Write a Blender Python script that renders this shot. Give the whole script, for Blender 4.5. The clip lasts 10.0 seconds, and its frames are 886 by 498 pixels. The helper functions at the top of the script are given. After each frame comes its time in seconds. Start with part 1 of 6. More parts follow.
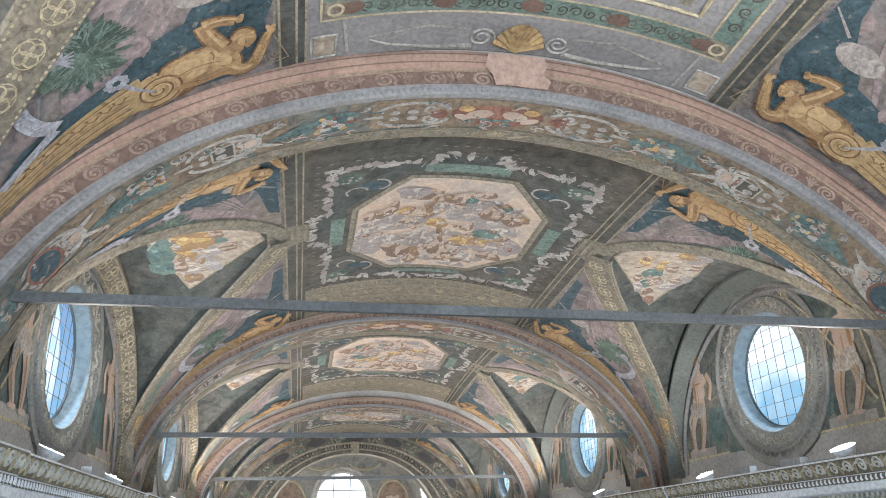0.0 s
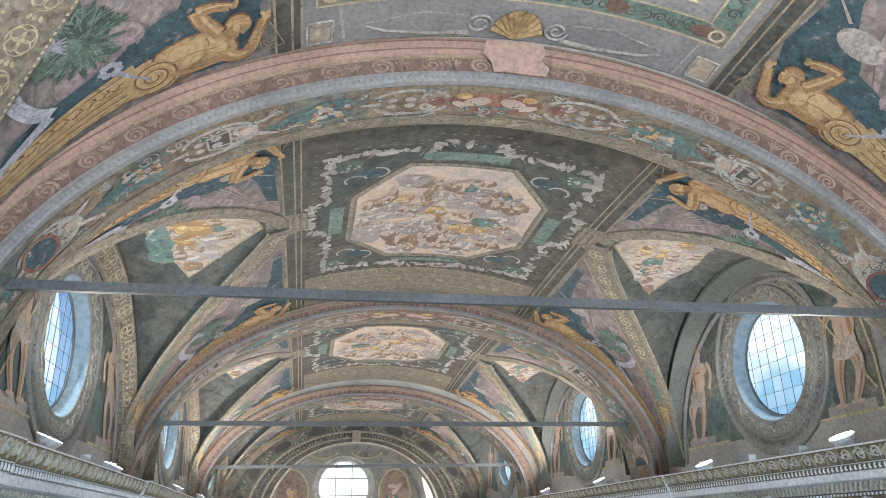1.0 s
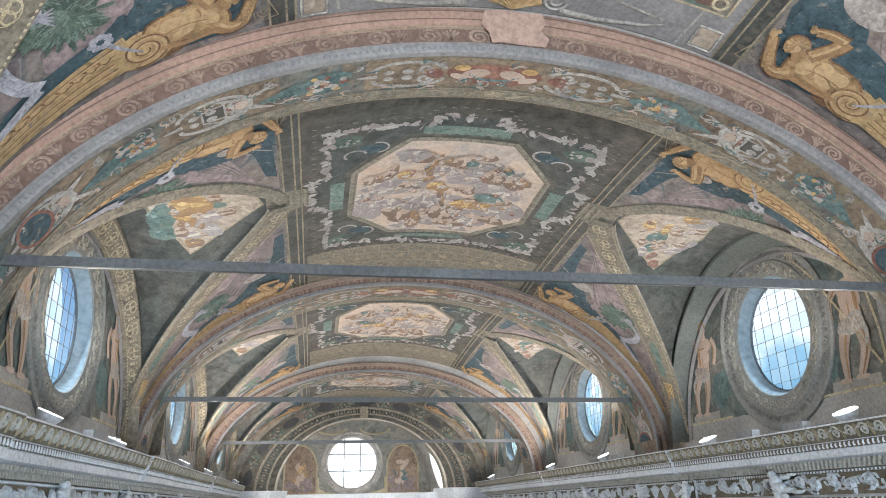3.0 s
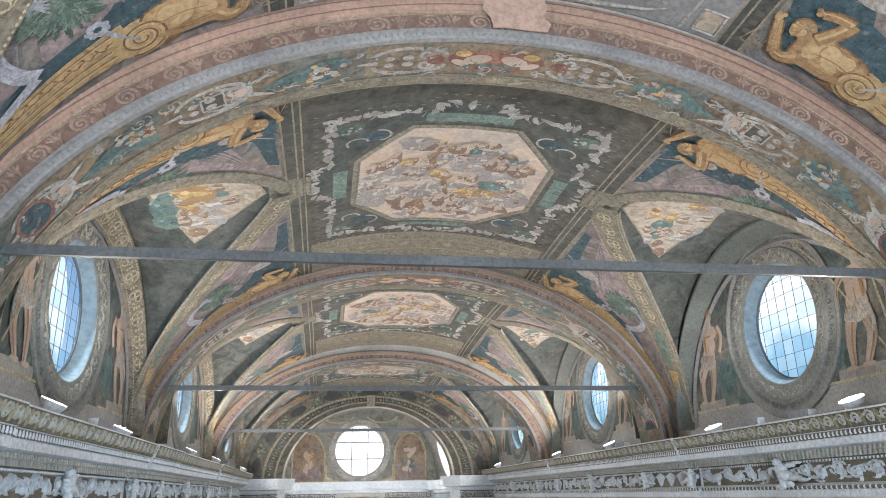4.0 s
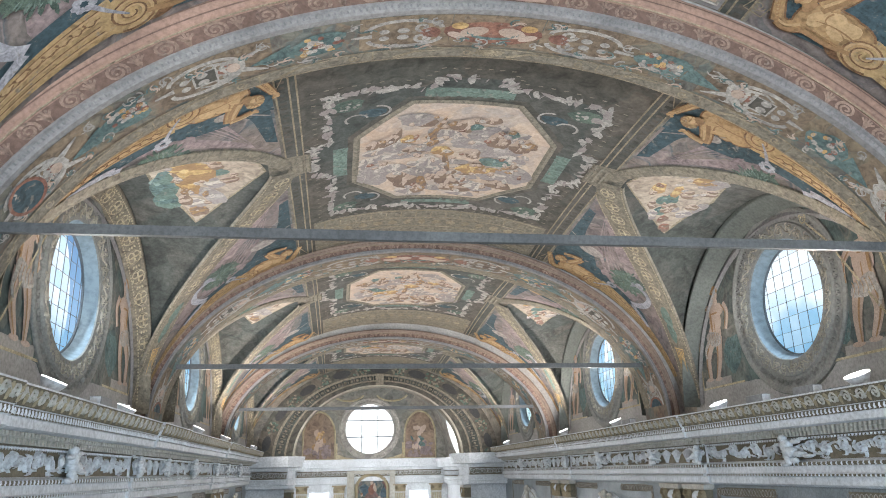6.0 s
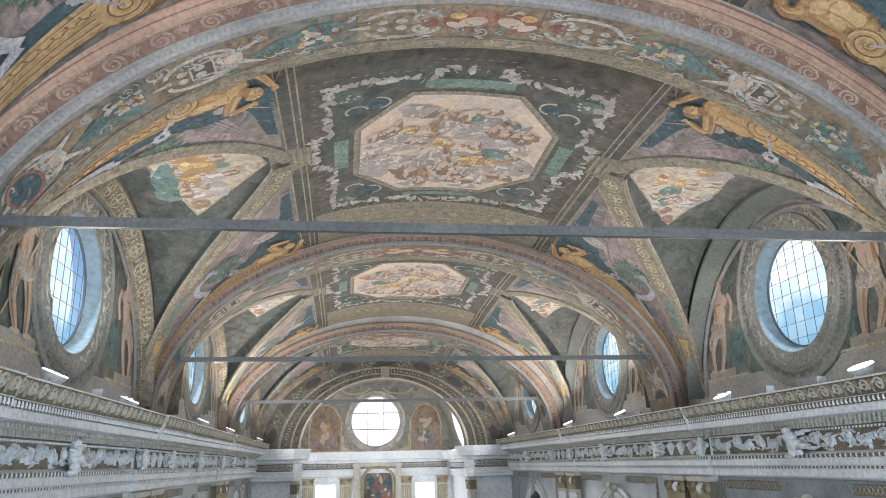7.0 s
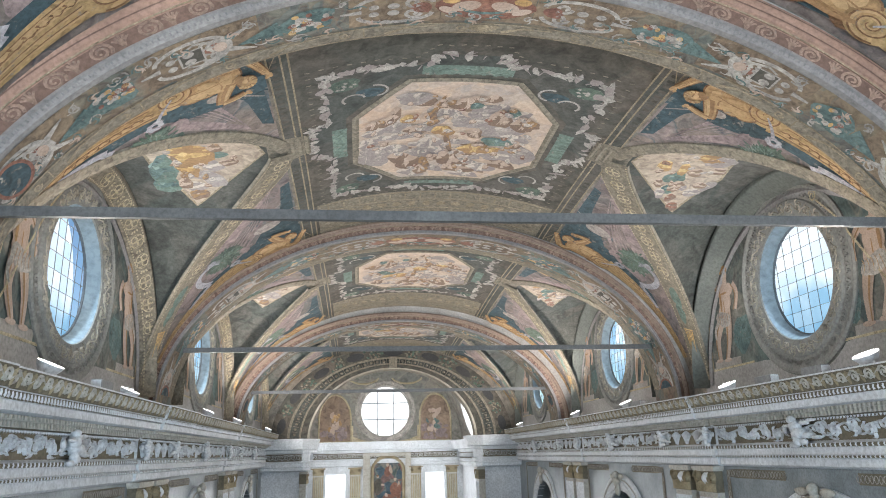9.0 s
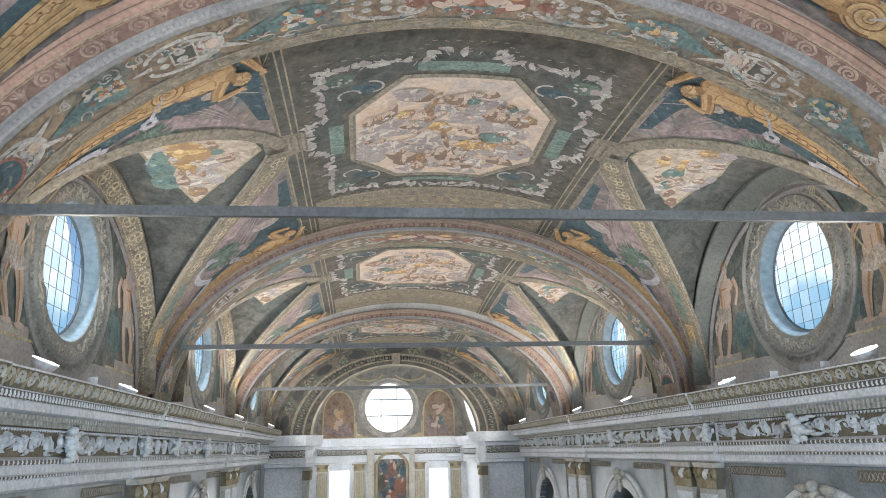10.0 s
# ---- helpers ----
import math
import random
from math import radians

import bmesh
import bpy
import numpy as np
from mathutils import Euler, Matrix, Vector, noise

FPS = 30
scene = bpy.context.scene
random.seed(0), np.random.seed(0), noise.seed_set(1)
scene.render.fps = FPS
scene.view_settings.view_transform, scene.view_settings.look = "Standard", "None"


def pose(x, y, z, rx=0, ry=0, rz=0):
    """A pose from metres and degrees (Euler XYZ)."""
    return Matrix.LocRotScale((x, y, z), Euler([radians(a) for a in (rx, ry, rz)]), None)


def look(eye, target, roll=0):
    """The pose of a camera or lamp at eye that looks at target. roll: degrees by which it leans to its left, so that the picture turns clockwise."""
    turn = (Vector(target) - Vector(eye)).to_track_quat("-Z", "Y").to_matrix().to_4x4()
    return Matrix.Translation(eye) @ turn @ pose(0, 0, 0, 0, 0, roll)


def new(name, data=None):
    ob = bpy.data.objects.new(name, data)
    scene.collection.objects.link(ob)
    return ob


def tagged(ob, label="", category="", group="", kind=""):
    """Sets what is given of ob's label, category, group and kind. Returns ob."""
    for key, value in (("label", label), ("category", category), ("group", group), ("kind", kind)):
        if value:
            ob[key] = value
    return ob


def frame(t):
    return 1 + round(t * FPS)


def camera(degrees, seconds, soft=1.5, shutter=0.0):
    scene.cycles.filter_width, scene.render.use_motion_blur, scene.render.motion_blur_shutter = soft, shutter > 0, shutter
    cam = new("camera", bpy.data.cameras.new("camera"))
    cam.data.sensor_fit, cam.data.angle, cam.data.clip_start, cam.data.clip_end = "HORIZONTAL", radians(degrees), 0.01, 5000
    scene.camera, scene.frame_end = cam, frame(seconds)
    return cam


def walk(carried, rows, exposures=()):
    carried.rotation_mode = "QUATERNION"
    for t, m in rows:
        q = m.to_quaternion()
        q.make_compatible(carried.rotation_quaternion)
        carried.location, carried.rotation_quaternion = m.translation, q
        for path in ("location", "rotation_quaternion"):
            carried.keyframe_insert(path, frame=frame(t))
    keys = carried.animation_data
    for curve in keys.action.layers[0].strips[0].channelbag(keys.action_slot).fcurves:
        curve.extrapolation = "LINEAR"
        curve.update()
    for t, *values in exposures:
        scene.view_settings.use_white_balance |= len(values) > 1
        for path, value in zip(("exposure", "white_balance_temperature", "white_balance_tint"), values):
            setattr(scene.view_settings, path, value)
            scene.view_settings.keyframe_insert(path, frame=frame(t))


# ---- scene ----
import collections

# ---------------------------------------------------------------- camera
cam = camera(63.19, 10.0, soft=1.0)
ROWS = [
    (0.0, -2.044, 3.841, 7.934, -10.49, 22.18, 1.37),
    (0.5, -2.013, 3.851, 7.932, -10.38, 21.75, 1.31),
    (1.0, -1.984, 3.863, 7.930, -10.29, 21.36, 1.28),
    (1.5, -1.953, 3.879, 7.926, -10.20, 20.90, 1.28),
    (2.0, -1.923, 3.895, 7.925, -10.07, 20.45, 1.27),
    (2.5, -1.893, 3.909, 7.923, -9.85, 20.03, 1.25),
    (4.0, -1.790, 3.953, 7.922, -8.90, 18.75, 1.21),
    (4.5, -1.754, 3.968, 7.918, -8.64, 18.31, 1.24),
    (5.0, -1.717, 3.986, 7.917, -8.43, 17.92, 1.27),
    (5.5, -1.679, 4.003, 7.913, -8.21, 17.51, 1.29),
    (7.0, -1.561, 4.043, 7.909, -7.40, 16.59, 1.34),
    (7.5, -1.526, 4.060, 7.907, -7.13, 16.38, 1.34),
    (8.0, -1.484, 4.080, 7.905, -6.88, 16.18, 1.35),
    (8.5, -1.432, 4.095, 7.905, -6.64, 16.02, 1.36),
    (9.0, -1.374, 4.106, 7.906, -6.41, 15.86, 1.40),
    (9.5, -1.313, 4.116, 7.909, -6.19, 15.72, 1.41),
    (10.0, -1.252, 4.121, 7.914, -5.95, 15.58, 1.42),
]
walk(cam, [(t, pose(x, y, z, 90 + pitch, roll, yaw)) for t, x, y, z, yaw, pitch, roll in ROWS],
     [(0.0, 0.10, 6260, 10), (10.0, 0.09, 6400, 10)])

# heights below count from a datum 7 m over the floor, about the gallery rail
Z0 = 7.0
A = 5.15          # half the nave's width
SPR = 1.80        # springing of the vault, on top of the cornice
ARCHES = [(1.92, 2.92, 5.79, 5.26, 5.27, 4.77), (10.02, 10.84, 5.79, 5.26, 5.27, 4.77), (17.80, 18.90, 5.42, 5.14, 5.13, 4.92), (25.90, 26.90, 5.12, 4.82, 5.05, 4.72)]   # near face, far face, top outside, top inside, half width outside, inside
BAYS = [(2.92, 10.02, 6.57, 5.72, 5.84), (10.84, 17.80, 14.35, 5.62, 5.42), (18.90, 25.90, 22.45, 5.55, 5.30), (26.90, 34.00, 30.55, 5.40, 5.20)]
CHOIR_Y = 34.0

# ---------------------------------------------------------------- light
world = bpy.data.worlds.new("world")
scene.world = world
world.use_nodes = True
wn = world.node_tree
sky = wn.nodes.new("ShaderNodeTexSky")
sky.sky_type, sky.sun_disc = "NISHITA", False
sky.sun_elevation, sky.sun_rotation = radians(48), radians(200)
wn.links.new(sky.outputs[0], wn.nodes["Background"].inputs[0])
wn.nodes["Background"].inputs[1].default_value = 0.15


def lamp(name, kind, m, power, colour, size=1.0, size_y=None, spread=180):
    data = bpy.data.lights.new(name, kind)
    data.energy, data.color = power, colour
    if kind == "AREA":
        data.shape = "RECTANGLE" if size_y else "DISK"
        data.size, data.spread = size, radians(spread)
        if size_y:
            data.size_y = size_y
    ob = new(name, data)
    ob.matrix_world = m
    return ob


sun = lamp("sun", "SUN", look((0, 0, 40), (6, 18, 0)), 2.5, (1.0, 0.95, 0.88))
sun.data.angle = radians(0.5)
# the flood lamps on the cornice, the oculi, the altar windows and an added front fill
for side in (-1, 1):
    for y in (4.6, 6.0, 12.1, 15.4, 20.3, 24.3, 31.5):
        lamp("flood_light", "AREA", look((side * 4.45, y, Z0 + 2.12), (side * 0.3, y + 0.8, Z0 + 5.6)), 155 if y < 8 else 84 if y < 18 else 175, (1.0, 0.925, 0.855), 0.3)
    for y in (14.2, 22.3, 30.4):
        lamp("oculus_light", "AREA", look((side * 5.17, y - 0.15, Z0 + 3.34), (0, y - 0.15, Z0 + 2.7)), 55, (0.72, 0.88, 1.0), 1.4)
lamp("altar_light", "AREA", look((0, 42.6, Z0 - 2.0), (0, 30, Z0 + 1.0)), 380, (0.95, 0.98, 1.0), 5.0)
for side in (-1, 1):
    lamp("choir_light", "AREA", look((side * 3.2, 37.0, Z0 + 1.75), (-side * 1.0, 42.5, Z0 + 3.6)), 150, (1.0, 0.98, 0.95), 0.4)
    lamp("choir_window_light", "AREA", look((side * 3.3, 38.3, Z0 + 2.5), (-side * 2, 40, Z0 - 2)), 45, (0.95, 0.98, 1.0), 1.4)
# unseen cool fill behind the camera, added to brighten cornice and arch fronts
lamp("added_front_fill", "AREA", look((0, -5.3, Z0 - 1.5), (0, 12, Z0 + 1.6)), 2900, (0.66, 0.845, 1.0), 5.0)

# ---------------------------------------------------------------- helpers
def nodes_of(name, rough=0.85, metal=0.0):
    m = bpy.data.materials.new(name)
    m.use_nodes = True
    nt = m.node_tree
    b = nt.nodes["Principled BSDF"]
    b.inputs["Roughness"].default_value, b.inputs["Metallic"].default_value = rough, metal
    b.inputs["Specular IOR Level"].default_value = 0.3
    return m, nt, b


def node(nt, kind, **kw):
    n = nt.nodes.new("ShaderNode" + kind)
    for k, v in kw.items():
        n.inputs[k.replace("_", " ")].default_value = v
    return n


def coords(nt, scale=1.0):
    tc = nt.nodes.new("ShaderNodeTexCoord")
    mp = nt.nodes.new("ShaderNodeMapping")
    mp.inputs["Scale"].default_value = (scale, scale, scale) if isinstance(scale, (int, float)) else scale
    nt.links.new(tc.outputs["Object"], mp.inputs["Vector"])
    return mp.outputs[0]


def ramp(nt, fac, stops, interp="LINEAR"):
    r = nt.nodes.new("ShaderNodeValToRGB")
    r.color_ramp.interpolation = interp
    while len(r.color_ramp.elements) < len(stops):
        r.color_ramp.elements.new(0.5)
    for e, (p, c) in zip(r.color_ramp.elements, stops):
        e.position, e.color = p, (*c, 1)
    nt.links.new(fac, r.inputs[0])
    return r.outputs[0]


def mixc(nt, kind, fac, a, b):
    n = nt.nodes.new("ShaderNodeMix")
    n.data_type, n.blend_type = "RGBA", kind
    if isinstance(fac, (int, float)):
        n.inputs[0].default_value = fac
    else:
        nt.links.new(fac, n.inputs[0])
    for s, v in ((6, a), (7, b)):
        if isinstance(v, tuple):
            n.inputs[s].default_value = (*v, 1)
        else:
            nt.links.new(v, n.inputs[s])
    return n.outputs[2]


def bump(nt, b, height, strength, dist=0.01):
    n = nt.nodes.new("ShaderNodeBump")
    n.inputs["Strength"].default_value, n.inputs["Distance"].default_value = strength, dist
    nt.links.new(height, n.inputs["Height"])
    nt.links.new(n.outputs[0], b.inputs["Normal"])


def aged(c, keep=0.72):
    """Old pigment: part of its colour lost to a cool grey."""
    g = 0.30 * c[0] + 0.59 * c[1] + 0.11 * c[2]
    return tuple(keep * v + (1 - keep) * g * w for v, w in zip(c, (0.99, 1.0, 1.0)))


def plaster(name, colour, dark=None, scale=3.0, rough=0.85, metal=0.0, amount=0.62, relief=0.25):
    """Painted plaster, stucco or stone: two scales of mottling, stains and fine relief."""
    m, nt, b = nodes_of(name, rough, metal)
    dark = dark or tuple(c * 0.62 for c in colour)
    keep = 0.97
    colour, dark = aged(colour, keep), aged(dark, keep)
    v = coords(nt)
    big = node(nt, "TexNoise", Scale=scale * 0.35, Detail=5.0, Roughness=0.6)
    fine = node(nt, "TexNoise", Scale=scale * 7.0, Detail=5.0, Roughness=0.65)
    for n in (big, fine):
        nt.links.new(v, n.inputs["Vector"])
    c1 = ramp(nt, big.outputs[0], [(0.32, dark), (0.66, colour)])
    if "paint" in name or "line" in name:
        # loose brush strokes and lost patches
        brush = node(nt, "TexNoise", Scale=scale * 1.9, Detail=6.0, Roughness=0.62)
        brush.inputs["Distortion"].default_value = 1.6
        nt.links.new(v, brush.inputs["Vector"])
        c1 = mixc(nt, "MULTIPLY", 0.85, c1, ramp(nt, brush.outputs[0], [(0.30, (0.38, 0.37, 0.36)), (0.48, (0.85, 0.84, 0.83)), (0.66, (1.22, 1.20, 1.16))]))
        lost = node(nt, "TexNoise", Scale=9.0, Detail=7.0, Roughness=0.7)
        nt.links.new(v, lost.inputs["Vector"])
        c1 = mixc(nt, "MIX", ramp(nt, lost.outputs[0], [(0.58, (0, 0, 0)), (0.66, (0.75, 0.75, 0.75))]), c1, (0.24, 0.215, 0.185))
    c2 = ramp(nt, fine.outputs[0], [(0.3, (0.42, 0.42, 0.42)), (0.60, (1, 1, 1))])
    out = mixc(nt, "MULTIPLY", amount, c1, c2)
    nt.links.new(out, b.inputs["Base Color"])
    bump(nt, b, fine.outputs[0], relief)
    return m


def fresco(name, palette, scale=1.6, warp=0.5, detail=0.5, worn=0.3, ground=None, modelling=0.75):
    """A painted scene of crowded soft shapes in a few pigments, worn and mottled."""
    m, nt, b = nodes_of(name, 0.9)
    palette = [aged(c, 0.97) for c in palette]
    v = coords(nt)
    wob = node(nt, "TexNoise", Scale=scale * 0.8, Detail=4.0)
    nt.links.new(v, wob.inputs["Vector"])
    sub = nt.nodes.new("ShaderNodeVectorMath")
    sub.operation = "MULTIPLY_ADD"
    nt.links.new(wob.outputs["Color"], sub.inputs[0])
    sub.inputs[1].default_value = (warp, warp, warp)
    nt.links.new(v, sub.inputs[2])
    cells = node(nt, "TexVoronoi", Scale=scale)
    small = node(nt, "TexVoronoi", Scale=scale * 3.1)
    for n in (cells, small):
        n.feature = "SMOOTH_F1"
        n.inputs["Smoothness"].default_value = 0.25
        nt.links.new(sub.outputs[0], n.inputs["Vector"])
    sep = nt.nodes.new("ShaderNodeSeparateColor")
    nt.links.new(cells.outputs["Color"], sep.inputs[0])
    sep2 = nt.nodes.new("ShaderNodeSeparateColor")
    nt.links.new(small.outputs["Color"], sep2.inputs[0])
    k = len(palette)
    stops = [(0.14 + 0.72 * i / (k - 1), c) for i, c in enumerate(palette)]
    c1 = ramp(nt, sep.outputs[0], stops)
    c2 = ramp(nt, sep2.outputs[1], [(p, palette[(i * 2 + 1) % k]) for i, (p, c) in enumerate(stops)])
    c = mixc(nt, "MIX", detail, c1, c2)
    shade = node(nt, "TexNoise", Scale=scale * 3.5, Detail=6.0, Roughness=0.62)
    shade.inputs["Distortion"].default_value = 0.8
    nt.links.new(sub.outputs[0], shade.inputs["Vector"])
    sh = ramp(nt, shade.outputs[0], [(0.30, (0.30, 0.28, 0.27)), (0.50, (0.80, 0.79, 0.77)), (0.68, (1.2, 1.18, 1.12))])
    c = mixc(nt, "MULTIPLY", modelling, c, sh)
    if ground:
        gn = node(nt, "TexNoise", Scale=scale * 0.9, Detail=3.0)
        nt.links.new(v, gn.inputs["Vector"])
        gm = ramp(nt, gn.outputs[0], [(0.47, (0, 0, 0)), (0.56, (1, 1, 1))])
        c = mixc(nt, "MIX", gm, c, ground)
    wn_ = node(nt, "TexNoise", Scale=22.0, Detail=6.0, Roughness=0.7)
    nt.links.new(v, wn_.inputs["Vector"])
    wr = ramp(nt, wn_.outputs[0], [(0.36, (0.42, 0.42, 0.42)), (0.60, (1.06, 1.06, 1.06))])
    c = mixc(nt, "MULTIPLY", worn, c, wr)
    nt.links.new(c, b.inputs["Base Color"])
    bump(nt, b, wn_.outputs[0], 0.15)
    return m


def emit(name, colour, strength):
    m = bpy.data.materials.new(name)
    m.use_nodes = True
    b = m.node_tree.nodes["Principled BSDF"]
    b.inputs["Base Color"].default_value = (0.9, 0.9, 0.9, 1)
    b.inputs["Emission Color"].default_value = (*colour, 1)
    b.inputs["Emission Strength"].default_value = strength
    return m


M = {}
M["vault"] = fresco("fresco_ground", [(0.16, 0.15, 0.13), (0.22, 0.20, 0.17), (0.13, 0.15, 0.15), (0.26, 0.22, 0.18)], 0.9, 0.6, 0.4, 0.5)
M["grey"] = plaster("grey_plaster", (0.385, 0.37, 0.355), (0.25, 0.24, 0.23))
M["wall"] = plaster("warm_plaster", (0.40, 0.37, 0.335))
M["pink"] = plaster("pink_moulding", (0.36, 0.232, 0.178), (0.235, 0.15, 0.116), 3.0)
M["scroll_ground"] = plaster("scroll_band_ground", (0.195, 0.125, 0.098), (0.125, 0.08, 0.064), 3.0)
M["scroll"] = plaster("scroll_band_paint", (0.34, 0.24, 0.19), (0.23, 0.16, 0.13), 5.0)
M["dentil"] = plaster("pale_grey_moulding", (0.265, 0.255, 0.25), (0.17, 0.165, 0.165), 3.0)
M["dentil_light"] = plaster("notch_tone", (0.205, 0.20, 0.20), (0.15, 0.145, 0.15), 3.0)
M["tan_line"] = plaster("tan_line_paint", (0.36, 0.30, 0.21), (0.22, 0.18, 0.12), 7.0)
M["leaf_light"] = plaster("grey_leaf_paint", (0.24, 0.29, 0.24), (0.14, 0.18, 0.15), 9.0)
M["ring_stone"] = plaster("carved_ring_stone", (0.42, 0.385, 0.32), (0.26, 0.235, 0.19), 6.0)
M["gold"] = plaster("ochre_paint", (0.50, 0.36, 0.185), (0.36, 0.235, 0.11), 2.5)
M["gilt"] = plaster("gilt_stucco", (0.40, 0.33, 0.21), (0.22, 0.18, 0.11), 6.0, 0.55, 0.15)
M["white"] = plaster("white_stucco", (0.74, 0.765, 0.795), (0.55, 0.57, 0.595), 2.5)
M["cream"] = plaster("cream_stone", (0.52, 0.50, 0.45), (0.40, 0.38, 0.33), 2.5)
# tan ground, its colour deepened for the shade between carved members
M["tan"] = plaster("frieze_ground", (0.20, 0.175, 0.125), None, 3.0)
M["iron"] = plaster("grey_iron", (0.122, 0.130, 0.135), (0.075, 0.08, 0.085), 4.0, 0.6, 0.2)
M["stone"] = plaster("floor_stone", (0.35, 0.32, 0.28))
M["marble"] = plaster("blue_grey_marble", (0.27, 0.305, 0.325), (0.14, 0.165, 0.18), 4.0, 0.35)
# plaster tinted blue for the daylight that falls on the reveal
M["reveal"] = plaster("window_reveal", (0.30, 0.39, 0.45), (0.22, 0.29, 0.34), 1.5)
M["lead"] = plaster("lead_came", (0.17, 0.20, 0.23), None, 5.0, 0.6, 0.3)
# near black: shade of the chapels as a colour, and the dark ovals
M["dark"] = plaster("shade_and_oval_black", (0.06, 0.06, 0.06))
M["panel"] = fresco("dark_panel_ground", [(0.060, 0.064, 0.056), (0.098, 0.088, 0.075), (0.066, 0.080, 0.072), (0.125, 0.11, 0.092)], 1.3, 0.5, 0.5, 0.4)
M["cap"] = fresco("cap_ground", [(0.068, 0.080, 0.074), (0.098, 0.10, 0.09), (0.057, 0.075, 0.072), (0.12, 0.113, 0.10)], 1.0, 0.7, 0.4, 0.5)
M["spandrel"] = fresco("spandrel_ground", [(0.24, 0.19, 0.185), (0.17, 0.155, 0.15), (0.31, 0.25, 0.235), (0.10, 0.13, 0.15), (0.23, 0.19, 0.165)], 1.3, 0.9, 0.35, 0.4)
M["cream_scene"] = fresco("cream_scene", [(0.40, 0.325, 0.26), (0.45, 0.37, 0.295), (0.36, 0.29, 0.24), (0.43, 0.35, 0.28)], 2.0, 0.5, 0.5, 0.3)
M["rib"] = fresco("rib_ground", [(0.20, 0.18, 0.145), (0.265, 0.235, 0.185), (0.175, 0.16, 0.13), (0.23, 0.20, 0.155)], 4.0, 0.2, 0.6, 0.5)
M["rib_line"] = plaster("pale_gold_line", (0.55, 0.48, 0.34), (0.40, 0.33, 0.20), 8.0)
M["flesh"] = plaster("flesh_tone", (0.49, 0.38, 0.31), (0.37, 0.275, 0.215), 6.0)
M["ochre"] = plaster("golden_ochre_paint", (0.49, 0.325, 0.165), (0.33, 0.205, 0.10), 2.5)
M["ochre_light"] = plaster("light_ochre_tone", (0.53, 0.365, 0.195), (0.43, 0.285, 0.145), 3.0)
M["ochre_dark"] = plaster("brown_ochre_paint", (0.27, 0.155, 0.08), (0.16, 0.09, 0.05), 5.0)
M["blue"] = plaster("deep_blue_paint", (0.065, 0.108, 0.128), (0.04, 0.068, 0.08), 3.0)
M["purple"] = plaster("mauve_paint", (0.355, 0.28, 0.275), (0.21, 0.165, 0.17), 3.0)
M["green"] = plaster("grey_green_paint", (0.17, 0.235, 0.20), (0.11, 0.16, 0.14), 4.0)
M["leaf"] = plaster("foliage_paint", (0.13, 0.18, 0.14), (0.06, 0.09, 0.075), 9.0)
M["pale"] = plaster("pale_grey_paint", (0.46, 0.43, 0.39), (0.28, 0.265, 0.25), 5.0)
M["cloud"] = plaster("cloud_grey_paint", (0.41, 0.365, 0.335), (0.28, 0.25, 0.235), 4.0)
M["red"] = plaster("faded_red_paint", (0.30, 0.15, 0.105), (0.19, 0.09, 0.07), 4.0)
M["yellow"] = plaster("yellow_paint", (0.62, 0.44, 0.20), (0.44, 0.27, 0.11), 4.0)
M["teal"] = plaster("teal_paint", (0.16, 0.23, 0.22), (0.08, 0.13, 0.13), 4.0)
M["soffit"] = fresco("grotesque_band", [(0.115, 0.145, 0.14), (0.15, 0.17, 0.16), (0.22, 0.19, 0.15), (0.20, 0.14, 0.105), (0.12, 0.155, 0.15), (0.24, 0.19, 0.13)], 2.0, 0.4, 0.5, 0.3)
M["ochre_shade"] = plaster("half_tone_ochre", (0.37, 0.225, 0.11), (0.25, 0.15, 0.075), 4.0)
M["scarf"] = plaster("pale_lilac_paint", (0.44, 0.44, 0.48), (0.27, 0.275, 0.31), 5.0)
M["octagon"] = fresco("octagon_scene", [(0.50, 0.39, 0.31), (0.54, 0.42, 0.33), (0.46, 0.37, 0.31), (0.52, 0.38, 0.28), (0.56, 0.45, 0.355), (0.40, 0.345, 0.31)], 1.9, 0.7, 0.4, 0.35, None, 0.30)

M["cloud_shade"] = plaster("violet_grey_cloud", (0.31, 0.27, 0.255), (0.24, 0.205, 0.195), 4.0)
M["cloud_light"] = plaster("cream_cloud", (0.56, 0.49, 0.42), (0.45, 0.38, 0.32), 4.0)
M["flesh_light"] = plaster("light_flesh_tone", (0.56, 0.44, 0.355), (0.47, 0.36, 0.28), 5.0)
M["umber"] = plaster("soft_umber_tone", (0.24, 0.165, 0.12), (0.17, 0.115, 0.085), 5.0)
M["teal_light"] = plaster("light_teal_tone", (0.27, 0.35, 0.31), (0.19, 0.26, 0.235), 4.0)
M["yellow_light"] = plaster("light_yellow_tone", (0.66, 0.50, 0.25), (0.55, 0.38, 0.17), 4.0)
M["frieze_tan"] = plaster("tan_field_paint", (0.25, 0.19, 0.13), (0.15, 0.11, 0.08), 3.0)
M["green_grey"] = plaster("grey_green_plaster", (0.155, 0.165, 0.15), (0.10, 0.11, 0.10), 3.0)
M["faded_pink"] = plaster("faded_tan_pink_moulding", (0.275, 0.205, 0.165), (0.19, 0.14, 0.115), 3.0)
M["ring_grey"] = plaster("grey_green_ring_stucco", (0.285, 0.28, 0.26), (0.19, 0.19, 0.175))
M["salmon"] = plaster("bare_salmon_plaster", (0.43, 0.295, 0.235), (0.36, 0.245, 0.195), 2.0, relief=0.4)
M["stone_grey"] = plaster("violet_grey_stonework", (0.285, 0.27, 0.265), (0.19, 0.18, 0.18), 3.0)
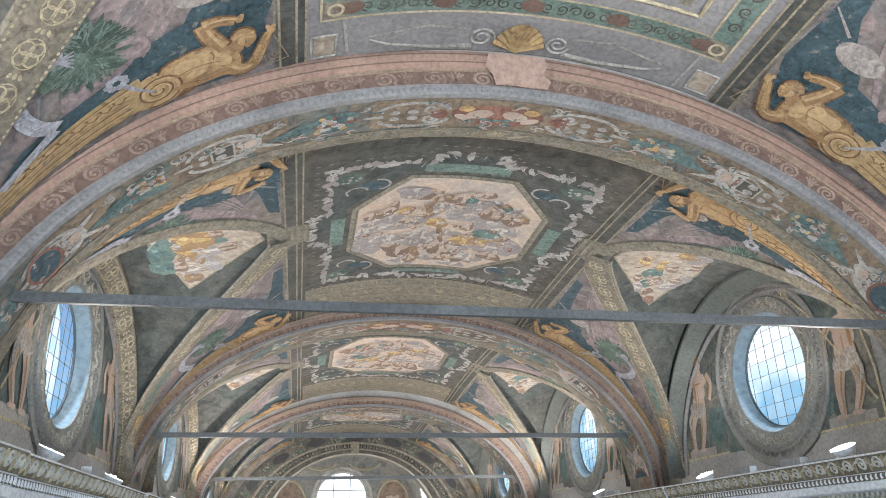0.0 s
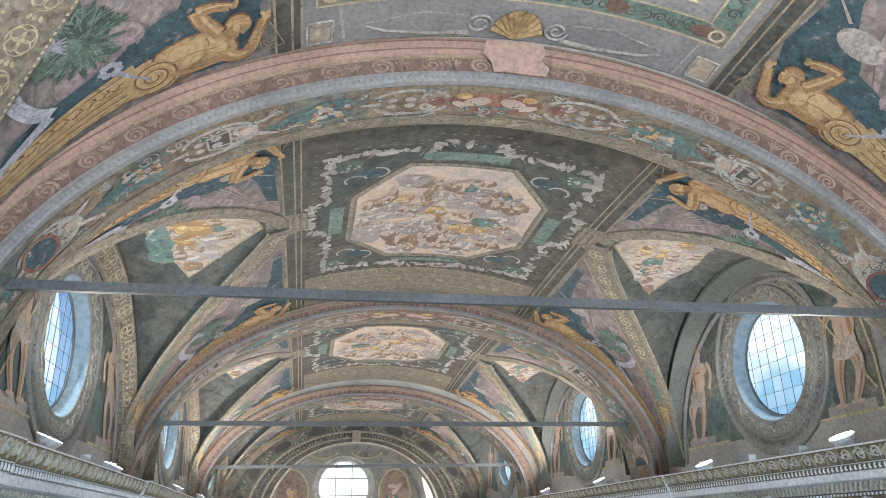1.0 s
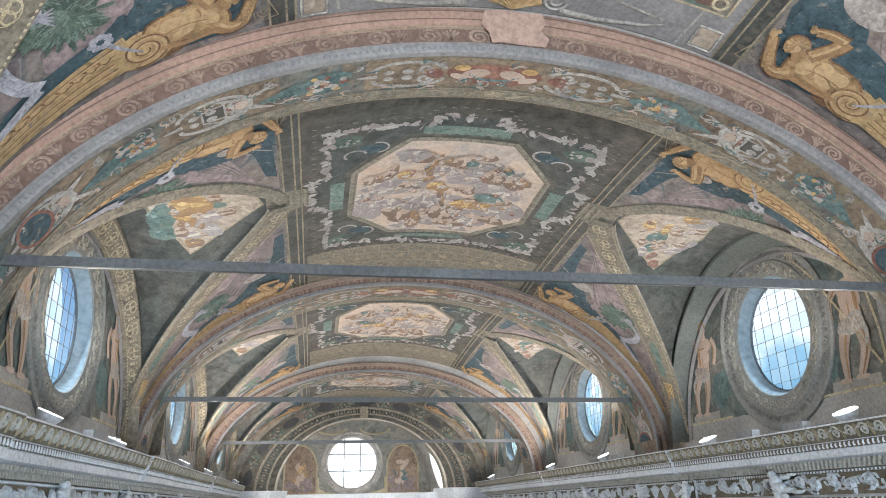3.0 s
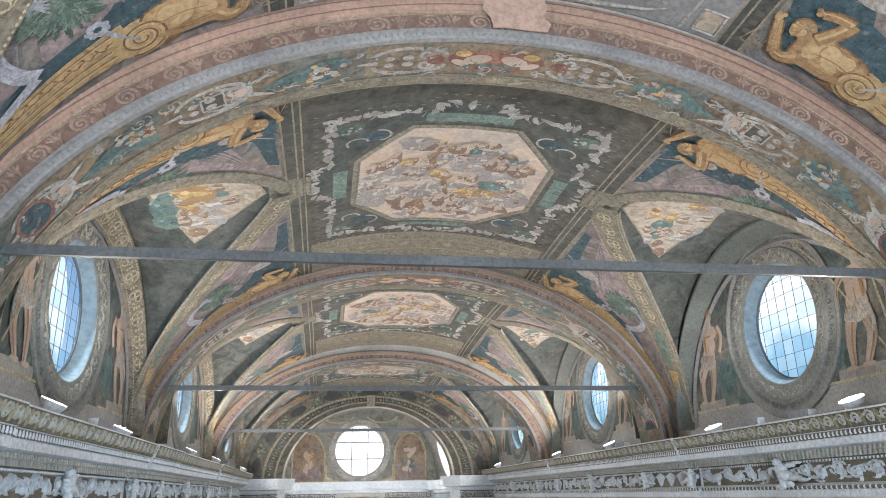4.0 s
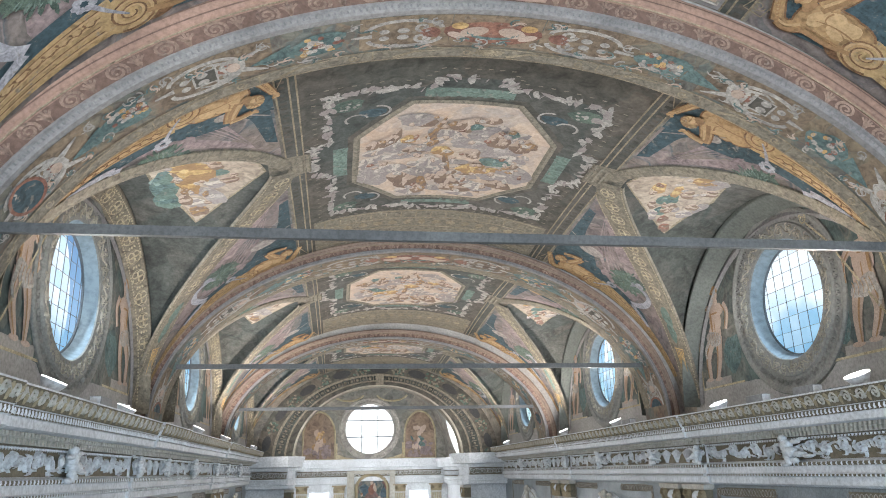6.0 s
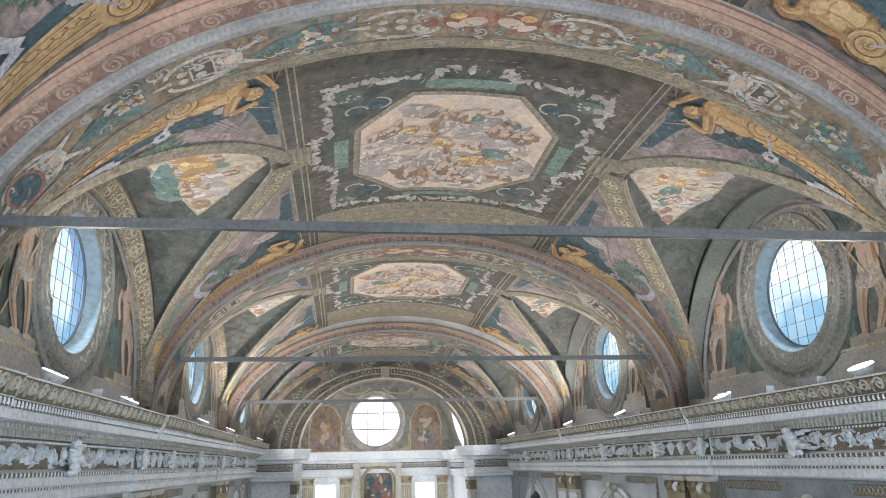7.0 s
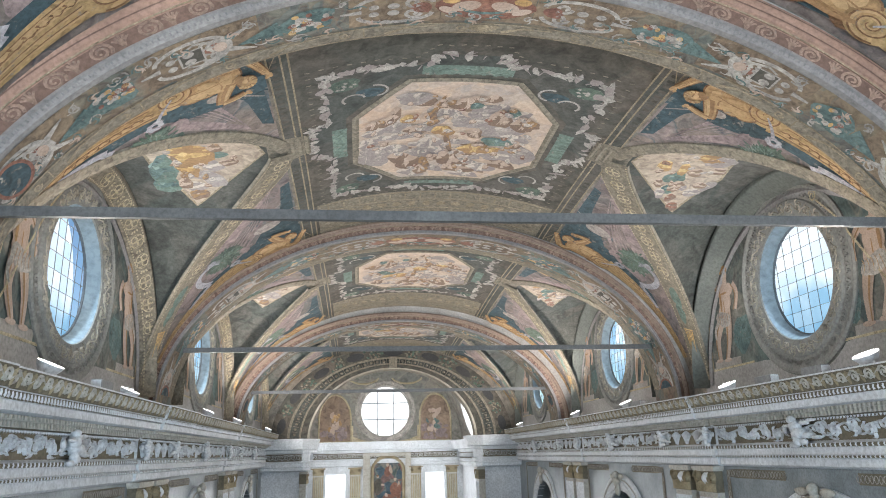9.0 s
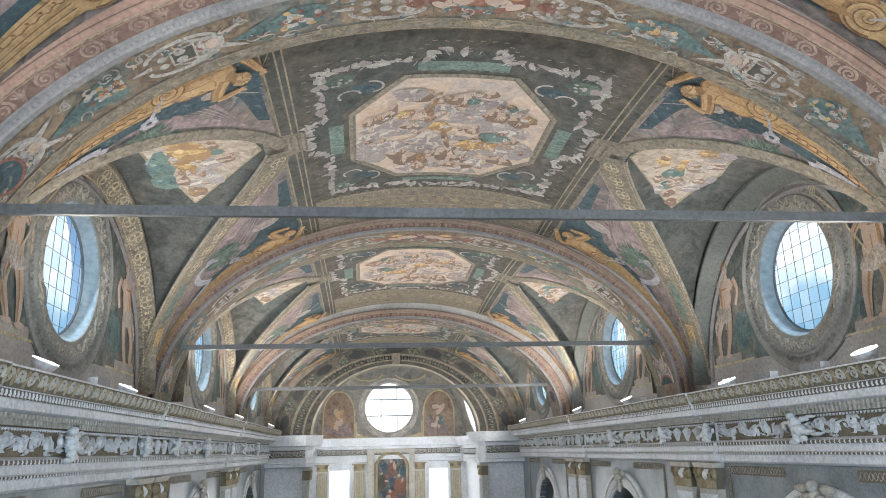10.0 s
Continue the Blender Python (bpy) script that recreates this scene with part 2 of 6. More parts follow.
# shadow, body and light of each painted colour
TONES = {"cloud": ("cloud_shade", "cloud", "cloud_light"), "white": ("cloud_shade", "cloud_light", "pale"), "flesh": ("umber", "flesh", "flesh_light"), "yellow": ("ochre_shade", "yellow", "yellow_light"), "teal": ("green", "teal", "teal_light"), "brown": ("umber", "ochre_shade", "flesh"), "red": ("umber", "red", "flesh")}


def mesh_of(name, bm, mat, smooth=False):
    me = bpy.data.meshes.new(name)
    bm.normal_update()
    bm.to_mesh(me)
    bm.free()
    me.materials.append(M[mat] if isinstance(mat, str) else mat)
    if smooth:
        me.shade_smooth()
    return me


def part(name, bm, mat, parent=None, label="", smooth=False):
    """One mesh object under a thing or a part; its numbers are heights over the datum."""
    bmesh.ops.translate(bm, verts=bm.verts, vec=(0, 0, Z0))
    ob = new(name, mesh_of(name, bm, mat, smooth))
    if parent:
        ob.parent = parent
        ob.matrix_parent_inverse = parent.matrix_world.inverted()
    return tagged(ob, label)


def thing(name, label, category, kind="", group="", at=(0, 0, 0)):
    ob = new(name)
    ob.empty_display_size = 0.2
    ob.location = (at[0], at[1], at[2] + Z0)
    bpy.context.view_layer.update()
    return tagged(ob, label, category, group, kind)


def grid(rows):
    """A sheet through rows of points, all equally long."""
    bm = bmesh.new()
    vs = [[bm.verts.new(p) for p in r] for r in rows]
    for r, s in zip(vs, vs[1:]):
        for i in range(len(r) - 1):
            bm.faces.new((r[i], r[i + 1], s[i + 1], s[i]))
    return bm


def box(bm, x0, x1, y0, y1, z0, z1):
    v = [bm.verts.new((x, y, z)) for z in (z0, z1) for x, y in ((x0, y0), (x1, y0), (x1, y1), (x0, y1))]
    for f in ((3, 2, 1, 0), (4, 5, 6, 7), (0, 1, 5, 4), (1, 2, 6, 5), (2, 3, 7, 6), (3, 0, 4, 7)):
        bm.faces.new([v[i] for i in f])
    return bm


def boxes(*rows):
    bm = bmesh.new()
    for r in rows:
        box(bm, *r)
    return bm


def sweep(profile, path):
    """A profile of (offset, height) pairs carried along a path of (point, outward) pairs."""
    return grid([[(p[0] + n[0] * o, p[1] + n[1] * o, p[2] + h) for o, h in profile] for p, n in path])


# ---------------------------------------------------------------- the vault's form
def crown(bay, y):
    y0, y1, yc, z0, z1 = bay
    k = (y - y0) / (y1 - y0)
    return z0 + (z1 - z0) * k + 0.52 * k * (1 - k)


CAP_X, CAP_HW, CAP_TOP = 2.45, 2.95, 4.95


def half_cap(x, way=1):
    """Half the width of a cap; the half towards the gallery is wider."""
    return max(0.012, (1.0 if way > 0 else 1.14) * CAP_HW * max(0.0, (abs(x) - CAP_X) / (A - CAP_X)) ** 0.72)


def cap_mid(x):
    """The caps lean a little towards the gallery at their points."""
    return -0.42 * (1 - max(0.0, min(1.0, (abs(x) - CAP_X) / (A - CAP_X))))


def barrel(bay, x, y):
    return SPR + (crown(bay, y) - SPR) * math.sqrt(max(0.0, 1 - (x / A) ** 2))


def vault_z(bay, x, y):
    """Height of the vault's underside: a barrel with a pointed cap over each window."""
    z = barrel(bay, x, y)
    yc = bay[2] + cap_mid(x)
    g = half_cap(x, y - yc)
    if abs(x) > CAP_X and abs(y - yc) < g:
        s = (y - yc) / g
        e = barrel(bay, x, yc)
        k = (abs(x) - CAP_X) / (A - CAP_X)
        top = barrel(bay, CAP_X, yc) * (1 - k) + CAP_TOP * k
        z = max(z, e + (top - e) * (1 - abs(s) ** 2.0) ** (1.0 - 0.42 * k))
    return z


def vault_mesh(bay):
    y0, y1 = bay[:2]
    rows = []
    for i in range(-48, 49):
        th = math.pi / 2 * i / 48
        x = A * math.sin(th)
        g, gn, yc = half_cap(x), half_cap(x, -1), bay[2] + cap_mid(x)
        ys = [y0 + (yc - gn - y0) * j / 12 for j in range(13)]
        ys += [yc + (g if j > 0 else gn) * math.sin(math.pi / 2 * (j / 10)) for j in range(-9, 10)]
        ys += [yc + g + (y1 - yc - g) * j / 12 for j in range(13)]
        rows.append([(x, y, vault_z(bay, x, min(max(y, y0), y1))) for y in ys])
    return grid(rows)


def arch_xz(a, b, th, cx=0.0, z=SPR):
    return cx + a * math.sin(th), z + b * math.cos(th)


def ring(a0, b0, y0, a1, b1, y1, n=96, cx=0.0, z=SPR, wide=math.pi / 2):
    """A band between two half ellipses that span the nave."""
    rows = []
    for i in range(n + 1):
        th = -wide + 2 * wide * i / n
        p, q = arch_xz(a0, b0, th, cx, z), arch_xz(a1, b1, th, cx, z)
        rows.append([(p[0], y0, p[1]), (q[0], y1, q[1])])
    return grid(rows)


# ---------------------------------------------------------------- paint and relief laid on a surface
def on_vault(bay, off=0.004):
    """(x, way along the bay from its middle, height off the surface) to a place on the vault."""
    def f(x, v, o=0.0):
        x = max(-A + 0.01, min(A - 0.01, x))
        y = min(max(bay[2] + v, bay[0]), bay[1])
        p = Vector((x, y, vault_z(bay, x, y)))
        return p + Vector((-x, 0, 2.0 - p.z)).normalized() * (off + o)
    return f


def on_wall(side, off=0.004, x=A):
    def f(y, z, o=0.0):
        return Vector((side * (x - off - o), y, z))
    return f


def on_arch(a, b, y0, off=0.004):
    """(way along the arch from its crown, way in from its face) to a place on the soffit."""
    def f(u, w, o=0.0):
        th = u / 4.3
        x, z = arch_xz(a, b, th, ARCH_CX)
        return Vector((x, y0 + w, z)) + Vector((-x, 0, 2.0 - z)).normalized() * (off + o)
    return f


def on_face(a0, b0, a1, b1, y0, y1):
    """(way along the arch, way in from the middle of the band) to a place on its face."""
    wide = b0 - b1
    def f(u, w, o=0.0):
        th = u / 4.3
        w = 0.5 + w / wide
        p, q = arch_xz(a0, b0, th, ARCH_CX), arch_xz(a1, b1, th, ARCH_CX)
        return Vector((p[0] + (q[0] - p[0]) * w, y0 + (y1 - y0) * w - 0.006 - o, p[1] + (q[1] - p[1]) * w))
    return f


def strip_into(bm, f, path, w0, w1=None, ridge=0.0, closed=False):
    """A painted line or a raised rib along a path."""
    w1 = w0 if w1 is None else w1
    n = len(path)
    rows = []
    for i, (u, v) in enumerate(path):
        a, b = path[max(i - 1, 0)], path[min(i + 1, n - 1)]
        if closed:
            a, b = path[(i - 1) % n], path[(i + 1) % n]
        t = Vector((b[0] - a[0], b[1] - a[1]))
        t = t.normalized() if t.length > 1e-9 else Vector((1, 0))
        w = (w0 + (w1 - w0) * i / max(n - 1, 1)) / 2
        rows.append([bm.verts.new(f(u - t.y * w, v + t.x * w)), bm.verts.new(f(u, v, ridge)), bm.verts.new(f(u + t.y * w, v - t.x * w))])
    if closed:
        rows.append(rows[0])
    for r, q in zip(rows, rows[1:]):
        for i in (0, 1):
            bm.faces.new((r[i], r[i + 1], q[i + 1], q[i]))
    return bm


def sm(path, k=5):
    """The same path, rounded."""
    out = []
    n = len(path)
    for i in range(n - 1):
        p0, p1, p2, p3 = (Vector(path[max(0, min(n - 1, j))]) for j in (i - 1, i, i + 1, i + 2))
        for j in range(k):
            q = j / k
            out.append(tuple(0.5 * (2 * p1 + (p2 - p0) * q + (2 * p0 - 5 * p1 + 4 * p2 - p3) * q * q + (3 * p1 - p0 - 3 * p2 + p3) * q ** 3)))
    return out + [path[-1]]


def blob_into(bm, f, c, ru, rv, rot=0.0, n=14, rings=2, bulge=0.0, wob=0.0, seed=0):
    """A rounded patch, flat or swelling."""
    rnd = random.Random(seed)
    ph = [rnd.uniform(0, 6.28) for _ in range(3)]
    cr, sr = math.cos(rot), math.sin(rot)
    mid = bm.verts.new(f(c[0], c[1], bulge))
    last = None
    for k in range(1, rings + 1):
        q = k / rings
        row = []
        for i in range(n):
            a = 2 * math.pi * i / n
            m = q * (1 + wob * (math.sin(2 * a + ph[0]) + 0.7 * math.sin(3 * a + ph[1]) + 0.5 * math.sin(5 * a + ph[2])))
            u, v = ru * m * math.cos(a), rv * m * math.sin(a)
            row.append(bm.verts.new(f(c[0] + u * cr - v * sr, c[1] + u * sr + v * cr, bulge * (1 - q * q))))
        for i in range(n):
            j = (i + 1) % n
            bm.faces.new((mid, row[i], row[j]) if last is None else (last[i], row[i], row[j], last[j]))
        last = row
    return bm


def dense(pts, step, closed=True):
    out = []
    for i in range(len(pts) if closed else len(pts) - 1):
        a, b = pts[i], pts[(i + 1) % len(pts)]
        n = max(1, math.ceil(math.dist(a, b) / step))
        out += [(a[0] + (b[0] - a[0]) * j / n, a[1] + (b[1] - a[1]) * j / n) for j in range(n)]
    return out if closed else out + [pts[-1]]


def poly_into(bm, f, pts, step=0.15):
    """A patch with straight edges, bent to the surface."""
    edge = dense(pts, step)
    c = (sum(p[0] for p in edge) / len(edge), sum(p[1] for p in edge) / len(edge))
    rings = max(2, math.ceil(max(math.dist(c, p) for p in edge) / step))
    mid, last = bm.verts.new(f(*c)), None
    for k in range(1, rings + 1):
        row = [bm.verts.new(f(c[0] + (p[0] - c[0]) * k / rings, c[1] + (p[1] - c[1]) * k / rings)) for p in edge]
        for i in range(len(row)):
            j = (i + 1) % len(row)
            bm.faces.new((mid, row[i], row[j]) if last is None else (last[i], row[i], row[j], last[j]))
        last = row
    return bm


def outline(pts, f, w, step=0.15, ridge=0.0):
    return strip_into(bmesh.new(), f, dense(pts, step), w, ridge=ridge, closed=True)


def spiral(c, r0, r1, turns, start=0.0, way=1, n=22, flat=1.0):
    return [(c[0] + (r0 + (r1 - r0) * i / n) * math.cos(start + way * 2 * math.pi * turns * i / n),
             c[1] + flat * (r0 + (r1 - r0) * i / n) * math.sin(start + way * 2 * math.pi * turns * i / n)) for i in range(n + 1)]


def arc(c, ru, rv, a0, a1, n=12):
    return [(c[0] + ru * math.cos(radians(a0 + (a1 - a0) * i / n)), c[1] + rv * math.sin(radians(a0 + (a1 - a0) * i / n))) for i in range(n + 1)]


def lathe(profile, side, yc, zc, n=56):
    """A ring on a side wall: (radius, distance in front of the wall) pairs turned round its middle."""
    return grid([[(side * (A - d), yc + r * math.cos(2 * math.pi * i / n), zc + r * math.sin(2 * math.pi * i / n)) for r, d in profile] for i in range(n + 1)])


def along(points, normals):
    """A ribbon's frame: (way along, way across, height off) to a place, for a line in space."""
    dist = [0.0]
    for a, b_ in zip(points, points[1:]):
        dist.append(dist[-1] + (b_ - a).length)

    def f(d, w, o=0.0):
        d = max(0.0, min(dist[-1] - 1e-6, d))
        i = max(1, next(k for k in range(1, len(dist)) if dist[k] >= d))
        q = (d - dist[i - 1]) / max(1e-9, dist[i] - dist[i - 1])
        p = points[i - 1].lerp(points[i], q)
        n = normals[i - 1].lerp(normals[i], q).normalized()
        tg = (points[i] - points[i - 1]).normalized()
        return p + tg.cross(n).normalized() * w + n * (0.02 + o)
    return f, dist[-1]


# ---------------------------------------------------------------- structure
floor = tagged(part("floor", boxes((-7.5, 7.5, -3.5, 44.5, -7.2, -7.0)), "stone"), "worn pale stone floor of the nave", "floor", kind="structure")
ceilings = []
for k, bay in enumerate(BAYS):
    bm = vault_mesh(bay)
    ob = part("ceiling_%d" % (k + 1), bm, "vault", smooth=False)
    ob.data.materials.append(M["cap"])
    for p in ob.data.polygons:
        x, y = abs(p.center.x), p.center.y - bay[2] - cap_mid(p.center.x)
        if x > CAP_X + 0.1 and abs(y) < half_cap(x, y) * 0.97:
            p.material_index = 1
    ceilings.append(tagged(ob, "painted barrel vault with pointed caps over the windows", "ceiling", kind="structure"))

ARCH_CX = -0.10
def holed_wall(x, y0, y1, z0, z1, yc, zc, r, n=64, sign=1):
    """An upright sheet with a round hole."""
    angles = [2 * math.pi * i / n for i in range(n)] + [math.atan2(z - zc, y - yc) % (2 * math.pi) for y in (y0, y1) for z in (z0, z1)]
    angles.sort()
    rows = []
    for a in angles + angles[:1]:
        c, s = math.cos(a), math.sin(a)
        d = min(((y1 if c > 0 else y0) - yc) / c if abs(c) > 1e-6 else 99, ((z1 if s > 0 else z0) - zc) / s if abs(s) > 1e-6 else 99)
        rows.append([(x, yc + r * c, zc + r * s), (x, yc + d * c, zc + d * s)])
    return grid(rows)


WIN_Z = 3.34
WALLS = {}
ALL_BAYS = [(-5.50, 1.92, -1.70, 5.62, 5.72)] + BAYS
part("ceiling_5", vault_mesh(ALL_BAYS[0]), "vault")
tagged(scene.collection.objects[-1], "painted barrel vault over the gallery", "ceiling", kind="structure")
for side in (-1, 1):
    word = "left" if side < 0 else "right"
    for k, bay in enumerate(ALL_BAYS):
        y0, y1, yc = bay[:3]
        ob = part("wall_upper_%s_%d" % (word, k + 1), holed_wall(side * A, y0 - 1.0, y1, 1.6, 5.6, yc - (0.30 if side > 0 else 0.40), WIN_Z, 0.93), "grey")
        WALLS[side, k] = tagged(ob, "plastered lunette wall round a round window", "wall", kind="structure")

PROFILE = [(0.0, 1.80), (0.62, 1.795), (0.635, 1.79), (0.635, 1.775), (0.605, 1.70), (0.575, 1.61), (0.565, 1.582), (0.545, 1.578), (0.535, 1.492), (0.515, 1.487), (0.515, 1.40), (0.47, 1.385), (0.24, 1.375), (0.22, 1.36), (0.20, 1.27), (0.15, 1.255), (0.13, 1.235), (0.13, 0.95), (0.15, 0.94), (0.20, 0.92), (0.20, 0.865), (0.18, 0.86), (0.18, 0.77), (0.21, 0.755), (0.21, 0.725), (0.15, 0.715), (0.15, 0.61), (0.10, 0.58), (0.0, 0.57)]
PIER_Y = [10.0 - 8.0, 10.0, 17.95, 26.0]
PIERS = [(y - 1.15, y + 1.15) for y in PIER_Y]
PIER_OUT = 0.045
CORNICE = {}
for side in (-1, 1):
    word = "left" if side < 0 else "right"
    path = [((side * A, -5.5, 0), (-side, 0))]
    for p0, p1 in PIERS:
        for y, o in ((p0, 0), (p0 + 0.002, PIER_OUT), (p1 - 0.002, PIER_OUT), (p1, 0)):
            path.append(((side * (A - o), y, 0), (-side, 0)))
    path.append(((side * A, CHOIR_Y + 0.2, 0), (-side, 0)))
    ob = part("cornice_" + word, sweep(PROFILE, path), "white")
    CORNICE[side] = tagged(ob, "white stucco entablature with moulded cornice along the nave wall", "cornice", kind="structure")

# walls under the cornice, with arched chapel openings
def arched_wall(x, thick, side, y0, y1, z0, z1, yc, zc, r, n=24):
    """A wall with a round-headed opening that runs to the floor; its thickness shows in the opening."""
    rows = []
    a = [math.pi * i / n for i in range(n + 1)]
    heads = [(yc + r * math.cos(t), zc + r * math.sin(t)) for t in a]
    pts = [(yc + r, z0)] + heads + [(yc - r, z0)]
    tops = [(y1, z0)] + [(y1 if i <= 4 else y0 if i >= n - 4 else yc + r * math.cos(t), zc + (z1 - zc) * min(1, i / 4, (n - i) / 4)) for i, t in enumerate(a)] + [(y0, z0)]
    for p, q in zip(pts, tops):
        rows.append([(side * (x + thick), p[0], p[1]), (side * x, p[0], p[1]), (side * x, q[0], q[1])])
    return grid(rows)


CHAPELS = [6.25, 14.2, 22.4, 30.3]
for side in (-1, 1):
    word = "left" if side < 0 else "right"
    edges = [2.0, 10.0, 17.95, 26.0, CHOIR_Y + 0.2]
    for k, yc in enumerate(CHAPELS):
        ob = part("wall_lower_%s_%d" % (word, k + 1), arched_wall(A, 0.5, side, edges[k], edges[k + 1], -7.0, 0.6, yc, -1.55, 1.45), "marble")
        tagged(ob, "blue grey marble wall with a round-headed chapel opening", "wall", kind="structure")
    ob = part("wall_lower_%s_back" % word, boxes((side * A, side * (A + 0.4), -5.5, 2.0, -7, 0.6)), "marble")
    tagged(ob, "blue grey marble wall beside the gallery", "wall", kind="structure")
    # the chapels' dimness is in this wall's near-black colour
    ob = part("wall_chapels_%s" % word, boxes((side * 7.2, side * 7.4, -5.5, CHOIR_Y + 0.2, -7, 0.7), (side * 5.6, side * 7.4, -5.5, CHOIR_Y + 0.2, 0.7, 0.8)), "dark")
    tagged(ob, "wall at the back of the chapels, near black for their shade", "wall", kind="structure")

ob = part("wall_back", boxes((-7.5, 7.5, -5.9, -5.5, -7, 6.2)), "wall")
tagged(ob, "plain plastered wall behind the gallery", "wall", kind="structure")

# ---------------------------------------------------------------- round windows
m, nt, b = nodes_of("window_sky", 0.5)
tc = nt.nodes.new("ShaderNodeTexCoord")
sx_ = nt.nodes.new("ShaderNodeSeparateXYZ")
nt.links.new(tc.outputs["Object"], sx_.inputs[0])
nz = node(nt, "TexNoise", Scale=1.3, Detail=3.0)
nt.links.new(tc.outputs["Object"], nz.inputs["Vector"])
ad = nt.nodes.new("ShaderNodeMath")
ad.operation = "MULTIPLY_ADD"
nt.links.new(nz.outputs[0], ad.inputs[0])
ad.inputs[1].default_value = 1.4
nt.links.new(sx_.outputs[2], ad.inputs[2])
mr = nt.nodes.new("ShaderNodeMapRange")
mr.inputs["From Min"].default_value, mr.inputs["From Max"].default_value = Z0 + 3.1, Z0 + 4.9
nt.links.new(ad.outputs[0], mr.inputs["Value"])
col = ramp(nt, mr.outputs[0], [(0.0, (0.22, 0.40, 0.56)), (0.35, (0.42, 0.62, 0.78)), (0.62, (0.88, 0.95, 1.0)), (1.0, (1.0, 1.0, 1.0))])
b.inputs["Base Color"].default_value = (0.02, 0.02, 0.02, 1)
nt.links.new(col, b.inputs["Emission Color"])
b.inputs["Emission Strength"].default_value = 1.15
M["glass_sky"] = m
m, nt, b = nodes_of("clear_glass", 0.08)
b.inputs["Transmission Weight"].default_value, b.inputs["IOR"].default_value = 1.0, 1.02
oi = nt.nodes.new("ShaderNodeObjectInfo")
nt.links.new(ramp(nt, oi.outputs["Random"], [(0.0, (0.62, 0.80, 0.90)), (0.5, (0.86, 0.94, 0.98)), (1.0, (1.0, 1.0, 1.0))]), b.inputs["Base Color"])
M["glass"] = m
M["white_glass"] = emit("white_window_light", (0.95, 0.98, 1.0), 1.0)


def round_window(side, yc):
    w = thing("window_1", "round leaded window in a carved stucco ring", "window", "structure", "round windows", (side * A, yc, WIN_Z))
    part("window_reveal", lathe([(0.93, 0.0), (0.90, -0.06), (0.845, -0.20)], side, yc, WIN_Z), "reveal", w, "plaster reveal with blue daylight in its colour", True)
    part("window_ring", lathe([(1.44, 0.0), (1.44, 0.035), (1.40, 0.05), (1.36, 0.035), (1.34, 0.02), (1.20, 0.02), (1.18, 0.05), (1.14, 0.055), (1.02, 0.03), (0.94, 0.02), (0.925, -0.03)], side, yc, WIN_Z), "ring_grey", w, "grey stucco ring with carved scrolls")
    bm = bmesh.new()
    f = on_wall(side, 0.028)
    for i in range(72):
        a = 2 * math.pi * i / 72
        c = (yc + 1.27 * math.cos(a), WIN_Z + 1.27 * math.sin(a))
        strip_into(bm, f, spiral(c, 0.045, 0.012, 1.2, a, 1 if i % 2 else -1, 9), 0.022, 0.016, 0.016)
    part("carved_band", bm, "ring_grey", w)
    bm = bmesh.new()
    lift = lambda u, v, o=0.0: on_wall(side, 0.024 + 0.20 * max(0.0, min(0.16, math.hypot(u - yc, v - WIN_Z) - 1.0)))(u, v, o)
    ring_at = lambda r, a: (yc + r * math.cos(a), WIN_Z + r * math.sin(a))
    strip_into(bm, lift, [ring_at(1.075 + 0.05 * math.sin(15 * a), a) for a in (2 * math.pi * i / 180 for i in range(180))], 0.018, ridge=0.016, closed=True)
    for i in range(30):
        a = 2 * math.pi * (i + 0.5) / 30
        way = 1 if i % 2 else -1
        c = ring_at(1.075 + 0.012 * way, a)
        strip_into(bm, lift, spiral(c, 0.062, 0.012, 1.5, a + 1.6 * way, way, 14), 0.022, 0.012, 0.022)
        for m_ in range(4):
            b_ = a + 1.57 * m_ + 0.5
            strip_into(bm, lift, sm([(c[0] + 0.06 * math.cos(b_), c[1] + 0.06 * math.sin(b_)), (c[0] + 0.09 * math.cos(b_ + 0.4), c[1] + 0.09 * math.sin(b_ + 0.4)), (c[0] + 0.10 * math.cos(b_ + 0.9), c[1] + 0.10 * math.sin(b_ + 0.9))], 3), 0.028, 0.006, 0.018)
    part("carved_scroll", bm, "ring_stone", w, "cream carved scrolls round the opening")
    bm = bmesh.new()
    n = 40
    c = bm.verts.new((side * (A + 0.60), yc, WIN_Z))
    vs = [bm.verts.new((side * (A + 0.60), yc + 1.5 * math.cos(2 * math.pi * i / n), WIN_Z + 1.5 * math.sin(2 * math.pi * i / n))) for i in range(n)]
    for i in range(n):
        bm.faces.new((c, vs[i], vs[(i + 1) % n]))
    ob = part("backdrop", bm, "glass_sky")
    tagged(ob, "bright hazy sky outside the round window", "sky", kind="structure")
    bars = bmesh.new()
    for i in range(-3, 4):
        h = math.sqrt(0.83 ** 2 - (0.235 * i) ** 2)
        x0, x1 = sorted((side * (A + 0.186), side * (A + 0.194)))
        box(bars, x0, x1, yc + 0.235 * i - 0.0025, yc + 0.235 * i + 0.0025, WIN_Z - h, WIN_Z + h)
        box(bars, x0 + 0.001, x1 - 0.001, yc - h, yc + h, WIN_Z + 0.235 * i - 0.0025, WIN_Z + 0.235 * i + 0.0025)
    part("glazing_bars", bars, "lead", w)
    for i in range(-4, 4):
        for j in range(-4, 4):
            y_, z_ = 0.235 * (i + 0.5), 0.235 * (j + 0.5)
